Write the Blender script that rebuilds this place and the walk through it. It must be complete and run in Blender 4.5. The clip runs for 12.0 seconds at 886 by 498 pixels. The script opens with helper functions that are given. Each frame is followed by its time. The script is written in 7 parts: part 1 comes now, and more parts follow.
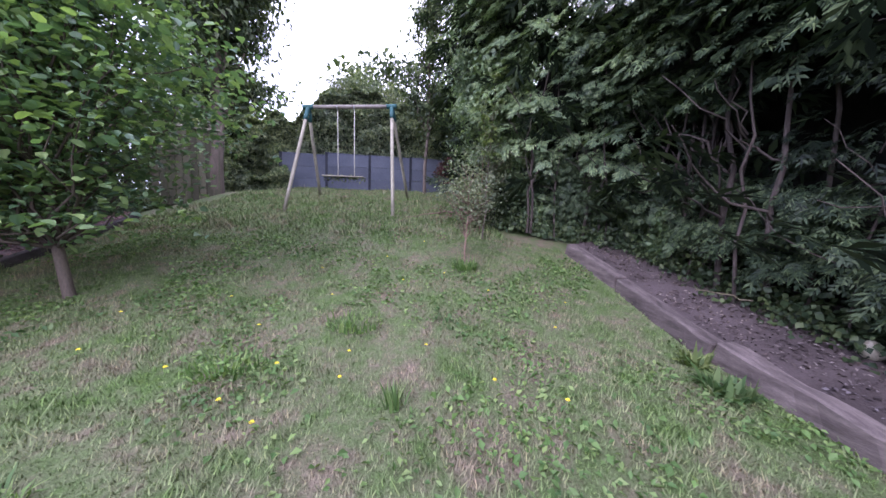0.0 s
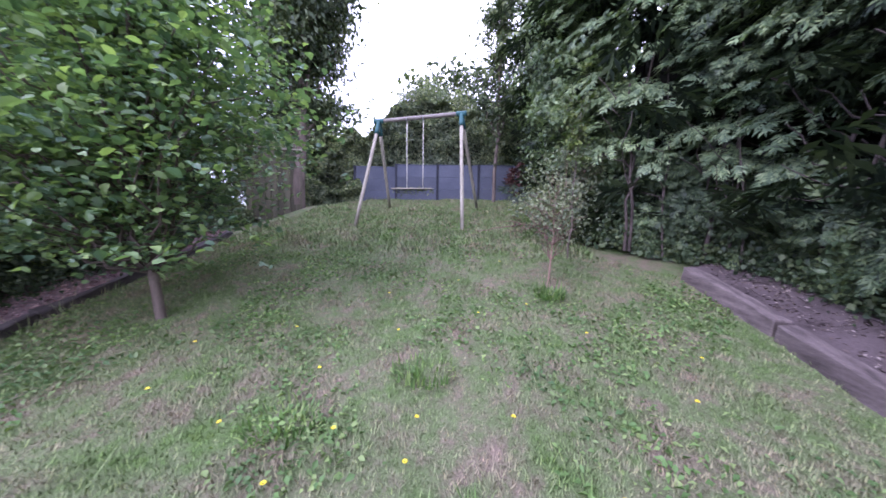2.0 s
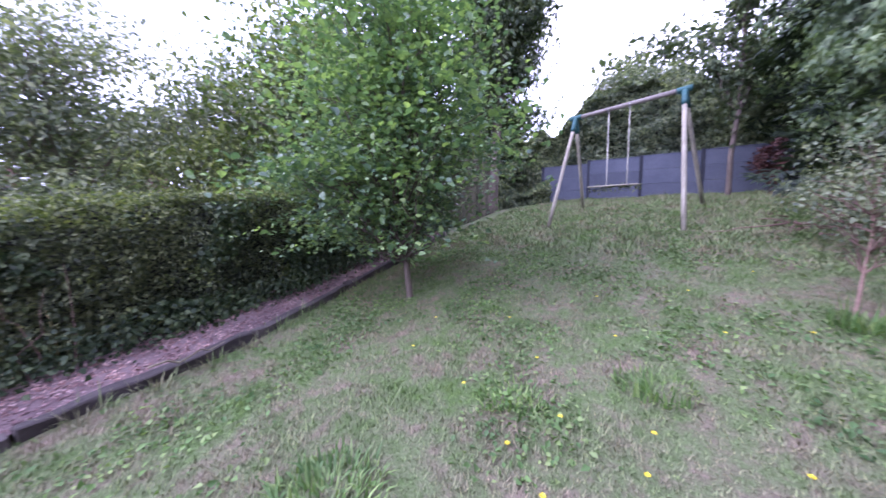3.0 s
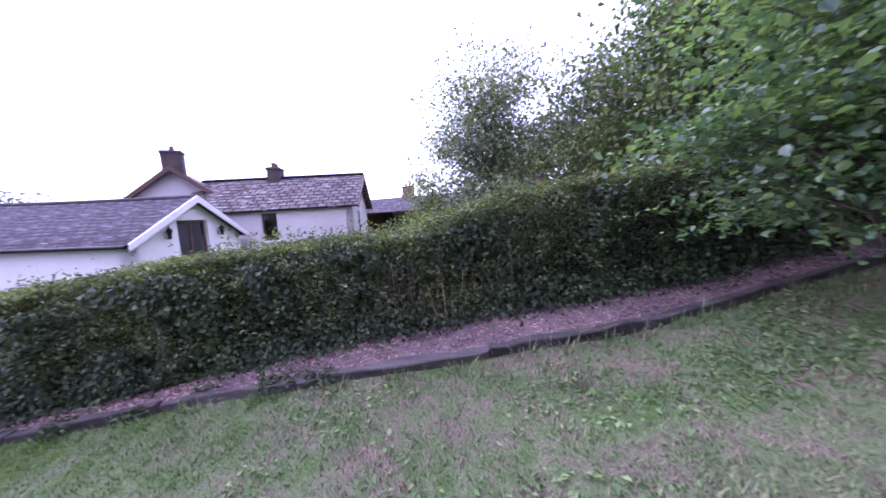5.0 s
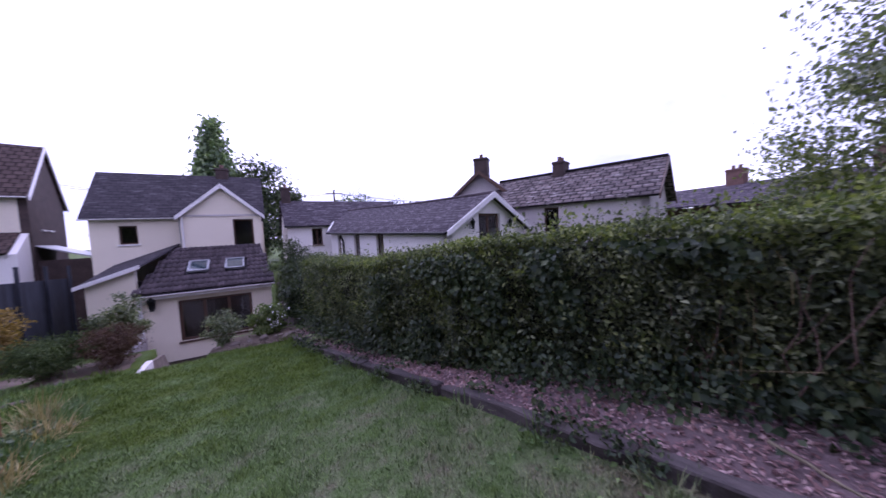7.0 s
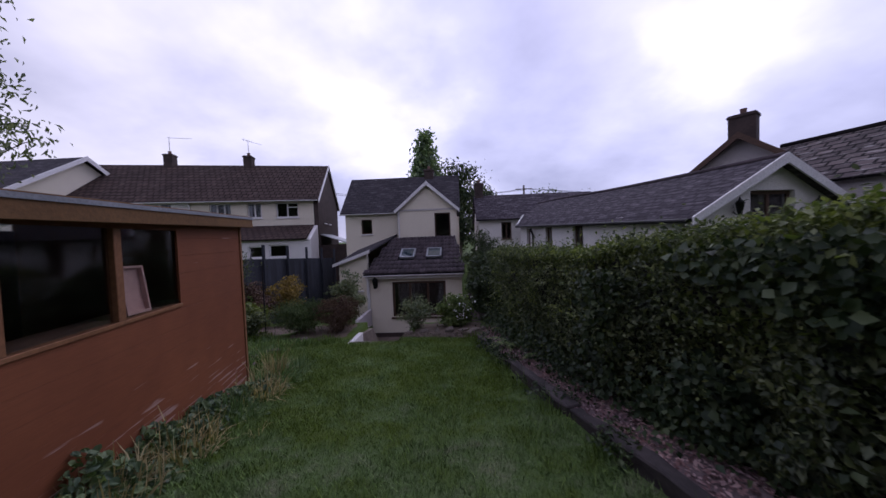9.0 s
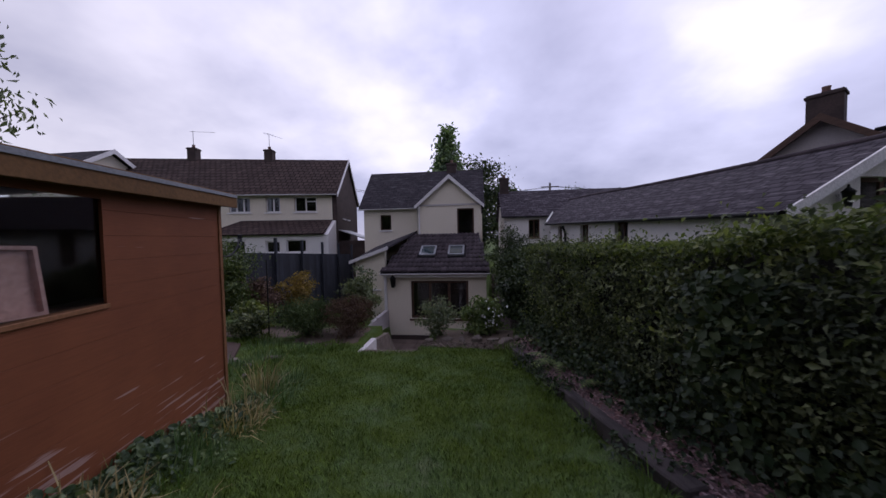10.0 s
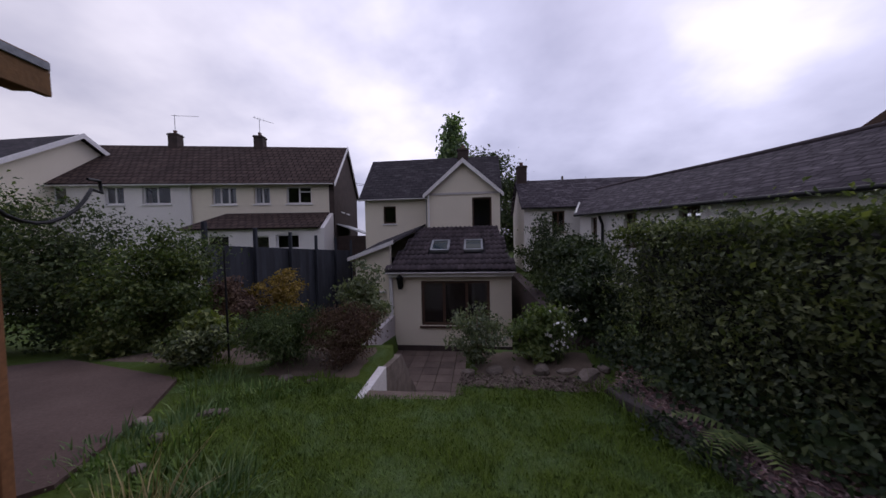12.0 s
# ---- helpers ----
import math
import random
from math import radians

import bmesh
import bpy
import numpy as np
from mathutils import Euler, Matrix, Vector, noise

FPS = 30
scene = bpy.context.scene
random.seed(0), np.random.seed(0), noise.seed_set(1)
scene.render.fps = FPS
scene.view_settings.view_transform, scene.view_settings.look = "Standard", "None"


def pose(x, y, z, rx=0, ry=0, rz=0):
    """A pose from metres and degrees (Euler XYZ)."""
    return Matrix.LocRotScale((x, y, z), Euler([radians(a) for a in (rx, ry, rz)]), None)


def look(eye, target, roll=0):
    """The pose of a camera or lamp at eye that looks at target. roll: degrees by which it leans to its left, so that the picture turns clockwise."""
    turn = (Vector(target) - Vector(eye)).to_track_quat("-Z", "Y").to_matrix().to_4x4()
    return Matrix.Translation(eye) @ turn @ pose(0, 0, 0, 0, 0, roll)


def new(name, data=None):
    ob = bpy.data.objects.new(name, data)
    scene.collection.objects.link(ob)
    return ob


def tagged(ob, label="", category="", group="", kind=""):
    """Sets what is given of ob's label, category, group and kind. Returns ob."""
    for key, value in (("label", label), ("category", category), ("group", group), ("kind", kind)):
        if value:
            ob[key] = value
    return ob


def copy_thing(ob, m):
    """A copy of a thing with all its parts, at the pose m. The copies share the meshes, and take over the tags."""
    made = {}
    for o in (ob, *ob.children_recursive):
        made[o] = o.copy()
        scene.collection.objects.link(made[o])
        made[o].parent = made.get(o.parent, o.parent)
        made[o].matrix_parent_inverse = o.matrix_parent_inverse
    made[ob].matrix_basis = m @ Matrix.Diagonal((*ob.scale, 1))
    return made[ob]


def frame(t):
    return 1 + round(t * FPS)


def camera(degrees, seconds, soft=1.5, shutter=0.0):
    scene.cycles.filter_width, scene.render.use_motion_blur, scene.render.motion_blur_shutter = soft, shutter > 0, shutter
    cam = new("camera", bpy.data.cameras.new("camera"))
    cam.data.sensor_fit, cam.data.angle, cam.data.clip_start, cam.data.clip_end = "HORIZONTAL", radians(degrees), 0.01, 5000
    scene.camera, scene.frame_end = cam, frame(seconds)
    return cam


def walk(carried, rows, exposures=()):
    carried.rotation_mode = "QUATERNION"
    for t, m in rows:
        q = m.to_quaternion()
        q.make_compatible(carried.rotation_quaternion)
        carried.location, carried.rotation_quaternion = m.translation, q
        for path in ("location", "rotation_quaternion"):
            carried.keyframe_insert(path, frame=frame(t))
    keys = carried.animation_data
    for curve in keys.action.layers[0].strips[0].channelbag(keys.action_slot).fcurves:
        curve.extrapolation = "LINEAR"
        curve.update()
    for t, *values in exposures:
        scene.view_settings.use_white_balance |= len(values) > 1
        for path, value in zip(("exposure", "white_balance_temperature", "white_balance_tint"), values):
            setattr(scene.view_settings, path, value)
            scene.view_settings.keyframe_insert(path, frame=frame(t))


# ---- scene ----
cam = camera(110.0, 12.0, shutter=0.2)
PATH = [
    (0, (-0.239, -1.053, 1.412), (-0.182, 0.934, 1.189), 2.1),
    (0.5, (-0.277, -0.805, 1.443), (-0.240, 1.181, 1.215), 2.3),
    (1, (-0.331, -0.505, 1.507), (-0.334, 1.485, 1.302), 2.2),
    (1.5, (-0.359, -0.464, 1.528), (-0.415, 1.526, 1.334), 1.9),
    (2, (-0.400, -0.496, 1.570), (-0.761, 1.461, 1.370), 1.1),
    (2.5, (-0.485, -0.606, 1.603), (-1.287, 1.215, 1.396), 0.1),
    (3, (-0.632, -0.759, 1.551), (-1.979, 0.706, 1.358), -0.3),
    (3.2, (-0.605, -0.804, 1.556), (-2.121, 0.483, 1.351), 0.1),
    (4.8, (-0.966, -1.020, 1.518), (-2.946, -1.191, 1.296), -3.0),
    (5, (-1.077, -1.070, 1.511), (-3.022, -1.479, 1.291), -3.6),
    (5.5, (-1.304, -1.207, 1.512), (-3.127, -2.008, 1.321), -3.7),
    (6, (-1.533, -1.489, 1.448), (-3.212, -2.563, 1.272), -3.1),
    (6.5, (-1.704, -1.709, 1.436), (-3.195, -3.033, 1.286), -2.9),
    (7, (-1.962, -2.015, 1.291), (-2.977, -3.735, 1.173), -2.8),
    (7.5, (-2.122, -2.281, 1.211), (-2.805, -4.158, 1.120), -2.4),
    (7.7, (-2.155, -2.371, 1.195), (-2.726, -4.286, 1.107), -2.7),
    (9.5, (-2.097, -4.055, 0.968), (-1.889, -6.043, 0.894), -1.3),
    (10, (-1.933, -4.504, 0.903), (-1.711, -6.491, 0.831), -1.1),
    (10.5, (-1.778, -4.963, 0.835), (-1.554, -6.949, 0.762), -1.0),
    (11, (-1.563, -5.404, 0.739), (-1.334, -7.389, 0.668), -1.1),
    (11.5, (-1.376, -5.912, 0.675), (-1.148, -7.898, 0.609), -1.5),
    (12, (-1.174, -6.377, 0.648), (-0.952, -8.364, 0.576), -1.2),
]
EXPOSURES = [(0.0, 2.42, 5800, 27), (3.0, 2.7, 5450, 38), (5.0, 2.32, 5350, 45), (6.0, 2.12, 5350, 45), (7.0, 1.25, 5500, 42), (7.7, 0.82, 5600, 36), (9.5, -0.04, 5950, 25), (12.0, -0.08, 6200, 22)]
walk(cam, [(t, look(eye, target, roll)) for t, eye, target, roll in PATH], EXPOSURES)

# ---- world and light: overcast evening sky ----
SUN_EL, SUN_ROT = radians(42), radians(215)
world = bpy.data.worlds.new("overcast_sky")
scene.world = world
world.use_nodes = True
wt = world.node_tree
wt.nodes.clear()


def wnode(kind, **kw):
    n = wt.nodes.new(kind)
    for k, v in kw.items():
        n.inputs[k].default_value = v
    return n


sky = wt.nodes.new("ShaderNodeTexSky")
sky.sky_type, sky.sun_disc, sky.sun_elevation, sky.sun_rotation = "NISHITA", False, SUN_EL, SUN_ROT
wco = wt.nodes.new("ShaderNodeTexCoord")
wsep = wt.nodes.new("ShaderNodeSeparateXYZ")
wt.links.new(wco.outputs["Generated"], wsep.inputs[0])
# clouds lie on a flat layer: project the direction onto it
wadd = wt.nodes.new("ShaderNodeMath")
wadd.operation, wadd.inputs[1].default_value = "ADD", 0.4
wabs = wt.nodes.new("ShaderNodeMath")
wabs.operation = "ABSOLUTE"
wt.links.new(wsep.outputs[2], wabs.inputs[0])
wt.links.new(wabs.outputs[0], wadd.inputs[0])
wdiv = wt.nodes.new("ShaderNodeVectorMath")
wdiv.operation = "DIVIDE"
wcomb = wt.nodes.new("ShaderNodeCombineXYZ")
for k in range(3):
    wt.links.new(wadd.outputs[0], wcomb.inputs[k])
wt.links.new(wco.outputs["Generated"], wdiv.inputs[0])
wt.links.new(wcomb.outputs[0], wdiv.inputs[1])
wn = wnode("ShaderNodeTexNoise", Scale=0.95, Detail=6.0, Roughness=0.5, Distortion=0.0)
wt.links.new(wdiv.outputs[0], wn.inputs["Vector"])
wramp = wt.nodes.new("ShaderNodeValToRGB")
wramp.color_ramp.elements[0].position, wramp.color_ramp.elements[0].color = 0.28, (0.20, 0.21, 0.30, 1)
wramp.color_ramp.elements[1].position, wramp.color_ramp.elements[1].color = 0.68, (1.0, 0.98, 1.02, 1)
wmid = wramp.color_ramp.elements.new(0.5)
wmid.color = (0.50, 0.51, 0.62, 1)
wt.links.new(wn.outputs["Fac"], wramp.inputs[0])
wsky = wnode("ShaderNodeBackground", Strength=0.12)
wt.links.new(sky.outputs[0], wsky.inputs["Color"])
wcl = wnode("ShaderNodeBackground", Strength=1.15)
# the cloud is thinner and brighter on the sun's side
wdot = wt.nodes.new("ShaderNodeVectorMath")
wdot.operation = "DOT_PRODUCT"
wdot.inputs[1].default_value = (math.cos(SUN_EL) * math.sin(SUN_ROT), math.cos(SUN_EL) * math.cos(SUN_ROT), math.sin(SUN_EL))
wt.links.new(wco.outputs["Generated"], wdot.inputs[0])
wmr = wnode("ShaderNodeMapRange")
for wk, wv in (("From Min", 0.1), ("From Max", 1.0), ("To Min", 0.82), ("To Max", 1.6)):
    wmr.inputs[wk].default_value = wv
wt.links.new(wdot.outputs["Value"], wmr.inputs["Value"])
wt.links.new(wmr.outputs[0], wcl.inputs["Strength"])
wt.links.new(wramp.outputs[0], wcl.inputs["Color"])
wmix = wt.nodes.new("ShaderNodeMixShader")
wmix.inputs[0].default_value = 0.9
wt.links.new(wsky.outputs[0], wmix.inputs[1])
wt.links.new(wcl.outputs[0], wmix.inputs[2])
wout = wt.nodes.new("ShaderNodeOutputWorld")
wt.links.new(wmix.outputs[0], wout.inputs[0])

sun_data = bpy.data.lights.new("sun", "SUN")
sun_data.energy, sun_data.angle, sun_data.color = 0.5, radians(40), (1.0, 0.96, 0.9)
sun = new("sun", sun_data)
sun.matrix_world = look((0, 0, 30), (0 - 30 * math.cos(SUN_EL) * math.sin(SUN_ROT), -30 * math.cos(SUN_EL) * math.cos(SUN_ROT), 30 - 30 * math.sin(SUN_EL)))


# ---- materials ----
def mat(name, rough=0.8, metal=0.0, spec=0.3):
    m = bpy.data.materials.new(name)
    m.use_nodes = True
    nt = m.node_tree
    b = nt.nodes["Principled BSDF"]
    b.inputs["Roughness"].default_value, b.inputs["Metallic"].default_value = rough, metal
    b.inputs["Specular IOR Level"].default_value = spec
    return m, nt, b


def noise_node(nt, scale, detail=4.0, rough=0.6, vec=None, coord="Object", stretch=None):
    n = nt.nodes.new("ShaderNodeTexNoise")
    n.inputs["Scale"].default_value, n.inputs["Detail"].default_value, n.inputs["Roughness"].default_value = scale, detail, rough
    if vec is None:
        if coord == "World":
            vec = nt.nodes.new("ShaderNodeNewGeometry").outputs["Position"]
        else:
            vec = nt.nodes.new("ShaderNodeTexCoord").outputs[coord]
    if stretch:
        mp = nt.nodes.new("ShaderNodeMapping")
        mp.inputs["Scale"].default_value = stretch
        nt.links.new(vec, mp.inputs["Vector"])
        vec = mp.outputs["Vector"]
    nt.links.new(vec, n.inputs["Vector"])
    return n.outputs["Fac"]


def ramp(nt, fac, stops):
    r = nt.nodes.new("ShaderNodeValToRGB")
    while len(r.color_ramp.elements) < len(stops):
        r.color_ramp.elements.new(0.5)
    for e, (p, c) in zip(r.color_ramp.elements, stops):
        e.position, e.color = p, (*c, 1)
    nt.links.new(fac, r.inputs[0])
    return r.outputs[0]


def mixc(nt, fac, a, b, mode="MIX"):
    m = nt.nodes.new("ShaderNodeMix")
    m.data_type, m.blend_type = "RGBA", mode
    for sock, v in ((0, fac), (6, a), (7, b)):
        if isinstance(v, (int, float)):
            m.inputs[sock].default_value = v
        elif isinstance(v, tuple):
            m.inputs[sock].default_value = (*v, 1)
        else:
            nt.links.new(v, m.inputs[sock])
    return m.outputs[2]


def bump(nt, b, height, strength=0.4, dist=0.01):
    n = nt.nodes.new("ShaderNodeBump")
    n.inputs["Strength"].default_value, n.inputs["Distance"].default_value = strength, dist
    nt.links.new(height, n.inputs["Height"])
    nt.links.new(n.outputs[0], b.inputs["Normal"])


def surface(name, c1, c2, scale=3.0, fine=40.0, rough=0.85, bumps=0.4, stretch=None, metal=0.0, rand=0.15, world_space=True, spec=0.3):
    """Two colours broken up at a coarse and a fine scale, with relief and a change from piece to piece."""
    m, nt, b = mat(name, rough, metal, spec)
    co = "World" if world_space else "Object"
    big = noise_node(nt, scale, 5, 0.6, coord=co, stretch=stretch)
    small = noise_node(nt, fine, 3, 0.6, coord=co, stretch=stretch)
    col = ramp(nt, big, [(0.3, c1), (0.7, c2)])
    dark = ramp(nt, small, [(0.25, (0.6, 0.6, 0.6)), (0.7, (1.15, 1.15, 1.15))])
    col = mixc(nt, 0.7, col, dark, "MULTIPLY")
    if rand:
        oi = nt.nodes.new("ShaderNodeObjectInfo")
        rv = ramp(nt, oi.outputs["Random"], [(0.0, (1 - rand,) * 3), (1.0, (1 + rand,) * 3)])
        col = mixc(nt, 1.0, col, rv, "MULTIPLY")
    nt.links.new(col, b.inputs["Base Color"])
    if bumps:
        bump(nt, b, small, bumps, 0.008)
    return m


def leaf_mat(name, dark, mid, light, rough=0.45, trans=0.25, spec=0.4, patch=0.6):
    m, nt, b = mat(name, rough, 0.0, spec)
    geo = nt.nodes.new("ShaderNodeNewGeometry")
    col = ramp(nt, geo.outputs["Random Per Island"], [(0.0, dark), (0.55, mid), (0.97, light)])
    big = noise_node(nt, patch, 3, 0.5, coord="World")
    tone = ramp(nt, big, [(0.3, (0.55, 0.58, 0.62)), (0.7, (1.4, 1.36, 1.1))])
    col = mixc(nt, 0.8, col, tone, "MULTIPLY")
    nt.links.new(col, b.inputs["Base Color"])
    tr = nt.nodes.new("ShaderNodeBsdfTranslucent")
    nt.links.new(mixc(nt, 1.0, col, (1.5, 1.7, 0.7), "MULTIPLY"), tr.inputs["Color"])
    mx = nt.nodes.new("ShaderNodeMixShader")
    mx.inputs[0].default_value = trans
    nt.links.new(b.outputs[0], mx.inputs[1])
    nt.links.new(tr.outputs[0], mx.inputs[2])
    nt.links.new(mx.outputs[0], nt.nodes["Material Output"].inputs[0])
    return m


def lawn_colour(nt, blade):
    """Green turf, straw-dry patches and clover, from the place on the lawn; the lower lawn is lusher."""
    geo = nt.nodes.new("ShaderNodeNewGeometry")
    pos = geo.outputs["Position"]
    patchy = noise_node(nt, 2.4, 6, 0.7, vec=pos)
    spots = noise_node(nt, 8.0, 4, 0.65, vec=pos)
    sep = nt.nodes.new("ShaderNodeSeparateXYZ")
    nt.links.new(pos, sep.inputs[0])
    mr = nt.nodes.new("ShaderNodeMapRange")
    for k, v in (("From Min", -7.5), ("From Max", -2.6), ("To Min", -0.26), ("To Max", 0.05)):
        mr.inputs[k].default_value = v
    nt.links.new(sep.outputs[1], mr.inputs["Value"])
    dry = nt.nodes.new("ShaderNodeMath")
    dry.operation = "MULTIPLY_ADD"
    dry.inputs[1].default_value = 0.45
    nt.links.new(spots, dry.inputs[0])
    nt.links.new(patchy, dry.inputs[2])
    d2 = nt.nodes.new("ShaderNodeMath")
    d2.operation = "ADD"
    nt.links.new(dry.outputs[0], d2.inputs[0])
    nt.links.new(mr.outputs[0], d2.inputs[1])
    k = 1.16 if blade else 0.92
    c = ramp(nt, d2.outputs[0], [(0.42, (0.084 * k, 0.130 * k, 0.020 * k)), (0.62, (0.108 * k, 0.172 * k, 0.058 * k)), (0.75, (0.155 * k, 0.195 * k, 0.096 * k)), (0.87, (0.195 * k, 0.184 * k, 0.122 * k)), (0.98, (0.245 * k, 0.198 * k, 0.155 * k))])
    return c, pos


def make_lawn(name, blade):
    m, nt, b = mat(name, 0.8, 0.0, 0.12)
    c, pos = lawn_colour(nt, blade)
    if blade:
        geo = nt.nodes.new("ShaderNodeNewGeometry")
        v = ramp(nt, geo.outputs["Random Per Island"], [(0.0, (0.6, 0.62, 0.6)), (0.85, (1.2, 1.2, 1.1)), (1.0, (1.5, 1.4, 1.2))])
        c = mixc(nt, 1.0, c, v, "MULTIPLY")
    else:
        f = noise_node(nt, 60, 4, 0.7, vec=pos)
        c = mixc(nt, 0.8, c, ramp(nt, f, [(0.3, (0.45, 0.42, 0.4)), (0.75, (1.2, 1.2, 1.15))]), "MULTIPLY")
        bump(nt, b, f, 0.8, 0.02)
    nt.links.new(c, b.inputs["Base Color"])
    return m


M = {}
M["lawn"], M["blade"] = make_lawn("lawn_turf", False), make_lawn("grass_blade", True)
M["mulch"] = surface("bark_mulch", (0.10, 0.068, 0.07), (0.20, 0.145, 0.145), 2.0, 55, 0.95, 1.0, rand=0)
M["soil"] = surface("bare_soil", (0.10, 0.075, 0.06), (0.17, 0.13, 0.1), 2.0, 50, 0.95, 1.0, rand=0)
M["litter"] = surface("leaf_litter", (0.05, 0.038, 0.038), (0.11, 0.086, 0.088), 2.0, 55, 0.95, 1.0, rand=0)
M["sleeper"] = surface("old_sleeper", (0.035, 0.03, 0.031), (0.10, 0.083, 0.08), 1.5, 30, 0.9, 0.7, stretch=(6, 1, 6), rand=0.25)
M["sleeper_pale"] = surface("weathered_sleeper", (0.06, 0.048, 0.046), (0.18, 0.145, 0.14), 2.5, 30, 0.9, 0.7, stretch=(6, 1, 6), rand=0.25)
M["render_cream"] = surface("cream_render", (0.76, 0.69, 0.57), (0.82, 0.75, 0.63), 0.6, 60, 0.9, 0.25, rand=0)
M["render_white"] = surface("white_render", (0.76, 0.73, 0.72), (0.83, 0.80, 0.79), 0.5, 60, 0.9, 0.25, rand=0)
M["render_old"] = surface("weathered_render", (0.50, 0.46, 0.46), (0.62, 0.57, 0.57), 0.8, 50, 0.9, 0.3, rand=0)
M["white_paint"] = surface("white_paint", (0.74, 0.72, 0.73), (0.82, 0.80, 0.81), 2, 30, 0.5, 0.1, rand=0)
M["brick_dark"] = surface("dark_brick", (0.05, 0.038, 0.036), (0.085, 0.06, 0.056), 3, 30, 0.9, 0.4, rand=0)
M["brick_red"] = surface("red_brick", (0.13, 0.075, 0.066), (0.20, 0.12, 0.10), 3, 30, 0.9, 0.4, rand=0)
M["wood_brown"] = surface("brown_stained_wood", (0.07, 0.04, 0.03), (0.12, 0.07, 0.05), 3, 40, 0.6, 0.2, stretch=(1, 1, 5), rand=0.1)
M["black_metal"] = surface("black_iron", (0.02, 0.02, 0.022), (0.035, 0.035, 0.038), 5, 60, 0.5, 0.2, rand=0, metal=0.6)
M["galv"] = surface("grey_metal", (0.32, 0.33, 0.35), (0.45, 0.46, 0.48), 5, 60, 0.45, 0.1, rand=0, metal=0.7)
M["fence_dark"] = surface("dark_blue_grey_fence", (0.024, 0.027, 0.037), (0.042, 0.046, 0.06), 2, 40, 0.8, 0.3, stretch=(4, 4, 1), rand=0.25)
M["panel_grey"] = surface("grey_blue_panel", (0.075, 0.085, 0.115), (0.115, 0.125, 0.16), 1, 40, 0.8, 0.25, rand=0.1)
M["fence_wood"] = surface("weathered_fence_board", (0.14, 0.12, 0.08), (0.23, 0.195, 0.135), 2, 40, 0.9, 0.4, stretch=(4, 4, 1), rand=0.25)
M["pole_wood"] = surface("weathered_round_timber", (0.22, 0.20, 0.16), (0.38, 0.35, 0.28), 3, 35, 0.85, 0.4, stretch=(3, 3, 1), rand=0.15)
M["beam_wood"] = surface("dark_weathered_beam", (0.17, 0.15, 0.135), (0.27, 0.24, 0.22), 3, 35, 0.85, 0.4, rand=0.1)
M["teal"] = surface("teal_painted_steel", (0.02, 0.07, 0.074), (0.032, 0.105, 0.11), 6, 60, 0.6, 0.2, rand=0)
M["rope"] = surface("pale_rope", (0.48, 0.46, 0.40), (0.6, 0.58, 0.5), 20, 120, 0.95, 0.5, rand=0)
M["bark"] = surface("grey_brown_bark", (0.09, 0.07, 0.06), (0.18, 0.145, 0.12), 4, 45, 0.95, 0.9, stretch=(2, 2, 0.5), rand=0.1)
M["bark_pale"] = surface("pale_bark", (0.04, 0.032, 0.03), (0.10, 0.08, 0.072), 4, 45, 0.95, 0.8, stretch=(2, 2, 0.5), rand=0.3)
M["stem_red"] = surface("dry_stem", (0.16, 0.10, 0.085), (0.28, 0.19, 0.15), 6, 60, 0.95, 0.4, rand=0.2)
M["slab"] = surface("brown_paving_slab", (0.125, 0.092, 0.078), (0.205, 0.155, 0.13), 2, 50, 0.9, 0.3, rand=0.2)
M["concrete"] = surface("brown_concrete", (0.085, 0.056, 0.047), (0.135, 0.092, 0.078), 1.2, 45, 0.95, 0.4, rand=0.05)
M["stone"] = surface("rough_stone", (0.11, 0.09, 0.078), (0.22, 0.18, 0.155), 6, 40, 0.95, 0.8, rand=0.3)
M["gravel"] = surface("gravel", (0.15, 0.115, 0.095), (0.27, 0.215, 0.18), 6, 60, 0.95, 0.9, rand=0.3)
M["tile"] = surface("dark_roof_tile", (0.045, 0.035, 0.042), (0.085, 0.065, 0.072), 2, 45, 0.8, 0.4, rand=0.3)
M["felt"] = surface("grey_roofing_felt", (0.21, 0.22, 0.24), (0.30, 0.31, 0.34), 2, 60, 0.9, 0.3, rand=0)
M["fascia_wood"] = surface("shed_fascia", (0.12, 0.06, 0.021), (0.19, 0.096, 0.035), 2, 40, 0.75, 0.3, rand=0.1)
M["tray"] = surface("dusty_pink_plastic", (0.50, 0.30, 0.27), (0.58, 0.36, 0.32), 4, 40, 0.5, 0.1, rand=0)
M["petal_white"] = surface("white_petal", (0.8, 0.8, 0.78), (0.88, 0.88, 0.86), 9, 60, 0.7, 0, rand=0)
M["petal_yellow"] = surface("yellow_petal", (0.80, 0.66, 0.03), (0.9, 0.78, 0.06), 9, 60, 0.6, 0, rand=0.1)
# near black: stands in for the lack of light indoors
M["unlit_inside"] = surface("painted_indoor_shade", (0.02, 0.018, 0.018), (0.035, 0.03, 0.03), 2, 40, 0.9, 0.1, rand=0)
M["curtain"] = surface("pale_curtain", (0.30, 0.29, 0.31), (0.42, 0.41, 0.43), 4, 30, 0.95, 0.2, stretch=(6, 6, 0.3), rand=0.1)


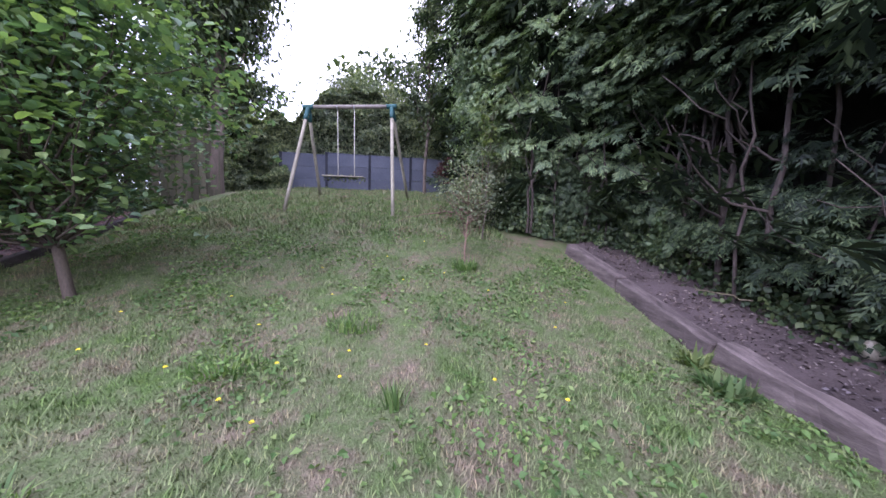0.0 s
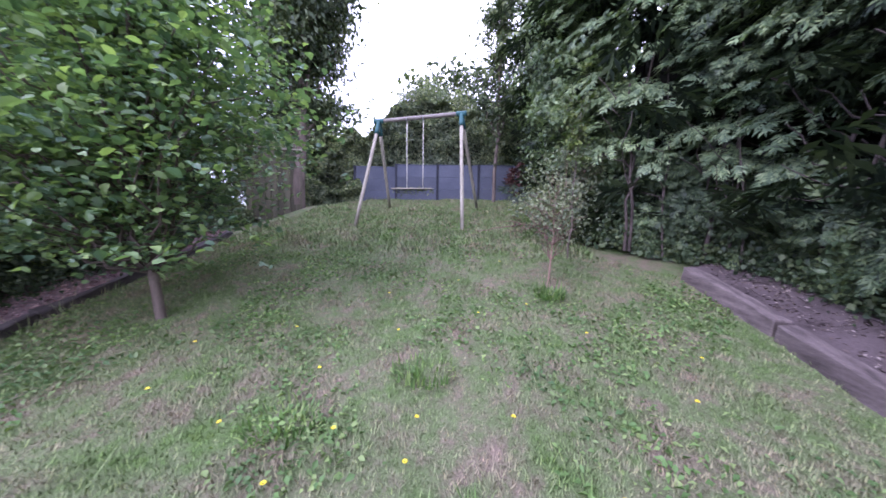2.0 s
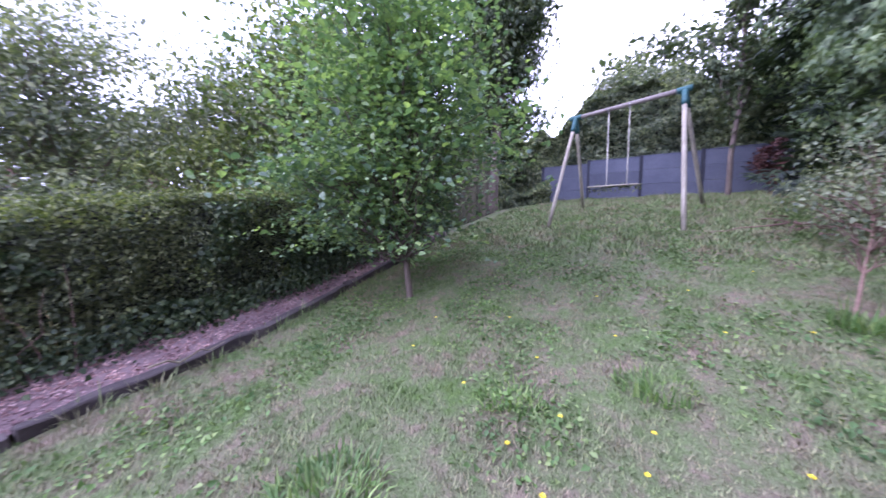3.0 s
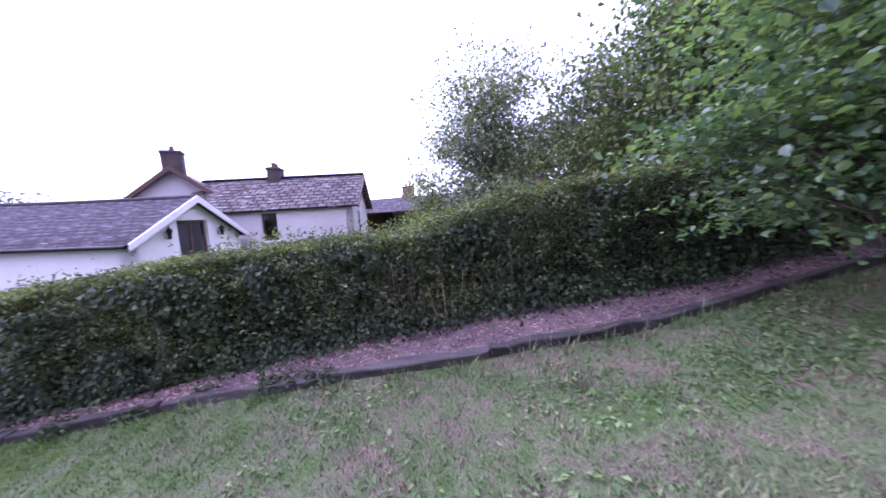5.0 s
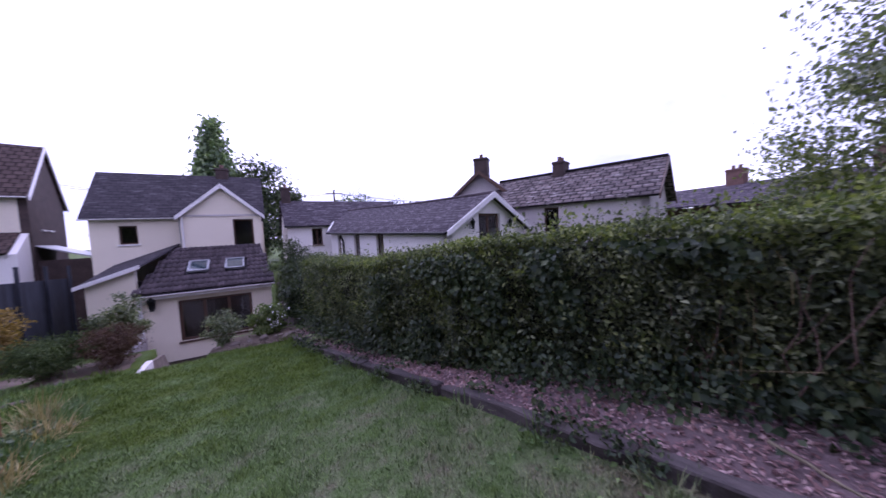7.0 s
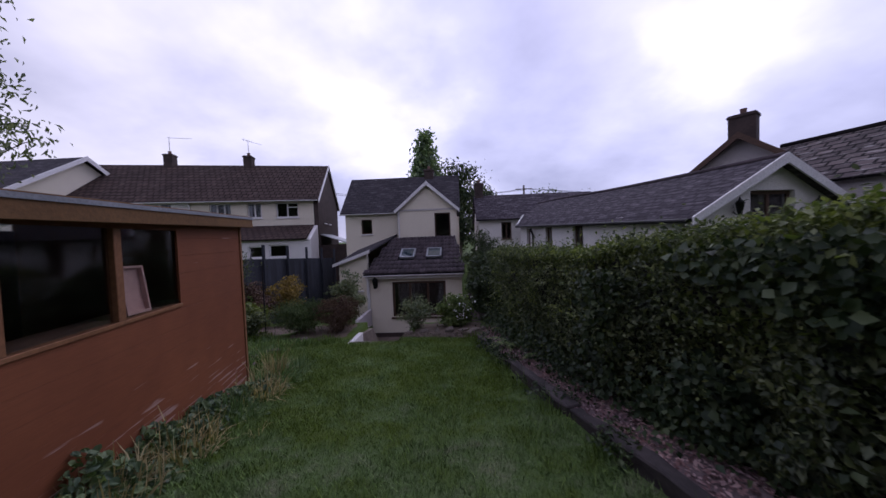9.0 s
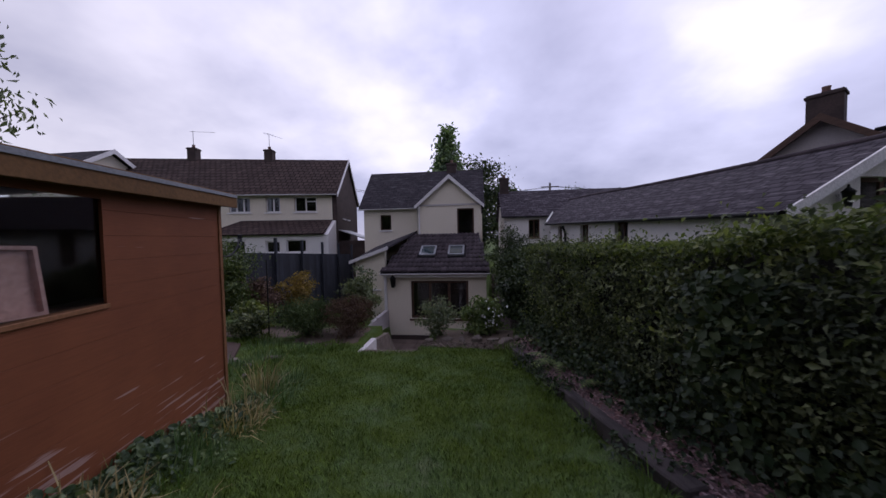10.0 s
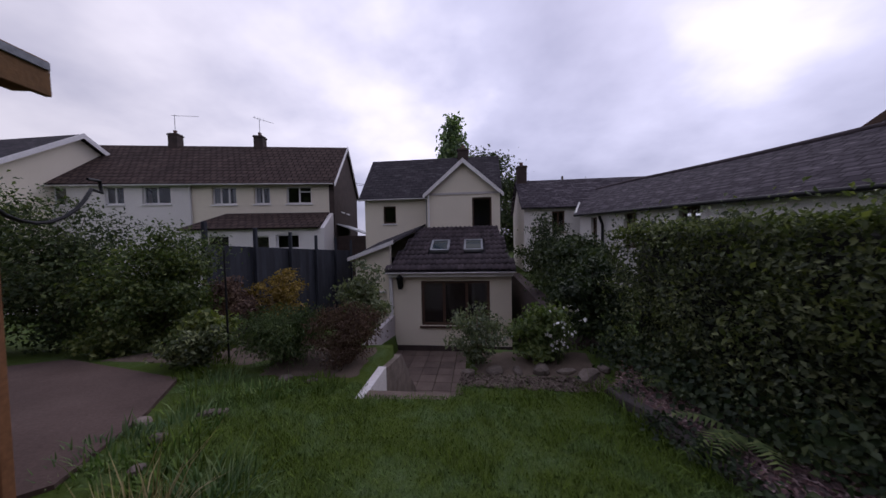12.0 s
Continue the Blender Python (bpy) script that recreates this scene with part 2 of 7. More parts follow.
def slate_mat(name, c1, c2, mortar, row=0.22, width=0.3, light=(0.35, 0.33, 0.36), gap=0.012):
    """Slated roof: courses and joints from the slope's own coordinates, with pale worn slates."""
    m, nt, b = mat(name, 0.9, 0.0, 0.12)
    uv = nt.nodes.new("ShaderNodeUVMap")
    br = nt.nodes.new("ShaderNodeTexBrick")
    for k, v in (("Scale", 1.0), ("Mortar Size", gap), ("Mortar Smooth", 0.3), ("Bias", 0.0), ("Brick Width", width), ("Row Height", row)):
        br.inputs[k].default_value = v
    br.inputs["Color1"].default_value, br.inputs["Color2"].default_value, br.inputs["Mortar"].default_value = (*c1, 1), (*c2, 1), (*mortar, 1)
    nt.links.new(uv.outputs[0], br.inputs["Vector"])
    stain = noise_node(nt, 0.9, 5, 0.65, vec=uv.outputs[0])
    worn = noise_node(nt, 2.6, 4, 0.7, vec=uv.outputs[0], stretch=(0.6, 3.0, 1))
    c = mixc(nt, 0.7, br.outputs["Color"], ramp(nt, stain, [(0.3, (0.65, 0.65, 0.68)), (0.75, (1.3, 1.25, 1.25))]), "MULTIPLY")
    c = mixc(nt, ramp(nt, worn, [(0.54, (0, 0, 0)), (0.66, (0.7, 0.7, 0.7))]), c, light)
    nt.links.new(c, b.inputs["Base Color"])
    bump(nt, b, br.outputs["Fac"], -0.6, 0.02)
    return m


M["slate"] = slate_mat("grey_slate", (0.046, 0.039, 0.048), (0.088, 0.076, 0.09), (0.018, 0.016, 0.02), 0.2, 0.27, (0.24, 0.215, 0.235), 0.016)
M["slate_old"] = slate_mat("lichened_stone_slate", (0.075, 0.062, 0.064), (0.16, 0.13, 0.125), (0.016, 0.014, 0.015), 0.27, 0.36, (0.42, 0.39, 0.38), 0.035)
M["tile_brown"] = slate_mat("brown_concrete_tile", (0.062, 0.044, 0.039), (0.086, 0.06, 0.053), (0.02, 0.014, 0.013), 0.33, 0.3, (0.12, 0.092, 0.083), 0.035)
M["slate_dark"] = slate_mat("dark_slate", (0.042, 0.038, 0.044), (0.065, 0.058, 0.066), (0.02, 0.02, 0.022), 0.2, 0.3, (0.14, 0.13, 0.14))


def shed_mat():
    """Orange-brown stained board with pale scratches worn into it."""
    m, nt, b = mat("orange_brown_stain", 0.7, 0.0, 0.3)
    uv = nt.nodes.new("ShaderNodeTexCoord")
    big = noise_node(nt, 1.2, 5, 0.6, vec=uv.outputs["Object"])
    fine = noise_node(nt, 30, 3, 0.6, vec=uv.outputs["Object"], stretch=(0.2, 0.2, 3))
    c = ramp(nt, big, [(0.3, (0.165, 0.052, 0.022)), (0.7, (0.23, 0.077, 0.032))])
    c = mixc(nt, 0.5, c, ramp(nt, fine, [(0.3, (0.75, 0.75, 0.75)), (0.7, (1.1, 1.1, 1.1))]), "MULTIPLY")
    scr = noise_node(nt, 3.0, 2, 0.5, vec=uv.outputs["Object"], stretch=(1, 0.55, 9))
    sep = nt.nodes.new("ShaderNodeSeparateXYZ")
    nt.links.new(uv.outputs["Object"], sep.inputs[0])
    low = nt.nodes.new("ShaderNodeMapRange")
    for k, v in (("From Min", 0.95), ("From Max", 0.05), ("To Min", 0.0), ("To Max", 0.24)):
        low.inputs[k].default_value = v
    nt.links.new(sep.outputs[2], low.inputs["Value"])
    ad = nt.nodes.new("ShaderNodeMath")
    ad.operation = "ADD"
    nt.links.new(scr, ad.inputs[0])
    nt.links.new(low.outputs[0], ad.inputs[1])
    c = mixc(nt, ramp(nt, ad.outputs[0], [(0.735, (0, 0, 0)), (0.78, (0.55, 0.55, 0.55))]), c, (0.50, 0.36, 0.33))
    nt.links.new(c, b.inputs["Base Color"])
    bump(nt, b, fine, 0.25, 0.004)
    return m


M["shed"] = shed_mat()


def glass_mat():
    m, nt, b = mat("window_glass", 0.04, 0.0, 0.5)
    b.inputs["Transmission Weight"].default_value = 1.0
    b.inputs["Base Color"].default_value = (0.75, 0.78, 0.8, 1)
    b.inputs["IOR"].default_value = 1.45
    return m


M["glass"] = glass_mat()
M["skylight_glass"], _nt, _b = mat("coated_roof_glass", 0.06, 0.0, 1.0)
_b.inputs["Base Color"].default_value, _b.inputs["IOR"].default_value = (0.05, 0.075, 0.085, 1), 2.1
M["hedge"] = leaf_mat("hedge_leaf", (0.037, 0.05, 0.031), (0.09, 0.112, 0.061), (0.235, 0.262, 0.142), 0.55, 0.2, 0.3, 1.1)
M["hedge_young"] = leaf_mat("young_hedge_leaf", (0.06, 0.088, 0.03), (0.11, 0.14, 0.05), (0.22, 0.245, 0.095), 0.5, 0.3, 0.3, 1.1)
M["ivy"] = leaf_mat("ivy_leaf", (0.014, 0.028, 0.013), (0.032, 0.054, 0.023), (0.075, 0.10, 0.045), 0.55, 0.12, 0.3, 1.4)
M["conifer"] = leaf_mat("conifer_spray", (0.006, 0.012, 0.008), (0.016, 0.029, 0.017), (0.06, 0.085, 0.046), 0.55, 0.12, 0.3, 0.9)
M["hazel"] = leaf_mat("hazel_leaf", (0.065, 0.12, 0.08), (0.13, 0.205, 0.12), (0.24, 0.33, 0.15), 0.4, 0.34, 0.5, 0.8)
M["conifer_low"] = leaf_mat("lower_conifer_spray", (0.017, 0.032, 0.018), (0.044, 0.072, 0.039), (0.115, 0.155, 0.08), 0.55, 0.17, 0.3, 0.9)
# pale green of some trees; on the hedge end it paints in light
M["conifer_light"] = leaf_mat("pale_and_lit_conifer_spray", (0.075, 0.115, 0.075), (0.15, 0.215, 0.13), (0.28, 0.35, 0.21), 0.5, 0.28, 0.35, 0.9)
M["screen_wood"] = surface("mossy_screen_board", (0.06, 0.06, 0.038), (0.115, 0.105, 0.07), 2, 40, 0.9, 0.4, stretch=(4, 4, 1), rand=0.35)
M["tree"] = leaf_mat("broad_leaf", (0.038, 0.065, 0.022), (0.078, 0.115, 0.036), (0.165, 0.2, 0.07), 0.5, 0.25, 0.35, 0.6)
M["willow"] = leaf_mat("grey_green_leaf", (0.08, 0.10, 0.07), (0.13, 0.16, 0.10), (0.25, 0.27, 0.17), 0.5, 0.3, 0.35, 0.6)
M["dark_leaf"] = leaf_mat("dark_leaf", (0.025, 0.041, 0.021), (0.052, 0.076, 0.036), (0.115, 0.14, 0.07), 0.6, 0.18, 0.25, 0.6)
M["yellow_leaf"] = leaf_mat("yellow_green_leaf", (0.14, 0.18, 0.03), (0.28, 0.32, 0.05), (0.45, 0.45, 0.09), 0.5, 0.3, 0.3, 0.8)
M["amber_leaf"] = leaf_mat("amber_leaf", (0.13, 0.09, 0.03), (0.22, 0.15, 0.04), (0.34, 0.24, 0.07), 0.6, 0.2, 0.3, 0.8)
M["heather"] = leaf_mat("purple_brown_twig", (0.085, 0.052, 0.052), (0.15, 0.095, 0.085), (0.23, 0.16, 0.13), 0.8, 0.1, 0.2, 0.8)
M["rosemary"] = leaf_mat("needle_leaf", (0.05, 0.075, 0.04), (0.095, 0.14, 0.07), (0.17, 0.22, 0.11), 0.7, 0.15, 0.25, 0.8)
M["grey_shrub"] = leaf_mat("grey_shrub_leaf", (0.08, 0.105, 0.07), (0.135, 0.16, 0.105), (0.22, 0.25, 0.165), 0.6, 0.2, 0.3, 1.2)
M["straw"] = leaf_mat("straw_stalk", (0.25, 0.2, 0.11), (0.36, 0.30, 0.17), (0.48, 0.41, 0.25), 0.8, 0.15, 0.2, 0.8)
M["chip"] = leaf_mat("bark_chip", (0.10, 0.055, 0.06), (0.25, 0.15, 0.158), (0.43, 0.31, 0.32), 0.9, 0.0, 0.15, 2.0)
M["litter_chip"] = leaf_mat("litter_chip", (0.045, 0.035, 0.036), (0.105, 0.082, 0.085), (0.26, 0.22, 0.225), 0.9, 0.0, 0.15, 2.0)
M["red_leaf"] = leaf_mat("dark_red_leaf", (0.045, 0.018, 0.02), (0.085, 0.035, 0.036), (0.14, 0.06, 0.055), 0.6, 0.15, 0.3, 1.0)
M["weed"] = leaf_mat("lawn_weed_leaf", (0.06, 0.12, 0.04), (0.11, 0.19, 0.065), (0.2, 0.27, 0.11), 0.6, 0.2, 0.3, 1.5)
M["fern"] = leaf_mat("fern_leaf", (0.08, 0.12, 0.05), (0.13, 0.18, 0.07), (0.22, 0.27, 0.11), 0.6, 0.25, 0.3, 1.2)
M["bramble"] = leaf_mat("bramble_leaf", (0.05, 0.085, 0.05), (0.10, 0.15, 0.085), (0.2, 0.26, 0.14), 0.45, 0.25, 0.35, 1.2)
M["bank"] = leaf_mat("bank_leaf", (0.06, 0.085, 0.052), (0.13, 0.165, 0.10), (0.27, 0.30, 0.19), 0.5, 0.28, 0.35, 0.9)


# ---- mesh helpers ----
def part(name, bm, material, parent=None, label=""):
    """Links a bmesh (or a ready mesh) as one object, under parent if there is one."""
    if isinstance(bm, bmesh.types.BMesh):
        me = bpy.data.meshes.new(name)
        bm.to_mesh(me)
        bm.free()
    else:
        me = bm
    if material is not None and not me.materials:
        me.materials.append(material)
    ob = new(name, me)
    if parent is not None:
        ob.parent = parent
    if label:
        ob["label"] = label
    return ob


def thing(name, place=(0, 0, 0), turn=0.0, label="", category="", group="", kind=""):
    ob = new(name)
    ob.matrix_world = pose(*place, 0, 0, turn)
    return tagged(ob, label, category, group, kind)


def box(bm, x0, x1, y0, y1, z0, z1, bevel=0.0):
    vs = bmesh.ops.create_cube(bm, size=1.0)["verts"]
    for v in vs:
        v.co = Vector(((x0 + x1) / 2 + v.co.x * (x1 - x0), (y0 + y1) / 2 + v.co.y * (y1 - y0), (z0 + z1) / 2 + v.co.z * (z1 - z0)))
    if bevel:
        es = list({e for v in vs for e in v.link_edges})
        bmesh.ops.bevel(bm, geom=es, offset=bevel, segments=1, affect="EDGES")
    return bm


def boxm(*a, bevel=0.0):
    return box(bmesh.new(), *a, bevel=bevel)


def arrays(name, verts, faces, material, parent=None, label="", smooth=False):
    me = bpy.data.meshes.new(name)
    verts = np.asarray(verts, dtype=np.float32)
    faces = np.asarray(faces, dtype=np.int32)
    n, k = faces.shape
    me.vertices.add(len(verts))
    me.vertices.foreach_set("co", verts.ravel())
    me.loops.add(n * k)
    me.loops.foreach_set("vertex_index", faces.ravel())
    me.polygons.add(n)
    me.polygons.foreach_set("loop_start", np.arange(0, n * k, k, dtype=np.int32))
    me.polygons.foreach_set("loop_total", np.full(n, k, dtype=np.int32))
    me.update(calc_edges=True)
    if smooth:
        me.polygons.foreach_set("use_smooth", np.ones(n, dtype=bool))
    return part(name, me, material, parent, label)


def tube(paths, sides=6):
    """Tapered round limbs: each path is a list of (x, y, z, radius). Returns verts, faces."""
    V, F = [], []
    for path in paths:
        base = len(V)
        pts = [Vector(p[:3]) for p in path]
        for i, p in enumerate(path):
            d = (pts[min(i + 1, len(pts) - 1)] - pts[max(i - 1, 0)]).normalized()
            a = d.cross(Vector((0.31, 0.95, 0.05))).normalized()
            b = d.cross(a)
            for s in range(sides):
                w = 2 * math.pi * s / sides
                V.append(pts[i] + (a * math.cos(w) + b * math.sin(w)) * p[3])
        for i in range(len(path) - 1):
            for s in range(sides):
                F.append((base + i * sides + s, base + i * sides + (s + 1) % sides, base + (i + 1) * sides + (s + 1) % sides, base + (i + 1) * sides + s))
    return V, F


def limb(a, b, r0, r1, rng, wob=0.06, n=5):
    a, b = np.array(a, float), np.array(b, float)
    L = np.linalg.norm(b - a)
    out = []
    for i in range(n + 1):
        f = i / n
        p = a + (b - a) * f + (rng.normal(0, wob * L, 3) * (f * (1 - f) * 3) if 0 < i < n else 0)
        out.append((*p, r0 + (r1 - r0) * f))
    return out


def unit(v):
    return v / np.maximum(np.linalg.norm(v, axis=-1, keepdims=True), 1e-6)


def leaves(name, P, N, size, material, parent=None, seed=1, aspect=0.55, droop=0.3, loose=0.8, fold=0.18, label="", frond=False, oval=False):
    """A crown of small folded leaves (or three-lobed sprays) at P, facing roughly N."""
    rng = np.random.default_rng(seed)
    n = len(P)
    N = unit(np.asarray(N, float) + rng.normal(0, loose, (n, 3)))
    T = rng.normal(0, 1, (n, 3))
    T[:, 2] -= droop * 2
    T = unit(T - N * np.sum(T * N, axis=1, keepdims=True))
    B = np.cross(N, T)
    s = (np.asarray(size) * np.clip(np.exp(rng.normal(0, 0.28, n)), 0.5, 1.5))[:, None]
    if oval:
        h = s * aspect * 0.5
        a, tip = P - T * s * 0.5, P + T * s * 0.5 - N * s * fold
        side = [P + B * h * sg * k + N * s * fold * 0.6 * k + T * s * q for sg in (1, -1) for k, q in ((0.82, -0.3), (1.0, 0.06), (0.55, 0.34))]
        V = np.stack([a, *side, tip], axis=1).reshape(-1, 3)
        base = np.arange(n)[:, None, None] * 8
        F = (base + np.array([[[0, 1, 2, 3], [0, 3, 7, 7], [0, 7, 6, 6], [0, 6, 5, 4]]])).reshape(-1, 4)
        F = np.concatenate([F[:, :3], F[:, [0, 2, 3]]])
        F = F[(F[:, 1] != F[:, 2])]
    elif not frond:
        a = P - T * s * 0.5
        tip = P + T * s * 0.5 - N * s * fold
        l = P + B * s * aspect * 0.5 + N * s * fold * 0.6 - T * s * 0.06
        r = P - B * s * aspect * 0.5 + N * s * fold * 0.6 - T * s * 0.06
        V = np.stack([a, l, tip, r], axis=1).reshape(-1, 3)
        base = np.arange(n)[:, None] * 4
        F = np.concatenate([base + np.array([[0, 1, 2]]), base + np.array([[0, 2, 3]])], axis=1).reshape(-1, 3)
    else:
        vs = [P - T * s * 0.5]
        fs = []
        for w, ln in ((0.0, 1.0), (0.75, 0.62), (-0.75, 0.62)):
            d = T * math.cos(w) + B * math.sin(w)
            e = np.cross(N, d)
            o = P - T * s * (0.1 if w else 0.5)
            k = len(vs)
            vs += [o + d * s * ln * 0.5 + e * s * 0.09 + N * s * 0.04, o + d * s * ln - N * s * 0.12, o + d * s * ln * 0.5 - e * s * 0.09 + N * s * 0.04]
            fs.append((0, k, k + 1, k + 2))
        V = np.stack(vs, axis=1).reshape(-1, 3)
        base = np.arange(n)[:, None, None] * len(vs)
        F = (base + np.array(fs)[None]).reshape(-1, 4)
    return arrays(name, V, F, material, parent, label)


# ---- the lie of the land ----
YS = (-14.7, -9.45, -7.14, -3.78, 0.0, 1.37, 3.15, 5.25, 6.83, 8.5, 13.65, 30.0)
ZS = (-1.05, -0.945, -0.735, -0.21, 0.126, 0.284, 0.63, 1.155, 1.47, 1.84, 2.42, 3.2)
PATIO = -3.17


def smooth(a, b, v):
    t = np.clip((v - a) / (b - a), 0, 1)
    return t * t * (3 - 2 * t)


def land(x, y):
    """Height of the ground: a lawn that climbs to the swing, a sunk patio by the house, lower gardens beyond the hedges."""
    x, y = np.asarray(x, float), np.asarray(y, float)
    z = np.interp(y, YS, ZS) + 0.015 * np.sin(x * 2.1 + y) + 0.01 * np.sin(y * 3.3 - x)
    left_low = np.interp(y, (-30, -18, -10), (-2.9, -2.6, -0.97))
    z = np.where((x > 1.7) & (y < -9.9), left_low, z)
    far_right = np.interp(y, (-30, -12, -3, 3, 30), (-0.9, -1.1, -0.9, 0.0, 2.8))
    z = z + (far_right - z) * smooth(-6.2, -9.0, x) * (y < 40)
    sunk = (x > -2.75) & (x < 1.7) & (y < -11.0) & (y > -21)
    sunk |= (x > -0.92) & (x < 0.06) & (y < -9.35) & (y > -12)
    z = np.where(sunk, PATIO, z)
    z = np.where((y < -21) & (x > -2.75) & (x < 6), -3.0, z)
    return z


def gz(x, y):
    return float(land(x, y))


def axis(lo, hi, step, far):
    return np.concatenate([[-far, -far / 3, lo - 30, lo - 8], np.arange(lo, hi + 1e-6, step), [hi + 8, hi + 30, far / 3, far]])


gx, gy = axis(-9, 7, 0.16, 900.0), axis(-20, 15, 0.16, 900.0)
GX, GY = np.meshgrid(gx, gy)
GZ = land(GX, GY)
nx, ny = len(gx), len(gy)
idx = np.arange(nx * ny).reshape(ny, nx)
gf = np.stack([idx[:-1, :-1], idx[:-1, 1:], idx[1:, 1:], idx[1:, :-1]], axis=-1).reshape(-1, 4)
ground = arrays("ground", np.stack([GX, GY, GZ], axis=-1).reshape(-1, 3), gf, M["lawn"], smooth=True)
tagged(ground, "sloping garden lawn with green turf and dry straw patches", "lawn", kind="structure")

# lines of the garden on plan
KERB_L = ((-2.5, -9.6), (-2.62, -8.9), (-2.95, -7.2), (-3.38, -4.8), (-3.8, -2.7), (-4.3, -0.9), (-4.65, 0.3), (-5.15, 1.4), (-5.5, 2.7), (-6.0, 5.2))
HEDGE_L = ((-2.9, -10.6), (-3.1, -9.3), (-3.5, -7.2), (-4.05, -5.0), (-4.85, -2.75), (-5.28, -1.85), (-5.38, -1.35), (-5.55, -0.75), (-6.05, 1.2), (-6.7, 4.2), (-7.0, 5.6))
KERB_R = ((2.0, 4.0), (2.08, 2.6), (2.13, 1.2), (2.22, 0.55), (2.34, -0.9), (2.45, -2.6))
HEDGE_R = ((0.9, 12.6), (1.0, 9.0), (0.95, 6.6), (1.25, 5.0), (2.45, 4.35), (2.95, 3.4), (3.05, 2.2), (3.15, 1.0), (3.25, -1.0), (3.3, -3.2))


def along(line, n):
    """n even points on a plan line, and the unit normals to its right."""
    L = np.array(line, float)
    seg = np.hypot(*(L[1:] - L[:-1]).T)
    cum = np.concatenate([[0], np.cumsum(seg)])
    s = np.linspace(0, cum[-1], n)
    p = np.stack([np.interp(s, cum, L[:, 0]), np.interp(s, cum, L[:, 1])], axis=1)
    d = unit(np.gradient(p, axis=0))
    return p, np.stack([d[:, 1], -d[:, 0]], axis=1), cum[-1]


def strip(name, a, b, n, m, lift, material, label, category, crown=0.0):
    """A bed between two plan lines, laid over the land."""
    A, B = along(a, n)[0], along(b, n)[0]
    f = np.linspace(0, 1, m)[None, :, None]
    P = A[:, None] * (1 - f) + B[:, None] * f
    z = land(P[..., 0], P[..., 1]) + lift + crown * np.linspace(0, 1, m)[None, :]
    rng = np.random.default_rng(5)
    z += rng.normal(0, 0.008, z.shape)
    V = np.concatenate([P, z[..., None]], axis=-1).reshape(-1, 3)
    ii = np.arange(n * m).reshape(n, m)
    F = np.stack([ii[:-1, :-1], ii[:-1, 1:], ii[1:, 1:], ii[1:, :-1]], axis=-1).reshape(-1, 4)
    return tagged(arrays(name, V, F, material, smooth=True), label, category, kind="structure")


strip("mulch_path", KERB_L, tuple((x - 0.5, y) for x, y in HEDGE_L), 120, 10, 0.07, M["mulch"], "reddish bark mulch path between timber edging and hedge", "mulch bed", 0.05)
strip("mulch_bed", tuple((x + 0.03, y) for x, y in KERB_R), ((3.6, 4.6), (4.2, 2.6), (4.3, 1.2), (4.4, -0.9), (4.5, -2.6)), 60, 12, 0.15, M["litter"], "bark mulch bed under the tall conifer hedge", "mulch bed", 0.12)


def scatter_chips(name, a, b, n, lift, crown, seed, material, size, label):
    rng = np.random.default_rng(seed)
    A, B = along(a, 300)[0], along(b, 300)[0]
    i, f = rng.integers(0, 300, n), rng.random(n)
    P = A[i] * (1 - f[:, None]) + B[i] * f[:, None] + rng.normal(0, 0.02, (n, 2))
    z = land(P[:, 0], P[:, 1]) + lift + crown * f + 0.012
    ob = leaves(name, np.concatenate([P, z[:, None]], axis=1), np.tile((0, 0, 1.0), (n, 1)), np.full(n, size), material, seed=seed, aspect=0.5, droop=0, loose=0.3, fold=0.1)
    return tagged(ob, label, "bark chips", kind="stuff")


scatter_chips("bark_chips", KERB_L, tuple((x - 0.2, y) for x, y in HEDGE_L), 24000, 0.07, 0.04, 11, M["chip"], 0.034, "loose reddish bark chips on the path")
scatter_chips("bark_chips", tuple((x + 0.12, y) for x, y in KERB_R), ((3.3, 4.4), (3.5, 2.6), (3.6, 1.2), (3.7, -0.9), (3.8, -2.6)), 7000, 0.15, 0.08, 12, M["litter_chip"], 0.035, "loose bark chips under the conifer hedge")


# ---- timber edging ----
def edging(name, line, pieces, width, height, material, label, seed):
    rng = np.random.default_rng(seed)
    root = thing(name, (0, 0, 0), 0, label, "timber edging")
    P, Nn, L = along(line, pieces + 1)
    for i in range(pieces):
        a, b = P[i], P[i + 1]
        bm = bmesh.new()
        ln = np.hypot(*(b - a)) - 0.03 * rng.random()
        box(bm, -ln / 2, ln / 2, -width / 2, width / 2, -height * 0.6, height, 0.012)
        bmesh.ops.subdivide_edges(bm, edges=[e for e in bm.edges if abs((e.verts[0].co - e.verts[1].co).x) > ln * 0.5], cuts=9)
        for v in bm.verts:
            q = noise.noise_vector(Vector((v.co.x * 3 + i * 7, v.co.y * 6, v.co.z * 6 + seed)))
            v.co += Vector((q.x * 0.014, q.y * 0.034, q.z * 0.036))
        ob = part("sleeper", bm, material, root)
        za, zb = gz(*a), gz(*b)
        mid = (a + b) / 2
        ob.matrix_local = pose(mid[0], mid[1], (za + zb) / 2 + rng.normal(0, 0.014), 0, 0, rng.normal(0, 0.9)) @ Matrix.Rotation(math.atan2(b[1] - a[1], b[0] - a[0]), 4, "Z") @ Matrix.Rotation(-math.atan2(zb - za, ln), 4, "Y")
    return root


edging("timber_edging", KERB_L, 9, 0.12, 0.105, M["sleeper"], "old dark railway sleepers edging the mulch path", 3)
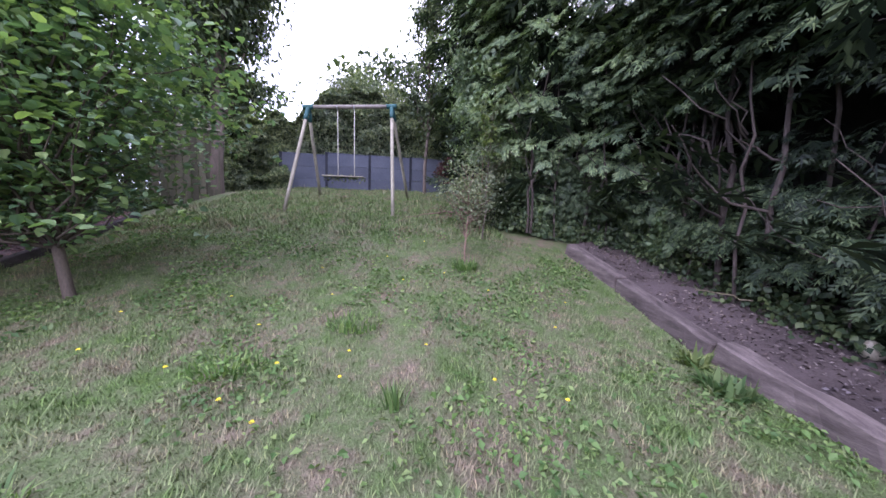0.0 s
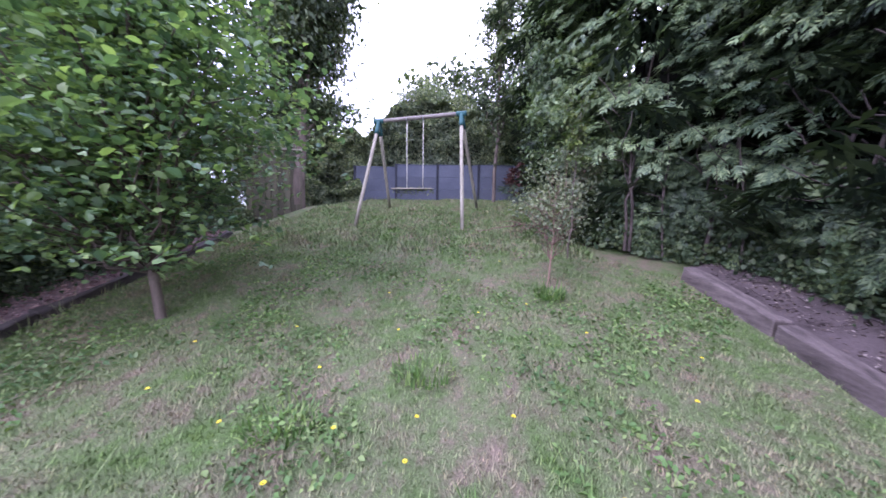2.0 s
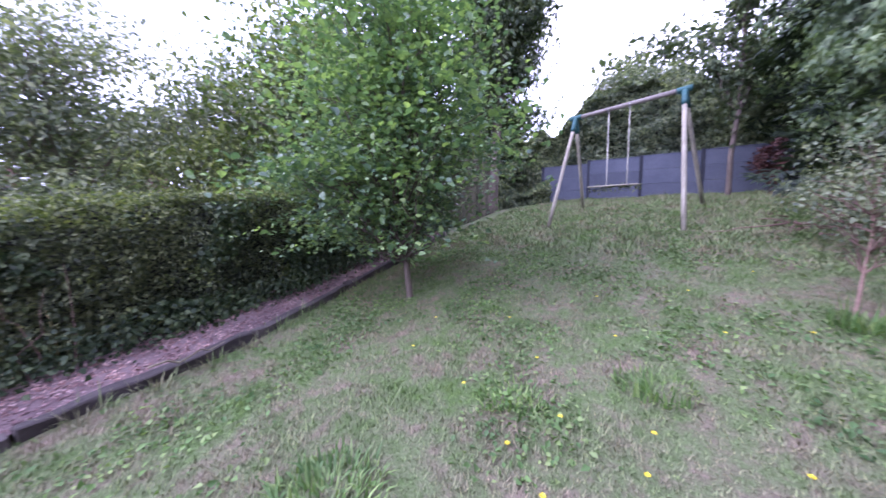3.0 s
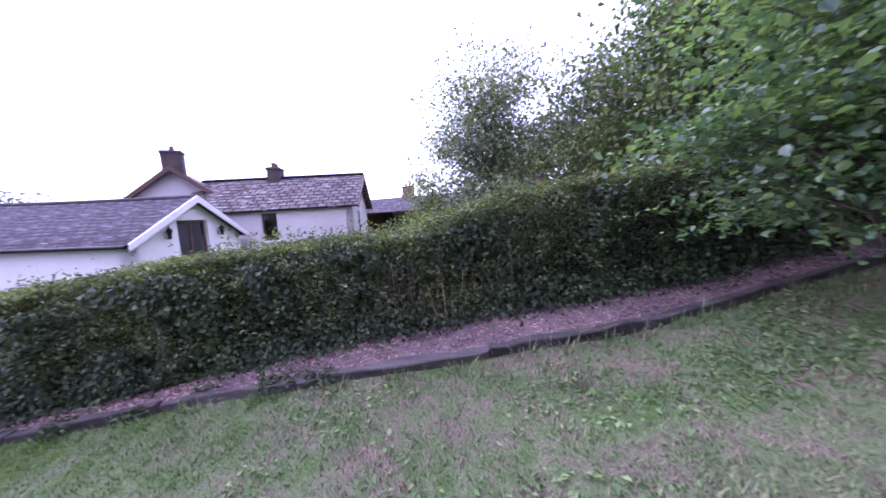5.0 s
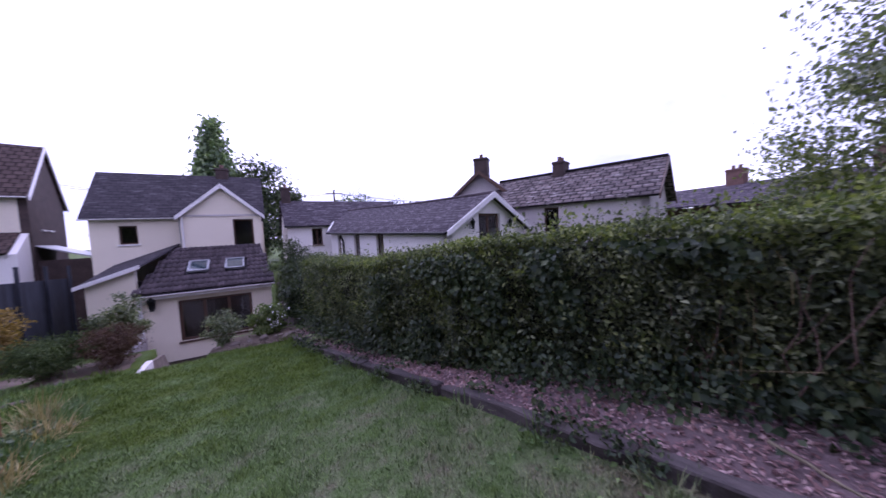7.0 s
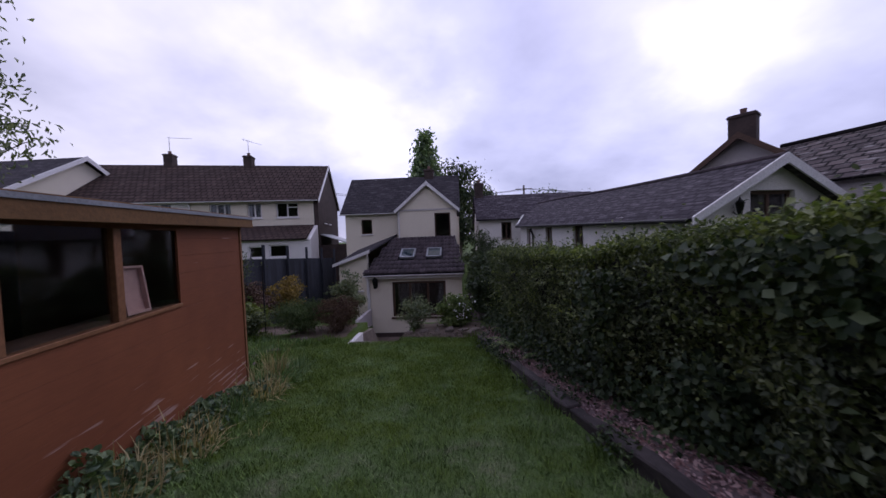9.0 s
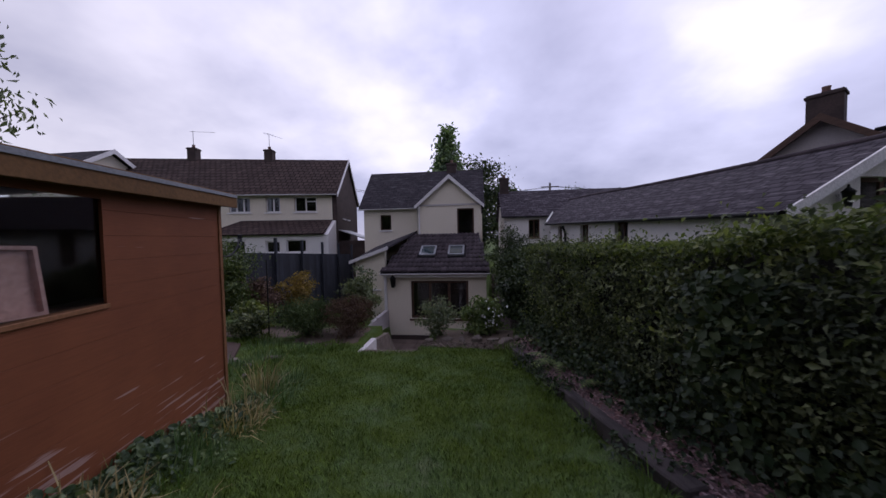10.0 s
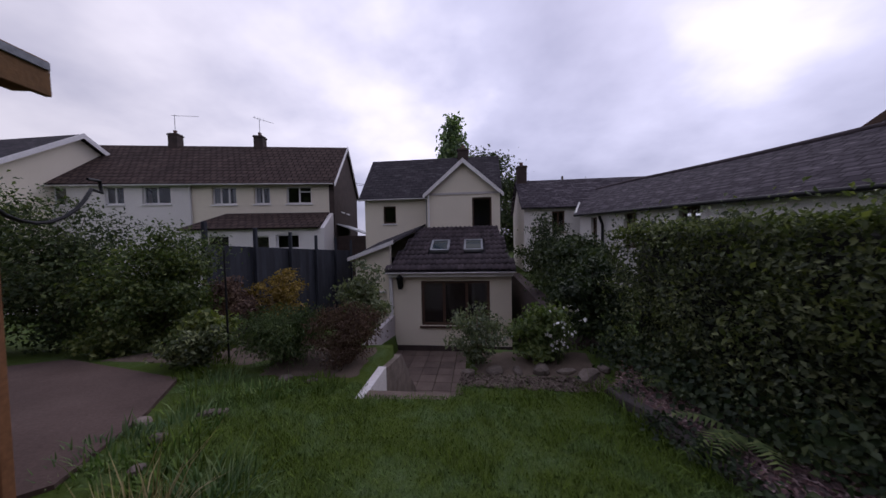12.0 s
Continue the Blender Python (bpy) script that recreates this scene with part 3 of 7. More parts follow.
edging("timber_edging", KERB_R, 5, 0.15, 0.18, M["sleeper_pale"], "weathered grey sleepers edging the bed under the conifers", 4)


# ---- grass ----
def inside_lawn(x, y):
    kx = np.interp(y, [p[1] for p in KERB_L], [p[0] for p in KERB_L])
    rx = np.interp(y, (-10, -9.2, -7.7, -4, -2.6, 4.0, 4.6, 6.6, 12.6), (0.9, 1.5, 0.5, 1.9, 2.4, 1.95, 1.0, 0.95, 0.9))
    return (x > kx + 0.08) & (x < rx) & (y < 12.6) & (y > -9.65)


def grass(name, n, lo, hi, ln, seed, label, width=0.006):
    rng = np.random.default_rng(seed)
    x, y = rng.uniform(-6.2, 2.5, n), rng.uniform(lo, hi, n)
    k = inside_lawn(x, y)
    x, y = x[k], y[k]
    n = len(x)
    tuft = 0.5 + 0.5 * np.sin(x * 5.1 + 2 * np.sin(y * 3.7)) * np.sin(y * 4.3 + np.sin(x * 2.9))
    L = ln * np.exp(rng.normal(0, 0.35, n)) * (0.6 + 0.8 * tuft)
    w = rng.uniform(0, 2 * math.pi, n)
    lean = rng.uniform(0.2, 1.1, n)
    z = land(x, y) - 0.005
    base = np.stack([x, y, z], axis=1)
    side = np.stack([-np.sin(w), np.cos(w), 0 * w], axis=1) * width
    tip = base + np.stack([np.cos(w) * lean * L, np.sin(w) * lean * L, L], axis=1)
    V = np.stack([base - side, base + side, tip], axis=1).reshape(-1, 3)
    F = np.arange(n * 3).reshape(n, 3)
    return tagged(arrays(name, V, F, M["blade"]), label, "grass", kind="stuff")


grass("grass", 560000, -9.7, 4.5, 0.03, 21, "short lawn grass with straw-dry blades", 0.0042)
grass("grass", 110000, 4.5, 12.6, 0.06, 22, "longer lawn grass round the swing", 0.009)


def lawn_weeds(n, seed):
    rng = np.random.default_rng(seed)
    x, y = rng.uniform(-6.0, 2.4, n), rng.uniform(-3.5, 10.0, n)
    k = inside_lawn(x, y)
    v = np.array([noise.noise((a * 0.9, b * 0.9, 3.1)) + 0.5 * noise.noise((a * 2.7, b * 2.7, 7.7)) for a, b in zip(x, y)])
    k &= v > rng.normal(0.12, 0.18, n)
    x, y = x[k], y[k]
    P = np.stack([x, y, land(x, y) + rng.uniform(0.008, 0.045, len(x))], axis=1)
    ob = leaves("lawn_weeds", P, np.tile((0, 0, 1.0), (len(x), 1)), np.full(len(x), 0.042), M["weed"], seed=seed, aspect=0.62, droop=0, loose=0.45)
    return tagged(ob, "clover and small weeds spread through the lawn", "weeds", kind="stuff")


lawn_weeds(95000, 24)


# ---- foliage masses ----
def hedge(name, line, top, depth, n, size, material, label, seed, base=0.0, n_in=0, young=None, lean=0.0, frond=False, rough=0.16, tops=True, gap=0.0):
    """A clipped hedge behind a plan line: a dark leafy front, a top and a back, uneven all over. top(x, y) gives its height in the world."""
    rng = np.random.default_rng(seed)
    root = thing(name, (0, 0, 0), 0, label, "hedge")
    P, Nn, L = along(line, 400)
    i = rng.integers(0, 400, n)
    nn = Nn[i]
    p = P[i] + np.stack([-nn[:, 1], nn[:, 0]], axis=1) * (rng.uniform(-0.5, 0.5, n) * L / 399)[:, None]
    tz, bz = top(p[:, 0], p[:, 1]), land(p[:, 0], p[:, 1]) + base
    h = tz - bz
    face = rng.random(n)
    ft = depth / (depth + 2.6) if tops else 0.0
    u = rng.random(n)
    zf = bz + h * u
    lump = np.array([noise.noise((a * 1.3, b * 1.3, c * 1.5)) for a, b, c in zip(p[:, 0], p[:, 1], zf)])
    lump2 = np.array([noise.noise((a * 4.1, b * 4.1, c * 4.3)) for a, b, c in zip(p[:, 0], p[:, 1], zf)])
    if gap:
        keep = (lump2 + 0.5 * lump > -gap) | (face < ft)
    else:
        keep = np.ones(n, bool)
    band = np.array([noise.noise((a * 0.9 + 4, b * 0.9, c * 0.4)) for a, b, c in zip(p[:, 0], p[:, 1], zf)])
    off = lump * rough + lump2 * rough * 0.5 + band * rough * 0.8 - np.abs(rng.normal(0, 0.07, n)) + lean * (1 - u)
    on_top = face < ft
    d = np.where(on_top, -rng.random(n) * depth, off)
    z = np.where(on_top, tz + lump2 * 0.09 + lump * 0.05 + rng.normal(0, 0.025, n), zf)
    xy = p + nn * d[:, None]
    back = (~on_top) & (rng.random(n) < 0.12)
    xy[back] = p[back] - nn[back] * (depth + off[back])[:, None]
    N = np.where(on_top[:, None], np.array([0, 0, 1.0]), np.concatenate([nn * np.where(back, -1, 1)[:, None], np.full((n, 1), 0.35)], axis=1))
    Q = np.concatenate([xy, z[:, None]], axis=1)
    sel = keep
    if young is not None:
        yg = sel & (on_top | (u > 0.86)) & (rng.random(n) < 0.55)
        yg |= sel & (lump > 0.32) & (rng.random(n) < 0.4)
        leaves("young_foliage", Q[yg], N[yg], np.full(yg.sum(), size), young, root, seed + 1, frond=frond, label="fresh yellow-green shoots")
        sel = sel & ~yg
    leaves("foliage", Q[sel], N[sel], size * (1.0 + 0.25 * smooth(0.05, 0.35, band[sel])), material, root, seed + 2, frond=frond)
    # sprigs that stand out of the face and the top in small groups
    if young is not None:
        g = int(L * 34)
        j = rng.integers(0, 400, g)
        hgt = rng.random(g)
        up = rng.random(g) < 0.4
        c = np.concatenate([P[j] + Nn[j] * np.where(up, -rng.random(g) * depth * 0.7, rng.uniform(0.02, 0.16, g))[:, None], np.where(up, top(P[j][:, 0], P[j][:, 1]) + rng.uniform(0.0, 0.13, g), land(P[j][:, 0], P[j][:, 1]) + 0.2 + hgt * (top(P[j][:, 0], P[j][:, 1]) - land(P[j][:, 0], P[j][:, 1]) - 0.2))[:, None]], axis=1)
        c = np.repeat(c, 22, axis=0) + rng.normal(0, 1, (g * 22, 3)) * np.array([0.07, 0.07, 0.075])
        nn2 = np.concatenate([np.repeat(Nn[j], 22, axis=0), np.full((g * 22, 1), 0.7)], axis=1)
        a = np.repeat(rng.random(g) < 0.45, 22)
        leaves("young_sprig", c[a], nn2[a], np.full(a.sum(), size * 1.05), young, root, seed + 5, label="pale fresh sprigs")
        leaves("sprig", c[~a], nn2[~a], np.full((~a).sum(), size * 1.05), material, root, seed + 6)
    # near-black core: the shade inside the hedge as colour; it also stops the light
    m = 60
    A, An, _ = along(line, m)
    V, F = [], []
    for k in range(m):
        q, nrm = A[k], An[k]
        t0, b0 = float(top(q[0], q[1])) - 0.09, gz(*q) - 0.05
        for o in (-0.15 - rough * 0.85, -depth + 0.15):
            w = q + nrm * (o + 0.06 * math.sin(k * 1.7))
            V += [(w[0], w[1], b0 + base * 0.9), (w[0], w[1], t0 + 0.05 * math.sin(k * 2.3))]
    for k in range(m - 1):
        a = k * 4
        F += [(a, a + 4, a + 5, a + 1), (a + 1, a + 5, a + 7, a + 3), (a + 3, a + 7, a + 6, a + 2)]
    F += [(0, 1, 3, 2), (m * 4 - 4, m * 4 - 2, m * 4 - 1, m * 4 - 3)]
    arrays("core", V, F, M["hedge_core"], root, "near-black sheet standing in for the shade inside")
    return root, rng


# near black in place of the shade deep in the hedges
M["hedge_core"] = surface("hedge_inner_shade", (0.006, 0.006, 0.005), (0.016, 0.015, 0.012), 6, 40, 0.95, 0.9, rand=0)


def top_left(x, y):
    return np.interp(y, (-12, -10.4, -8.5, -7.2, -6.4, -5.5, -4.6, -3.6, -2.3, -1.9, -1.2, -0.6, 0.2, 1.5, 5), (0.68, 0.70, 0.71, 0.80, 0.92, 1.06, 1.15, 1.22, 1.26, 1.40, 1.70, 1.79, 1.89, 1.96, 2.3))


hedge_left, _ = hedge("garden_hedge", HEDGE_L, top_left, 1.1, 140000, 0.043, M["hedge"], "clipped mixed green hedge behind the mulch path", 31, 0.05, young=M["hedge_young"], rough=0.24)
P, Nn, _ = along(HEDGE_L, 400)
rng = np.random.default_rng(77)
i = rng.integers(0, 400, 15000)
q = P[i] + Nn[i] * (np.where(P[i][:, 1] > -4.5, rng.normal(0.2, 0.2, 15000), rng.normal(0.08, 0.14, 15000)))[:, None]
z = land(q[:, 0], q[:, 1]) + np.abs(rng.normal(0.08, 0.15, 15000)) + 0.09
ivy = leaves("ivy", np.concatenate([q, z[:, None]], axis=1), np.concatenate([Nn[i], np.full((15000, 1), 0.8)], axis=1), np.full(15000, 0.05), M["ivy"], seed=78, aspect=0.8)
# ivy that climbs the face in patches
i = rng.integers(0, 400, 60000)
u = rng.random(60000) ** 1.5
g0 = land(P[i][:, 0], P[i][:, 1])
z = g0 + 0.1 + u * (top_left(P[i][:, 0], P[i][:, 1]) - g0 - 0.2)
f = np.array([noise.noise((a * 1.4, b * 1.4, c * 1.6 + 31)) for (a, b), c in zip(P[i], z)])
ok = (f > 0.2) & (P[i][:, 1] > -7)
q = P[i] + Nn[i] * rng.normal(0.1, 0.07, 60000)[:, None] + rng.normal(0, 0.03, (60000, 2))
climb = leaves("climbing_ivy", np.concatenate([q, z[:, None]], axis=1)[ok], np.concatenate([Nn[i], np.full((60000, 1), 0.5)], axis=1)[ok], np.full(ok.sum(), 0.058), M["ivy"], seed=79, aspect=0.85, loose=0.5)
tagged(climb, "dark ivy climbing the face of the hedge", "ivy", kind="stuff")
tagged(ivy, "dark glossy ivy creeping along the foot of the hedge", "ivy", kind="stuff")


# ---- tall conifer hedge ----
# kept high at the near end so that the core shades the lawn
def top_right(x, y):
    return np.interp(y, (-3, 2, 4.5, 6, 9, 13), (6.8, 7.0, 6.6, 5.6, 5.2, 5.4)) + 0 * x


def sprays(name, P, T, N, size, material, parent, seed, label=""):
    """Flat feathery conifer sprays: a long middle blade and three pairs of side blades, at P along T."""
    rng = np.random.default_rng(seed)
    n = len(P)
    T = unit(T + rng.normal(0, 0.22, (n, 3)))
    N = unit(N + rng.normal(0, 0.3, (n, 3)))
    N = unit(N - T * np.sum(T * N, axis=1, keepdims=True))
    B = np.cross(N, T)
    s = (np.asarray(size) * np.exp(rng.normal(0, 0.25, n)))[:, None]
    vs, fs = [], []
    for w, at, ln in ((0.0, 0.0, 1.0), (0.75, 0.1, 0.6), (-0.75, 0.2, 0.6), (0.6, 0.42, 0.46), (-0.6, 0.52, 0.42)):
        d = T * math.cos(w) + B * math.sin(w)
        e = np.cross(N, d)
        o = P + T * s * at - N * s * 0.16 * at * at
        half = 0.05 if w == 0.0 else 0.075
        k = len(vs)
        vs += [o, o + d * s * ln * 0.45 + e * s * half, o + d * s * ln - N * s * (0.16 if w == 0.0 else 0.07), o + d * s * ln * 0.45 - e * s * half]
        fs.append((k, k + 1, k + 2, k + 3))
    V = np.stack(vs, axis=1).reshape(-1, 3)
    F = (np.arange(n)[:, None, None] * len(vs) + np.array(fs)[None]).reshape(-1, 4)
    return arrays(name, V, F, material, parent, label)


def conifer_hedge():
    rng = np.random.default_rng(41)
    root = thing("conifer_hedge", (0, 0, 0), 0, "tall dark conifer hedge with bare trunks showing low down", "hedge")
    P, Nn, L = along(HEDGE_R, 600)
    Nn = -Nn if Nn[500][0] > 0 else Nn
    near = int(np.argmax(P[:, 1] < 4.6))

    def boughs(count, h0, h1, reach, droop, per, size, lo=near, hi=600, back=0.3, wide=0.24, face=1.0):
        """Drooping boughs from the trunk line, each set with sprays on both sides of its stem."""
        i = rng.integers(lo, hi, count)
        h = rng.uniform(0, 1, count)
        base = P[i] - Nn[i] * (face * rng.uniform(0.1, 0.1 + back, count))[:, None]
        g = land(P[i][:, 0], P[i][:, 1])
        top = top_right(P[i][:, 0], P[i][:, 1])
        h1v = top - g if h1 is None else np.full(count, h1)
        z = g + h0 + (h1v - h0) * h
        ang = rng.normal(0, 0.45, count)
        out = Nn[i] * face
        d = np.stack([out[:, 0] * np.cos(ang) - out[:, 1] * np.sin(ang), out[:, 0] * np.sin(ang) + out[:, 1] * np.cos(ang)], axis=1)
        ln = reach(z - g) * rng.uniform(0.7, 1.2, count)
        f = 0.2 + 0.8 * rng.random((count, per)) ** 0.7
        side = rng.choice((-1.0, 1.0), (count, per))
        lat = side * rng.random((count, per)) * wide * (1.15 - f * 0.75)
        fall = droop * rng.uniform(0.7, 1.3, count)
        X = base[:, None, 0] + d[:, None, 0] * ln[:, None] * f - d[:, None, 1] * lat
        Y = base[:, None, 1] + d[:, None, 1] * ln[:, None] * f + d[:, None, 0] * lat
        Z = z[:, None] + ln[:, None] * (0.3 * f - fall[:, None] * f * f) - np.abs(lat) * 0.35 + rng.normal(0, 0.02, f.shape)
        TX = d[:, None, 0] - d[:, None, 1] * side * 0.75
        TY = d[:, None, 1] + d[:, None, 0] * side * 0.75
        TZ = 0.3 - 2 * fall[:, None] * f - 0.2
        Q = np.stack([X, Y, Z], axis=-1).reshape(-1, 3)
        T = np.stack([TX, TY, TZ * np.ones_like(TX)], axis=-1).reshape(-1, 3)
        N = np.stack([d[:, None, 0] * 0.5 * np.ones_like(f), d[:, None, 1] * 0.5 * np.ones_like(f), np.ones_like(f)], axis=-1).reshape(-1, 3)
        ok = Q[:, 2] > land(Q[:, 0], Q[:, 1]) + 0.2
        return Q[ok], T[ok], N[ok], np.full(ok.sum(), size)

    # heavy overhanging boughs, a thin middle that shows the trunks, fresh low regrowth
    lit = near + 75
    sprays("upper_foliage", *boughs(560, 2.9, 4.9, lambda h: 0.5 + 0.75 * smooth(2.8, 4.2, h), 0.62, 58, 0.125, lit), M["conifer"], root, 42)
    sprays("hanging_foliage", *boughs(130, 2.4, 3.0, lambda h: 0.5 + 0 * h, 0.75, 36, 0.105, near, back=0.45), M["conifer"], root, 50)
    sprays("middle_foliage", *boughs(50, 1.4, 2.2, lambda h: 0.42 + 0 * h, 0.75, 28, 0.095), M["conifer"], root, 46)
    sprays("lower_foliage", *boughs(430, 0.75, 1.5, lambda h: 0.3 + 0.2 * smooth(1.5, 0.7, h), 0.75, 46, 0.1, back=0.25), M["conifer_low"], root, 43, "fresher low regrowth")
    sprays("back_foliage", *boughs(300, 0.6, None, lambda h: 1.2 + 0 * h, 0.5, 18, 0.36, 0, 600, 1.2, 0.5, -1.0), M["conifer"], root, 47)
    q, t, nrm, sz = boughs(260, 3.4, None, lambda h: 1.6 + 0 * h, 0.3, 20, 0.32, 0, 600, 1.9, 0.5)
    q[:, 2] = np.maximum(q[:, 2], top_right(q[:, 0], q[:, 1]) - 0.9 + 0.5 * np.abs(np.sin(q[:, 0] * 2.3 + q[:, 1] * 1.7)))
    sprays("crest_foliage", q, t, nrm, sz, M["conifer"], root, 48)
    # the end toward the swing: light there is painted in with paler spray colours
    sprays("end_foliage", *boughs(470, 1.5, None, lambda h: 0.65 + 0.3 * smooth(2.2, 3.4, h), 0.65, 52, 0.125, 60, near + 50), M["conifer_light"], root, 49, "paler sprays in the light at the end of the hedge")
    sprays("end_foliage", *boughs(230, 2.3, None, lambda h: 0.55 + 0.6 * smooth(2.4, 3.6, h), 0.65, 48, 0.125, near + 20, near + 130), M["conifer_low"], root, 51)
    n = 52000
    i = rng.integers(0, near + 70, n)
    nn = Nn[i]
    p = P[i] + np.stack([-nn[:, 1], nn[:, 0]], axis=1) * (rng.uniform(-0.5, 0.5, n) * L / 599)[:, None]
    b = land(p[:, 0], p[:, 1])
    z = b + 0.03 + rng.random(n) * np.where(i < near - 20, np.minimum(top_right(p[:, 0], p[:, 1]) - b, 3.4), 1.5)
    lump = np.array([noise.noise((a * 1.6, c * 1.6, e * 1.5)) + 0.5 * noise.noise((a * 4.3, c * 4.3, e * 4.1)) for a, c, e in zip(p[:, 0], p[:, 1], z)])
    q = np.concatenate([p + nn * (lump * 0.34 + 0.12 * (1 - np.minimum(z - b, 1.0)) - np.abs(rng.normal(0, 0.1, n)))[:, None], z[:, None]], axis=1)
    leaves("laurel_foliage", q, np.concatenate([nn, np.full((n, 1), 0.8)], axis=1), np.full(n, 0.085), M["bramble"], root, 44, droop=0.6, aspect=0.7, loose=0.6, label="broad-leaved growth at the end of the hedge")
    # trunks and crooked bare limbs
    for k in range(58):
        s = int(rng.uniform(near - 20, 598))
        a = P[s] + Nn[s] * rng.uniform(-0.2, 0.24)
        g0 = gz(*a) + 0.1
        r = rng.uniform(0.012, 0.034)
        e = a + rng.normal(0, 0.12, 2) - Nn[s] * 0.1
        paths = [limb((*a, g0), (*e, g0 + rng.uniform(2.4, 3.4)), r, r * 0.55, rng, 0.02, 7)]
        for _ in range(2 + k % 2):
            f = rng.uniform(0.25, 0.7)
            m = a + (e - a) * f
            paths.append(limb((*m, g0 + 2.6 * f), (m[0] + Nn[s][0] * 0.3 + rng.normal(0, 0.3), m[1] + rng.normal(0, 0.45), g0 + 2.6 * f + rng.uniform(0.2, 0.9)), r * 0.5, r * 0.2, rng, 0.08, 5))
        V, F = tube(paths, 6)
        arrays("trunk", V, F, M["bark_pale"], root, smooth=True)
    # near-black sheet behind: the hedge's deep shade painted as colour, and a light block
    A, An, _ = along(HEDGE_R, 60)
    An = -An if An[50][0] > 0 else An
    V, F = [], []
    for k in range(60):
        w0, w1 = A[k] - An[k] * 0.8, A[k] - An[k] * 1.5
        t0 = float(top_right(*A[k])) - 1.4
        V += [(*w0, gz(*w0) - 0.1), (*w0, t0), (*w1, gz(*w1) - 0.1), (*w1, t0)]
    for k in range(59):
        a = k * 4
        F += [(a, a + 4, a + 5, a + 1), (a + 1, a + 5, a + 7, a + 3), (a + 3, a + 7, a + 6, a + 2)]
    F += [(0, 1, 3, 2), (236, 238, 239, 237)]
    arrays("core", V, F, M["hedge_core"], root, "near-black sheet in place of the shaded inside")
    # ivy and small growth at the foot
    m = 15000
    i = rng.integers(near - 60, 600, m)
    q = P[i] + Nn[i] * rng.normal(-0.05, 0.16, m)[:, None]
    z = land(q[:, 0], q[:, 1]) + 0.17 + np.abs(rng.normal(0, 0.16, m))
    leaves("foot_ivy", np.concatenate([q, z[:, None]], axis=1), np.concatenate([Nn[i], np.full((m, 1), 0.8)], axis=1), np.full(m, 0.055), M["ivy"], root, 45, aspect=0.85, label="glossy ivy at the foot")


conifer_hedge()


# ---- trees ----
def tree(name, base, height, radius, material, label, seed, clumps=70, per=150, leaf=0.09, trunk_r=0.06, low=0.25, lean=(0, 0), bark="bark", spread=0.33, category="tree", squash=1.0, droop=0.3, aspect=0.6, trunk_h=0.8, frond=False, cone=0.0, layered=False, limb_k=0.32, low_side=None):
    """A tree or shrub: a tapered trunk, limbs that end in leafy clumps, an uneven outline with gaps."""
    rng = np.random.default_rng(seed)
    z0 = gz(base[0], base[1]) if len(base) < 3 else base[2]
    root = thing(name, (base[0], base[1], z0), 0, label, category)
    top = np.array([lean[0], lean[1], height * trunk_h])
    trunk = limb((0, 0, -0.08), top, trunk_r, trunk_r * 0.25, rng, 0.01, 8)
    T = np.array([p[:3] for p in trunk])
    paths, Pl, Nl = [], [], []
    cz = height * (low + (1 - low) * 0.5)
    hz = height * (1 - low) * 0.5
    for k in range(clumps):
        v = unit(rng.normal(0, 1, 3))
        rr = rng.random() ** 0.45
        prof = 1.0 - cone * (0.5 + 0.5 * v[2] * rr) ** 0.8
        c = np.array([v[0] * radius * squash * rr * prof + lean[0] * 0.5, v[1] * radius * rr * prof + lean[1] * 0.5, cz + v[2] * hz * rr])
        bump_ = 0.85 + 0.35 * noise.noise((v[0] * 1.7 + seed, v[1] * 1.7, v[2] * 1.7))
        c[:2] *= bump_
        if low_side and k % 5 == 0:
            # long low limbs to one side
            c = np.array([low_side[0], low_side[1], 0.0]) * rng.uniform(0.45, 1.15) + rng.normal(0, 0.45, 3) * (1, 1, 0) + (0, 0, rng.uniform(0.75, 2.3))
        s = int(np.clip((c[2] - 0.25 * radius) / (height * trunk_h) * 8, 1, 8))
        paths.append(limb(T[s], c, trunk_r * limb_k * (1 - s / 11), trunk_r * 0.06 + 0.002, rng, 0.07, 4))
        m = int(per * rng.uniform(0.5, 1.4))
        o = rng.normal(0, radius * spread * 0.55, (m, 3)) * np.array([1, 1, 0.6])
        if layered:
            # flat sprays that tip down outwards
            out = np.array([c[0] - T[s][0], c[1] - T[s][1]])
            o[:, 2] = o[:, 2] * 0.16 - (o[:, :2] @ out) / (np.hypot(*out) + 0.1) * 0.3
        f = rng.random((m, 1)) ** 0.6
        pts = c + o
        inner = rng.random(m) < 0.2
        pts[inner] = (T[s] + (c - T[s]) * f[inner]) + o[inner] * 0.4
        Pl.append(pts)
        Nl.append(rng.normal(0, 0.22, (m, 3)) + (0, 0, 1.0) if layered else o * 1.2 + np.array([0, 0, radius * 0.35]) + v * radius * 0.2)
    V, F = tube([trunk], 9)
    arrays("trunk", V, F, M[bark], root, smooth=True)
    V, F = tube(paths, 4)
    arrays("limb", V, F, M[bark], root, smooth=True)
    Pl, Nl = np.concatenate(Pl), unit(np.concatenate(Nl))
    ok = Pl[:, 2] > (0.5 if layered else 0.02)
    if layered:                                   # no leaf hangs alone, away from its spray
        _, where, count = np.unique(np.floor(Pl / 0.3).astype(int), axis=0, return_inverse=True, return_counts=True)
        ok &= count[where.ravel()] >= 3
    leaves("crown", Pl[ok], Nl[ok], np.full(ok.sum(), leaf), material, root, seed + 3, aspect=aspect, droop=droop, frond=frond, loose=0.4 if layered else 0.8, oval=layered)
    return root


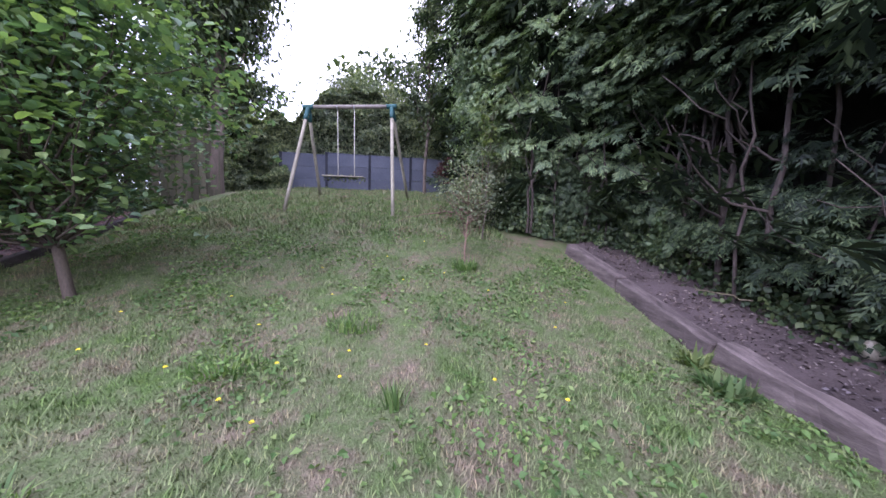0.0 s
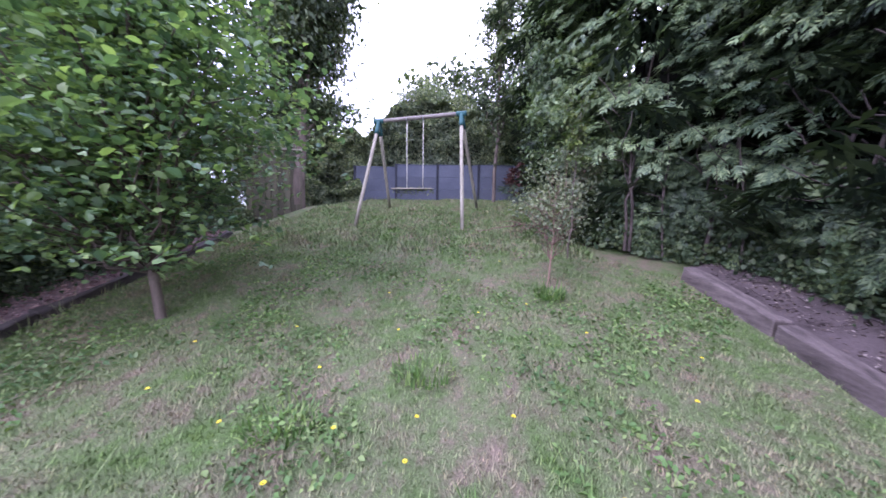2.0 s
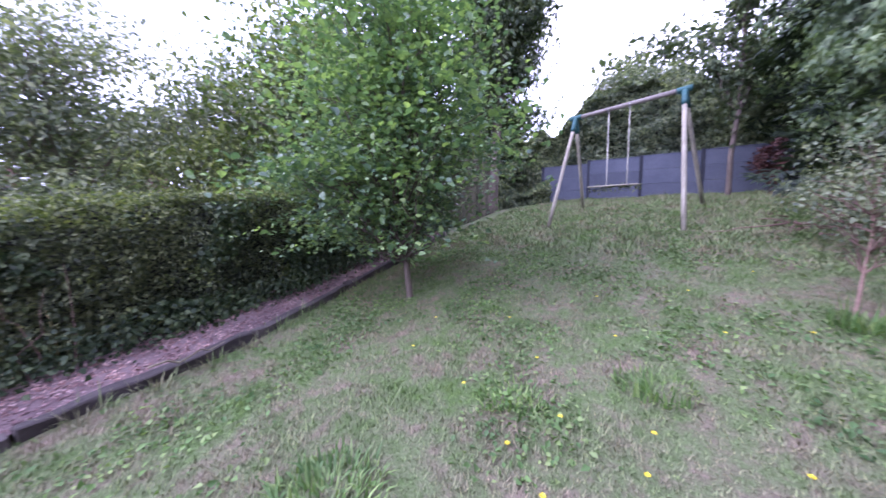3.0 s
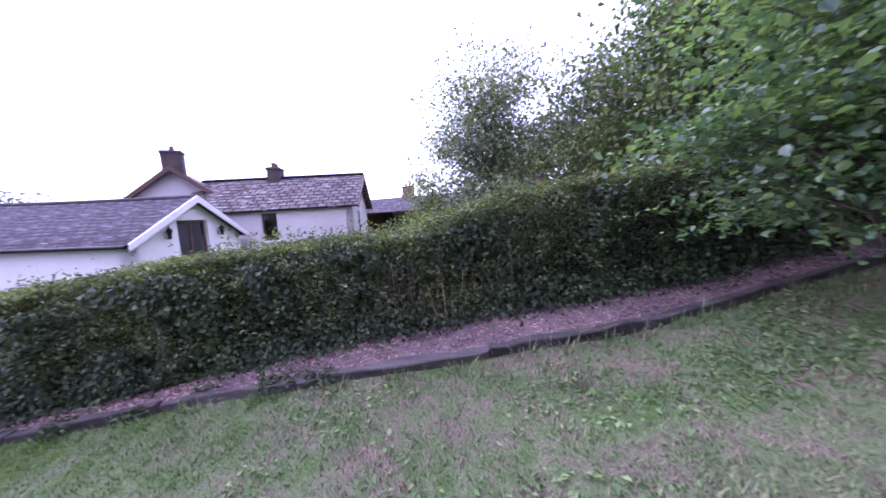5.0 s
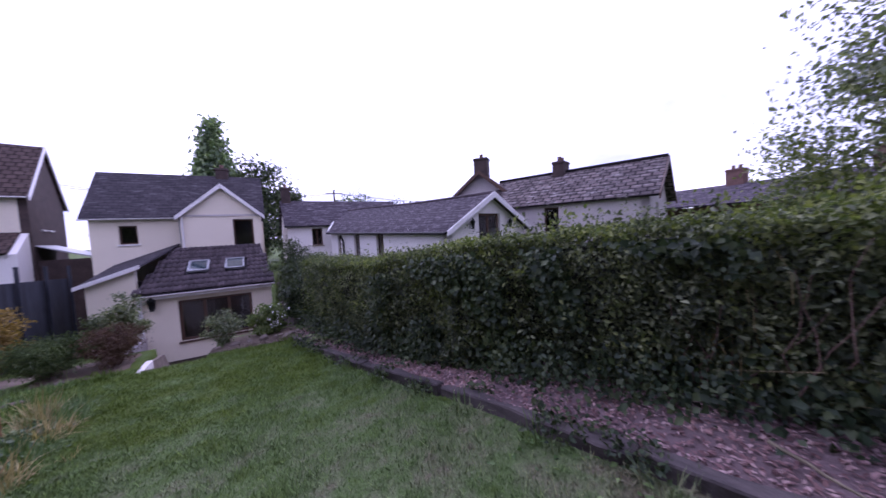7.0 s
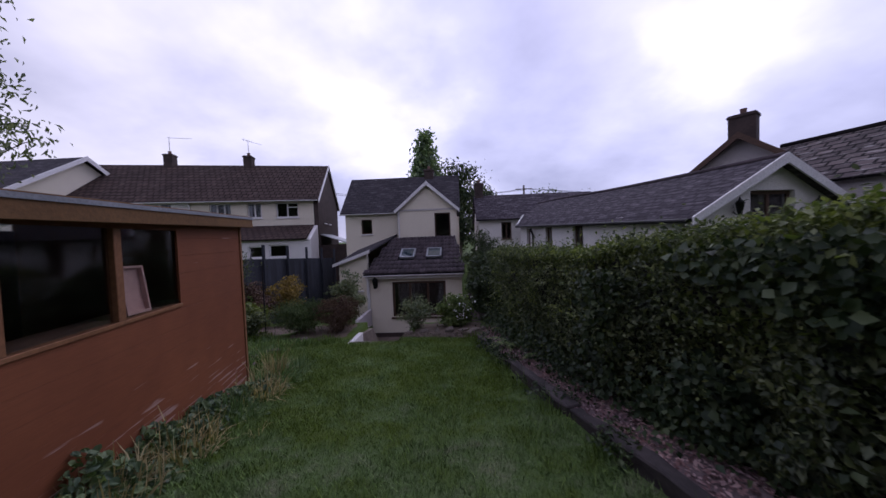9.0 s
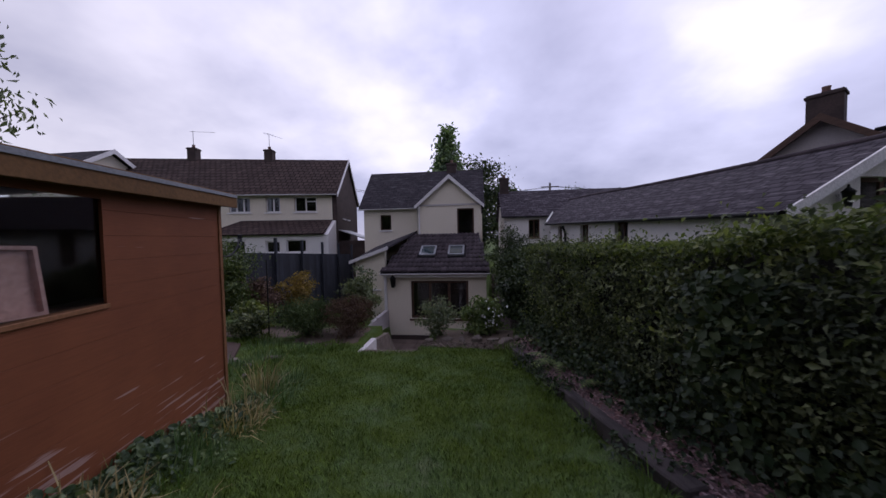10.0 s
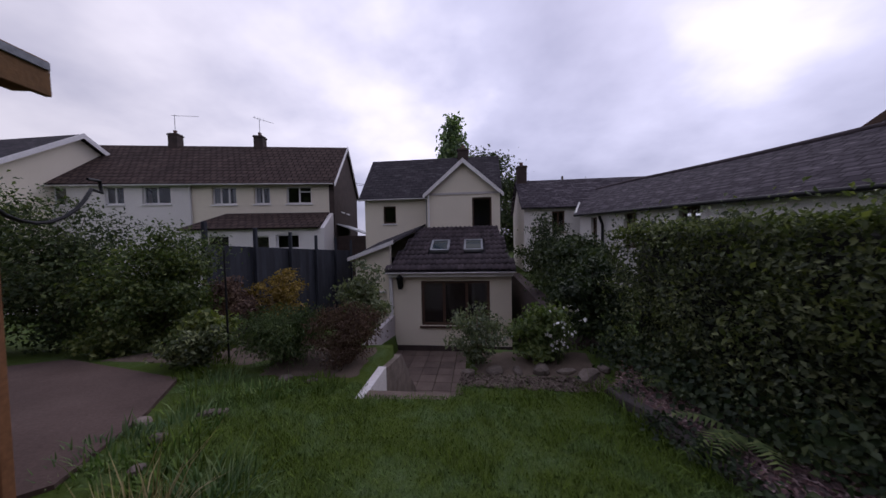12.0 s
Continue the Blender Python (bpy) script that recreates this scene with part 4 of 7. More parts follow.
tree("hazel_tree", (-3.95, 2.15), 5.4, 2.5, M["hazel"], "young broad-leaved tree with bright green leaves on the lawn", 51, 220, 120, 0.07, 0.05, 0.13, (-0.6, 0.1), aspect=0.78, spread=0.34, low_side=(-0.95, -0.3), cone=0.6, trunk_h=0.85, layered=True, limb_k=0.42)
tree("rose_shrub", (0.2, 3.45), 1.5, 0.5, M["grey_shrub"], "thin grey-green shrub with many bare stems on the lawn", 52, 60, 16, 0.042, 0.016, 0.35, (0.05, 0.1), "stem_red", category="shrub", limb_k=0.6)
tree("garden_shrub", (0.65, 5.1), 1.7, 0.8, M["grey_shrub"], "loose grey-green shrub in front of the hedge", 53, 60, 60, 0.055, 0.02, 0.1, bark="stem_red", category="shrub")
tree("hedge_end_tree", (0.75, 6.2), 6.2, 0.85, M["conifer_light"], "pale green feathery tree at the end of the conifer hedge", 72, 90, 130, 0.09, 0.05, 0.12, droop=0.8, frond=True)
tree("sapling", (0.62, 4.5), 2.9, 0.35, M["tree"], "thin upright sapling before the hedge", 54, 20, 30, 0.06, 0.014, 0.35, (0.1, 0.1), category="tree")
tree("ivy_clad_tree", (-6.9, 8.6), 10.5, 2.0, M["dark_leaf"], "tall dark ivy-clad tree behind the garden", 55, 120, 210, 0.17, 0.25, 0.24, (0.2, 0.3), aspect=0.5, droop=1.0)
tree("slender_tree", (-0.7, 11.3), 11.5, 1.0, M["dark_leaf"], "slender dark ivy-covered tree by the back fence", 56, 80, 100, 0.13, 0.07, 0.12, (0.1, 0.3), droop=0.8)
tree("slender_tree", (0.9, 11.9), 11.0, 1.7, M["conifer_light"], "tall leafy tree beyond the back fence", 57, 130, 170, 0.13, 0.16, 0.1, (0.3, 0.0), droop=0.6)
tree("slender_tree", (2.1, 11.6), 10.5, 1.6, M["conifer_light"], "tall leafy tree behind the end of the hedge", 71, 110, 150, 0.13, 0.12, 0.1, droop=0.6)
tree("garden_tree", (-10.3, 10.5), 5.4, 2.2, M["willow"], "pale green tree behind the wooden panel", 58, 80, 110, 0.12, 0.1, 0.2)
tree("garden_tree", (-8.8, 3.4), 7.5, 2.7, M["tree"], "leafy dark green tree behind the hedge", 59, 130, 150, 0.13, 0.14, 0.2)
tree("silver_tree", (-12.4, -1.5), 8.2, 2.7, M["willow"], "open grey-green tree with airy branches beyond the hedge", 60, 170, 125, 0.11, 0.11, 0.12, (0.2, 0.1), spread=0.28)
tree("garden_tree", (-12.5, 2.5), 6.6, 2.6, M["willow"], "grey-green leafy tree in the next garden", 61, 140, 140, 0.14, 0.13, 0.15)
tree("garden_tree", (-10.4, 0.9), 4.0, 1.5, M["hedge_young"], "yellow-green shrub tree above the hedge", 62, 40, 90, 0.1, 0.06, 0.3)
tree("garden_tree", (-9.8, -1.4), 3.3, 1.3, M["hedge"], "bushy growth standing over the hedge", 63, 50, 110, 0.09, 0.05, 0.15)
tree("garden_tree", (-11.4, -3.5), 4.1, 1.3, M["hedge_young"], "yellow-green bushy tree beyond the hedge", 74, 70, 110, 0.08, 0.06, 0.1)
tree("hedge_shrub", (-5.6, -2.15), 1.72, 0.62, M["hedge_young"], "loose yellow-green shrub growing out of the hedge", 73, 60, 75, 0.05, 0.02, 0.2, category="shrub", bark="stem_red")
tree("garden_tree", (-15, 7), 9.5, 3.6, M["willow"], "pale grey-green tree further off", 64, 170, 130, 0.15, 0.16, 0.1)
tree("garden_tree", (-9.5, 6.6), 6.2, 2.2, M["tree"], "leafy tree behind the top of the hedge", 65, 100, 120, 0.13, 0.12, 0.12)
tree("ash_tree", (5.6, -8.0), 6.2, 1.1, M["willow"], "small tree with drooping narrow leaves behind the shed", 66, 50, 60, 0.11, 0.07, 0.4, (-0.3, 0.1), aspect=0.35, droop=0.9)
tree("tall_conifer", (0.95, -36.3, -3.0), 14.9, 3.6, M["conifer_light"], "tall pointed conifer behind the house", 67, 300, 95, 0.42, 0.25, 0.1, droop=0.7, spread=0.22, cone=0.92, trunk_h=0.95)
tree("far_tree", (-2.4, -38.5, -3.0), 13.0, 3.4, M["dark_leaf"], "dark leafy tree behind the house", 68, 90, 120, 0.28, 0.25, 0.2)
tree("garden_tree", (4.9, -28.5, -3.0), 6.2, 1.7, M["dark_leaf"], "dark leafy tree between the houses", 70, 60, 110, 0.2, 0.12, 0.05)
tree("far_tree", (-5.2, -41.5, -3.0), 10.0, 2.6, M["dark_leaf"], "dark leafy tree beyond the roofs", 69, 60, 110, 0.3, 0.25, 0.2)
for k, (x, y, h, r) in enumerate(((-16, -52, 9.5, 4.5), (-22, -50, 9, 4), (-34, -38, 9, 5), (5.5, -44, 9.5, 4), (-26, 0, 9, 4.5), (-22, 12, 10, 5), (13, 14, 9, 4), (9, 4, 8, 3.2), (10, -3, 7.5, 3), (-4, 20, 8, 4), (4, 20, 9, 4.5), (-13, 18, 9, 4.5))):
    tree("far_tree", (x, y, -2.0 if y < 0 else gz(x, y)), h, r, M["dark_leaf"] if k % 2 else M["tree"], "distant leafy tree above the roofs" if y < 0 else "leafy tree beyond the garden", 80 + k, 60, 90, 0.34, 0.22, 0.1)


def foliage_bank(name, line, top, depth, n, size, material, label, seed):
    return hedge(name, line, top, depth, n, size, material, label, seed, 0.0, rough=0.4)[0]


# ---- back fence with the ivy bank over it ----
fence = thing("panel_fence", (0, 0, 0), 0, "low grey-blue panel fence below an ivy bank", "fence")
FA, FB = np.array((-8.2, 11.5)), np.array((2.0, 13.6))
for k in range(6):
    a, b = FA + (FB - FA) * k / 6, FA + (FB - FA) * (k + 1) / 6
    ln = float(np.hypot(*(b - a)))
    ang = math.degrees(math.atan2(b[1] - a[1], b[0] - a[0]))
    g0 = min(gz(*a), gz(*b)) - 0.05
    for z0, z1 in ((0.0, 0.52), (0.525, 1.02), (1.025, 1.5)):
        part("panel", boxm(0.05, ln - 0.05, -0.02, 0.02, z0, z1, bevel=0.006), M["panel_grey"], fence).matrix_local = pose(a[0], a[1], g0, 0, 0, ang)
    part("post", boxm(-0.05, 0.05, -0.05, 0.05, -0.1, 1.55, bevel=0.008), M["fence_dark"], fence).matrix_local = pose(a[0], a[1], g0, 0, 0, ang)
    part("top_rail", boxm(0.05, ln - 0.05, -0.035, 0.035, 1.5, 1.54, bevel=0.006), M["panel_grey"], fence).matrix_local = pose(a[0], a[1], g0, 0, 0, ang)


def top_bank(x, y):
    base = np.interp(x, (-10, -7.5, -6.3, -5.5, -4.3, -3, -1.5, 2), (4.7, 5.0, 5.4, 6.1, 6.5, 6.4, 6.3, 6.5))
    return base + 0.28 * np.sin(x * 2.3) * np.sin(x * 0.9 + 1.0) + 0.14 * np.sin(x * 6.1 + 0.5)


foliage_bank("ivy_bank", ((-11, 11.6), (-8.4, 12.3), (-6, 12.8), (-3, 13.35), (1.0, 14.1), (3.0, 14.6)), top_bank, 1.6, 80000, 0.125, M["bank"], "high bank of ivy and shrubs behind the back fence", 91)
foliage_bank("shrub_bank", ((-7.2, 5.2), (-7.6, 6.4), (-7.7, 7.8), (-7.3, 9.4), (-6.6, 10.6), (-6.0, 11.3)), lambda x, y: land(x, y) + 1.0 + 0.5 * np.sin(y * 2.2), 0.9, 17000, 0.085, M["bank"], "low ivy and shrub growth along the top of the lawn", 92)
for k, (x, y, h, r) in enumerate(((-4.9, 14.5, 5.3, 1.1), (-3.9, 14.8, 5.9, 1.2), (-2.6, 14.9, 5.2, 1.0), (-1.2, 15.0, 5.3, 1.0))):
    tree("bank_shrub", (x, y), h, r, M["bank"] if k % 2 else M["willow"], "wispy leafy shrub rising out of the ivy bank", 94 + k, 60, 90, 0.1, 0.05, 0.3, category="shrub", spread=0.42)
tree("red_shrub", (0.15, 11.6), 1.5, 0.4, M["red_leaf"], "dark red leaved shrub by the back fence", 93, 30, 70, 0.08, 0.02, 0.1, category="shrub", bark="stem_red")

# fallen branches heaped by the hedge
rngb = np.random.default_rng(7)
heap = thing("branch_heap", (0.45, 5.9, gz(0.45, 5.9)), 0, "heap of dry pinkish-brown branches beside the hedge", "branches")
for k in range(26):
    a = rngb.normal(0, 0.35, 3) * (1, 1, 0) + (0, 0, abs(rngb.normal(0, 0.12)) + 0.02)
    b = a + rngb.normal(0, 0.45, 3) * (1, 1, 0.25)
    b[2] = abs(b[2])
    V, F = tube([limb(a, b, 0.014, 0.005, rngb, 0.05, 4)], 5)
    arrays("branch", V, F, M["stem_red"], heap, smooth=True)

# wooden slat panel at the top of the garden
slat = thing("wooden_screen", (-7.15, 7.9, gz(-7.15, 7.9) + 0.02), 0, "weathered vertical board screen with a pale capping", "fence")
for k in range(9):
    part("board", boxm(-0.078, 0.078, -0.012, 0.012, 0.0, 2.15, bevel=0.004), M["screen_wood"], slat).matrix_local = pose(-0.72 + k * 0.145, -0.18 + k * 0.09, 0.0, 0, 0, 32)
part("capping", boxm(-0.8, 0.8, -0.06, 0.06, 2.15, 2.2, bevel=0.01), M["pole_wood"], slat, "pale timber capping").matrix_local = pose(-0.13, 0.18, 0, 0, 0, 32)


# ---- swing ----
def swing():
    root = thing("garden_swing", (0, 0, 0), 0, "weathered timber A-frame swing with teal steel corner brackets", "swing")
    feet = ((-3.74, 6.23), (-3.66, 8.36), (-1.2, 6.04), (-1.09, 8.56))
    L, R = np.array((-3.53, 7.2, 3.97)), np.array((-1.44, 7.25, 4.09))

    def pole(name, a, b, r, m, label=""):
        V, F = tube([[(*(a + (b - a) * f), r) for f in (0, 0.25, 0.5, 0.75, 1)]], 12)
        ob = arrays(name, V, F, m, root, label, smooth=True)
        bm = bmesh.new()
        bm.from_mesh(ob.data)
        bmesh.ops.holes_fill(bm, edges=[e for e in bm.edges if e.is_boundary])
        bm.to_mesh(ob.data)
        bm.free()
        return ob

    pole("beam", L + (L - R) * 0.05, R + (R - L) * 0.05, 0.05, M["beam_wood"], "dark round top beam")
    for top, fs in ((L, feet[:2]), (R, feet[2:])):
        for f in fs:
            foot = np.array((f[0], f[1], gz(*f) - 0.05))
            pole("leg", foot, top - np.array((0, 0, 0.03)), 0.042, M["pole_wood"])
            d = foot - top
            d = d / np.linalg.norm(d)
            pole("bracket", top, top + d * 0.36, 0.055, M["teal"], "teal painted steel sleeve")
        ax = (R - L) / np.linalg.norm(R - L)
        pole("bracket", top - ax * 0.13, top + ax * 0.13, 0.062, M["teal"], "teal painted steel corner")
    for f in (0.35, 0.55):
        p = L + (R - L) * f
        seatz = 2.3
        pole("rope", p, np.array((p[0], p[1] + 0.03, seatz)), 0.011, M["rope"])
        V, F = tube([[(p[0], p[1] - 0.07, p[2], 0.012), (p[0], p[1] - 0.07, p[2] - 0.07, 0.012), (p[0], p[1] + 0.02, p[2] - 0.09, 0.012)]], 6)
        arrays("hook", V, F, M["galv"], root)
    a, b = L + (R - L) * 0.335, L + (R - L) * 0.565
    bm = boxm(-0.36 + a[0], b[0] + 0.22, a[1] - 0.09, a[1] + 0.11, 2.275, 2.305, bevel=0.01)
    part("seat", bm, M["pole_wood"], root, "flat wooden seat board")


swing()

# ivy trailing on the swing seat
rngs = np.random.default_rng(8)
n = 170
q = np.stack([rngs.uniform(-3.15, -2.1, n), rngs.normal(7.22, 0.05, n), 2.29 + rngs.normal(0, 0.03, n) - np.abs(rngs.normal(0, 0.06, n))], axis=1)
tagged(leaves("ivy_trail", q, np.tile((0, -1, 0.6), (n, 1)), np.full(n, 0.06), M["hedge"], seed=9), "ivy trailing over the swing seat", "ivy", kind="stuff")


# ---- flowers and weeds in the lawn ----
def dandelion():
    root = thing("dandelion", (0, 0, 0), 0, "small yellow dandelion flower in the grass", "flower", "yellow lawn flowers")
    V, F = tube([[(0, 0, -0.01, 0.003), (0.004, 0, 0.05, 0.0025), (0.01, 0.003, 0.09, 0.002)]], 5)
    arrays("stem", V, F, M["blade"], root)
    bm = bmesh.new()
    for ring, (r, n, tilt) in enumerate(((0.022, 12, 0.25), (0.014, 9, 0.7))):
        for k in range(n):
            w = 2 * math.pi * (k + 0.5 * ring) / n
            c, s = math.cos(w), math.sin(w)
            h = 0.09 + ring * 0.003
            v = [bm.verts.new((0.01 + c * 0.003, 0.003 + s * 0.003, h)), bm.verts.new((0.01 + c * r * 0.6 - s * 0.004, 0.003 + s * r * 0.6 + c * 0.004, h + r * tilt * 0.6)), bm.verts.new((0.01 + c * r, 0.003 + s * r, h + r * tilt)), bm.verts.new((0.01 + c * r * 0.6 + s * 0.004, 0.003 + s * r * 0.6 - c * 0.004, h + r * tilt * 0.6))]
            bm.faces.new(v)
    part("flower_head", bm, M["petal_yellow"], root)
    return root


d0 = dandelion()
spots = ((-2.05, 1.0), (-0.85, 0.95), (-0.27, 1.36), (-0.87, 1.28), (-1.5, 0.72), (-1.35, 1.1), (-2.77, 1.14), (0.62, 0.72), (-1.2, 0.55), (-1.75, 1.6), (-0.6, 2.6), (-1.3, 2.2), (0.4, 2.4), (-0.1, 2.9), (0.9, 1.7), (-2.3, 2.1), (-0.9, 3.4), (-0.4, 4.1), (-1.7, 3.0), (1.2, 2.2), (0.2, 0.9), (-3.0, 1.7))
for k, (x, y) in enumerate(spots):
    m = pose(x, y, gz(x, y), 0, 0, k * 77) @ Matrix.Scale(0.8 + 0.07 * (k % 6), 4)
    if k == 0:
        d0.matrix_basis = m
    else:
        copy_thing(d0, pose(x, y, gz(x, y), 0, 0, k * 77))


def tuft(name, x, y, n, ln, r, material, label, category, seed, spread=0.5, width=0.006, lift=0.0):
    """A tussock of arching blades from one foot."""
    rng = np.random.default_rng(seed)
    z0 = gz(x, y) + lift
    w, rr = rng.uniform(0, 2 * math.pi, n), r * np.sqrt(rng.random(n))
    base = np.stack([x + rr * np.cos(w), y + rr * np.sin(w), np.full(n, z0)], axis=1)
    a = w + rng.normal(0, 0.7, n)
    L = ln * np.exp(rng.normal(0, 0.3, n))
    lean = np.abs(rng.normal(0, spread, n))
    d = np.stack([np.cos(a) * lean, np.sin(a) * lean, np.ones(n)], axis=1)
    d = unit(d)
    mid = base + d * L[:, None] * 0.55
    d[:, 2] -= 0.35 + 0.5 * np.minimum(lean, 1.0)
    tip = mid + unit(d + np.array([0, 0, 0.25])) * L[:, None] * 0.5
    tip[:, 2] = np.maximum(tip[:, 2], z0 + 0.01)
    side = np.stack([-np.sin(a), np.cos(a), 0 * a], axis=1) * width
    V = np.stack([base - side, base + side, mid + side * 0.8, tip, mid - side * 0.8], axis=1).reshape(-1, 3)
    F = (np.arange(n)[:, None, None] * 5 + np.array([[0, 1, 2], [0, 2, 4], [4, 2, 3]])[None]).reshape(-1, 3)
    return tagged(arrays(name, V, F, material), label, category, kind="stuff")


tuft("grass_clump", -2.05, -0.1, 420, 0.08, 0.3, M["weed"], "lush bright green clump in the lawn", "grass", 101, 0.9, 0.008)
tuft("grass_clump", -0.95, 1.75, 220, 0.07, 0.25, M["weed"], "bright green weed clump in the lawn", "grass", 102, 0.9, 0.008)
tuft("grass_clump", -1.7, 1.15, 220, 0.065, 0.25, M["weed"], "bright green weed clump in the lawn", "grass", 103, 1.0, 0.009)
tuft("grass_clump", -0.45, 0.75, 36, 0.13, 0.06, M["weed"], "upright grass tuft in the lawn", "grass", 104, 0.4, 0.006)
tuft("dry_grass_tuft", 0.42, -7.58, 170, 0.27, 0.12, M["straw"], "dry straw-coloured grass tuft by the shed corner", "grass", 105, 0.7, 0.004)
tuft("weeds", 0.2, 3.3, 160, 0.14, 0.18, M["weed"], "weeds round the foot of the shrub", "weeds", 106, 0.8, 0.008)
tuft("weeds", 1.9, 1.3, 60, 0.11, 0.09, M["fern"], "pale green weed against the timber edging", "weeds", 107, 0.9, 0.018)
tuft("weeds", 1.85, 0.95, 80, 0.11, 0.13, M["weed"], "broad green weed against the timber edging", "weeds", 108, 1.1, 0.022)
tuft("strap_leaf_plant", -4.3, -4.6, 90, 0.34, 0.1, M["fern"], "arching strap-leaved plant at the foot of the hedge", "plant", 109, 0.6, 0.010, 0.1)
tuft("dry_stalks", -5.1, -1.9, 90, 0.5, 0.25, M["straw"], "pale dry stalks leaning out of the hedge", "stalks", 110, 0.8, 0.005, 0.1)
tuft("weeds", -0.4, -6.0, 10, 0.1, 0.05, M["straw"], "dry stalks in the lawn", "weeds", 111, 0.8, 0.003)
for k, (x, y) in enumerate(((0.0, -5.7), (0.1, -6.3), (0.2, -6.9), (0.25, -7.4), (-0.1, -5.1), (0.35, -7.9))):
    tuft("rough_grass", x, y, 260, 0.16, 0.28, M["weed"] if k % 2 else M["straw"], "rough uncut grass at the foot of the shed", "grass", 120 + k, 0.9, 0.005)
for k in range(26):
    f = k / 26 * 8.6
    j = int(f)
    a, b = KERB_L[j], KERB_L[j + 1]
    x, y = a[0] + (b[0] - a[0]) * (f - j) + 0.12, a[1] + (b[1] - a[1]) * (f - j)
    tuft("edge_grass", x, y, 70, 0.12, 0.16, M["blade"], "uncut grass along the timber edging", "grass", 140 + k, 0.8, 0.004)


pe, ne, _ = along(KERB_L[:5], 200)
rnge = np.random.default_rng(35)
i = rnge.integers(0, 200, 5200)
q = pe[i] + rnge.normal(0, 1, (5200, 2)) * (0.1, 0.12)
k = np.array([noise.noise((a * 2.2, b * 2.2, 8.0)) for a, b in q]) > 0.0
q = q[k]
edge_weeds = leaves("edge_weeds", np.concatenate([q, (land(q[:, 0], q[:, 1]) + 0.06 + np.abs(rnge.normal(0, 0.05, len(q))))[:, None]], axis=1), np.tile((0, 0, 1.0), (len(q), 1)), np.full(len(q), 0.04), M["ivy"], seed=36, aspect=0.6, loose=0.6)
tagged(edge_weeds, "ivy and small weeds creeping over the timber edging", "weeds", kind="stuff")


def fern(x, y, turn, n, ln, seed, lift=0.1):
    rng = np.random.default_rng(seed)
    root = thing("fern", (x, y, gz(x, y) + lift), turn, "green fern with arching fronds at the hedge foot", "fern", "ferns at the hedge foot")
    for k in range(n):
        w = rng.uniform(-0.9, 0.9) + (math.pi / 2 if k % 2 else 0)
        V, F = [], []
        for s in range(14):
            f = (s + 1) / 15
            c = np.array((math.cos(w) * ln * f, math.sin(w) * ln * f, ln * (0.75 * f - 0.7 * f * f)))
            wl = ln * 0.2 * math.sin(math.pi * min(1, f * 0.9 + 0.12))
            for sd in (-1, 1):
                t = c + np.array((-math.sin(w) * wl * sd + math.cos(w) * wl * 0.4, math.cos(w) * wl * sd + math.sin(w) * wl * 0.4, -wl * 0.25))
                d = np.array((math.cos(w), math.sin(w), 0)) * 0.016
                b0 = len(V)
                V += [c - d, c + d, t]
                F.append((b0, b0 + 1, b0 + 2))
        arrays("frond", V, F, M["fern"], root)
    return root


fern(-3.0, -8.7, 20, 6, 0.5, 131)
fern(-3.3, -8.0, 70, 6, 0.45, 132)
fern(-3.1, -9.6, 10, 5, 0.4, 133)
rngt = np.random.default_rng(37)
dead = thing("dead_twigs", (-5.0, -2.1, gz(-5.0, -2.1)), 0, "bare brown twigs standing in a thin part of the hedge", "twigs")
for k in range(46):
    y = rngt.uniform(-1.0, 1.0)
    a = np.array((-0.22 * y - 0.05 + rngt.normal(0, 0.05), y, 0.05))
    b = a + np.array((rngt.normal(0.05, 0.1), rngt.normal(0, 0.22), rngt.uniform(0.5, 1.25)))
    V, F = tube([limb(a, b, 0.007, 0.002, rngt, 0.06, 5)], 4)
    arrays("twig", V, F, M["stem_red"] if k % 3 else M["straw"], dead, smooth=True)
pale = bmesh.new()
bmesh.ops.create_icosphere(pale, subdivisions=2, radius=0.075)
for v in pale.verts:
    v.co *= 1 + 0.3 * noise.noise(v.co * 11)
pale_stone = part("pale_stone", pale, M["pole_wood"])
pale_stone.location = (3.0, 1.05, gz(3.0, 1.05) + 0.27)
tagged(pale_stone, "pale grey broken stone lying in the mulch bed", "stone")
# lone twigs lying on the edging and on the mulch
for k, (x, y, a, ln) in enumerate(((-4.35, -0.3, 100, 0.6), (2.75, 2.0, 140, 0.45), (-4.05, -2.3, 60, 0.5))):
    rt = np.random.default_rng(150 + k)
    ca, sa = math.cos(radians(a)) * ln / 2, math.sin(radians(a)) * ln / 2
    z = gz(x, y) + (0.17 if k != 1 else 0.26)
    V, F = tube([limb((x - ca, y - sa, z), (x + ca, y + sa, z + 0.03), 0.011, 0.005, rt, 0.05, 5)], 6)
    tagged(arrays("twig", V, F, M["fence_wood"], smooth=True), "pale dry twig lying on the mulch", "twig")


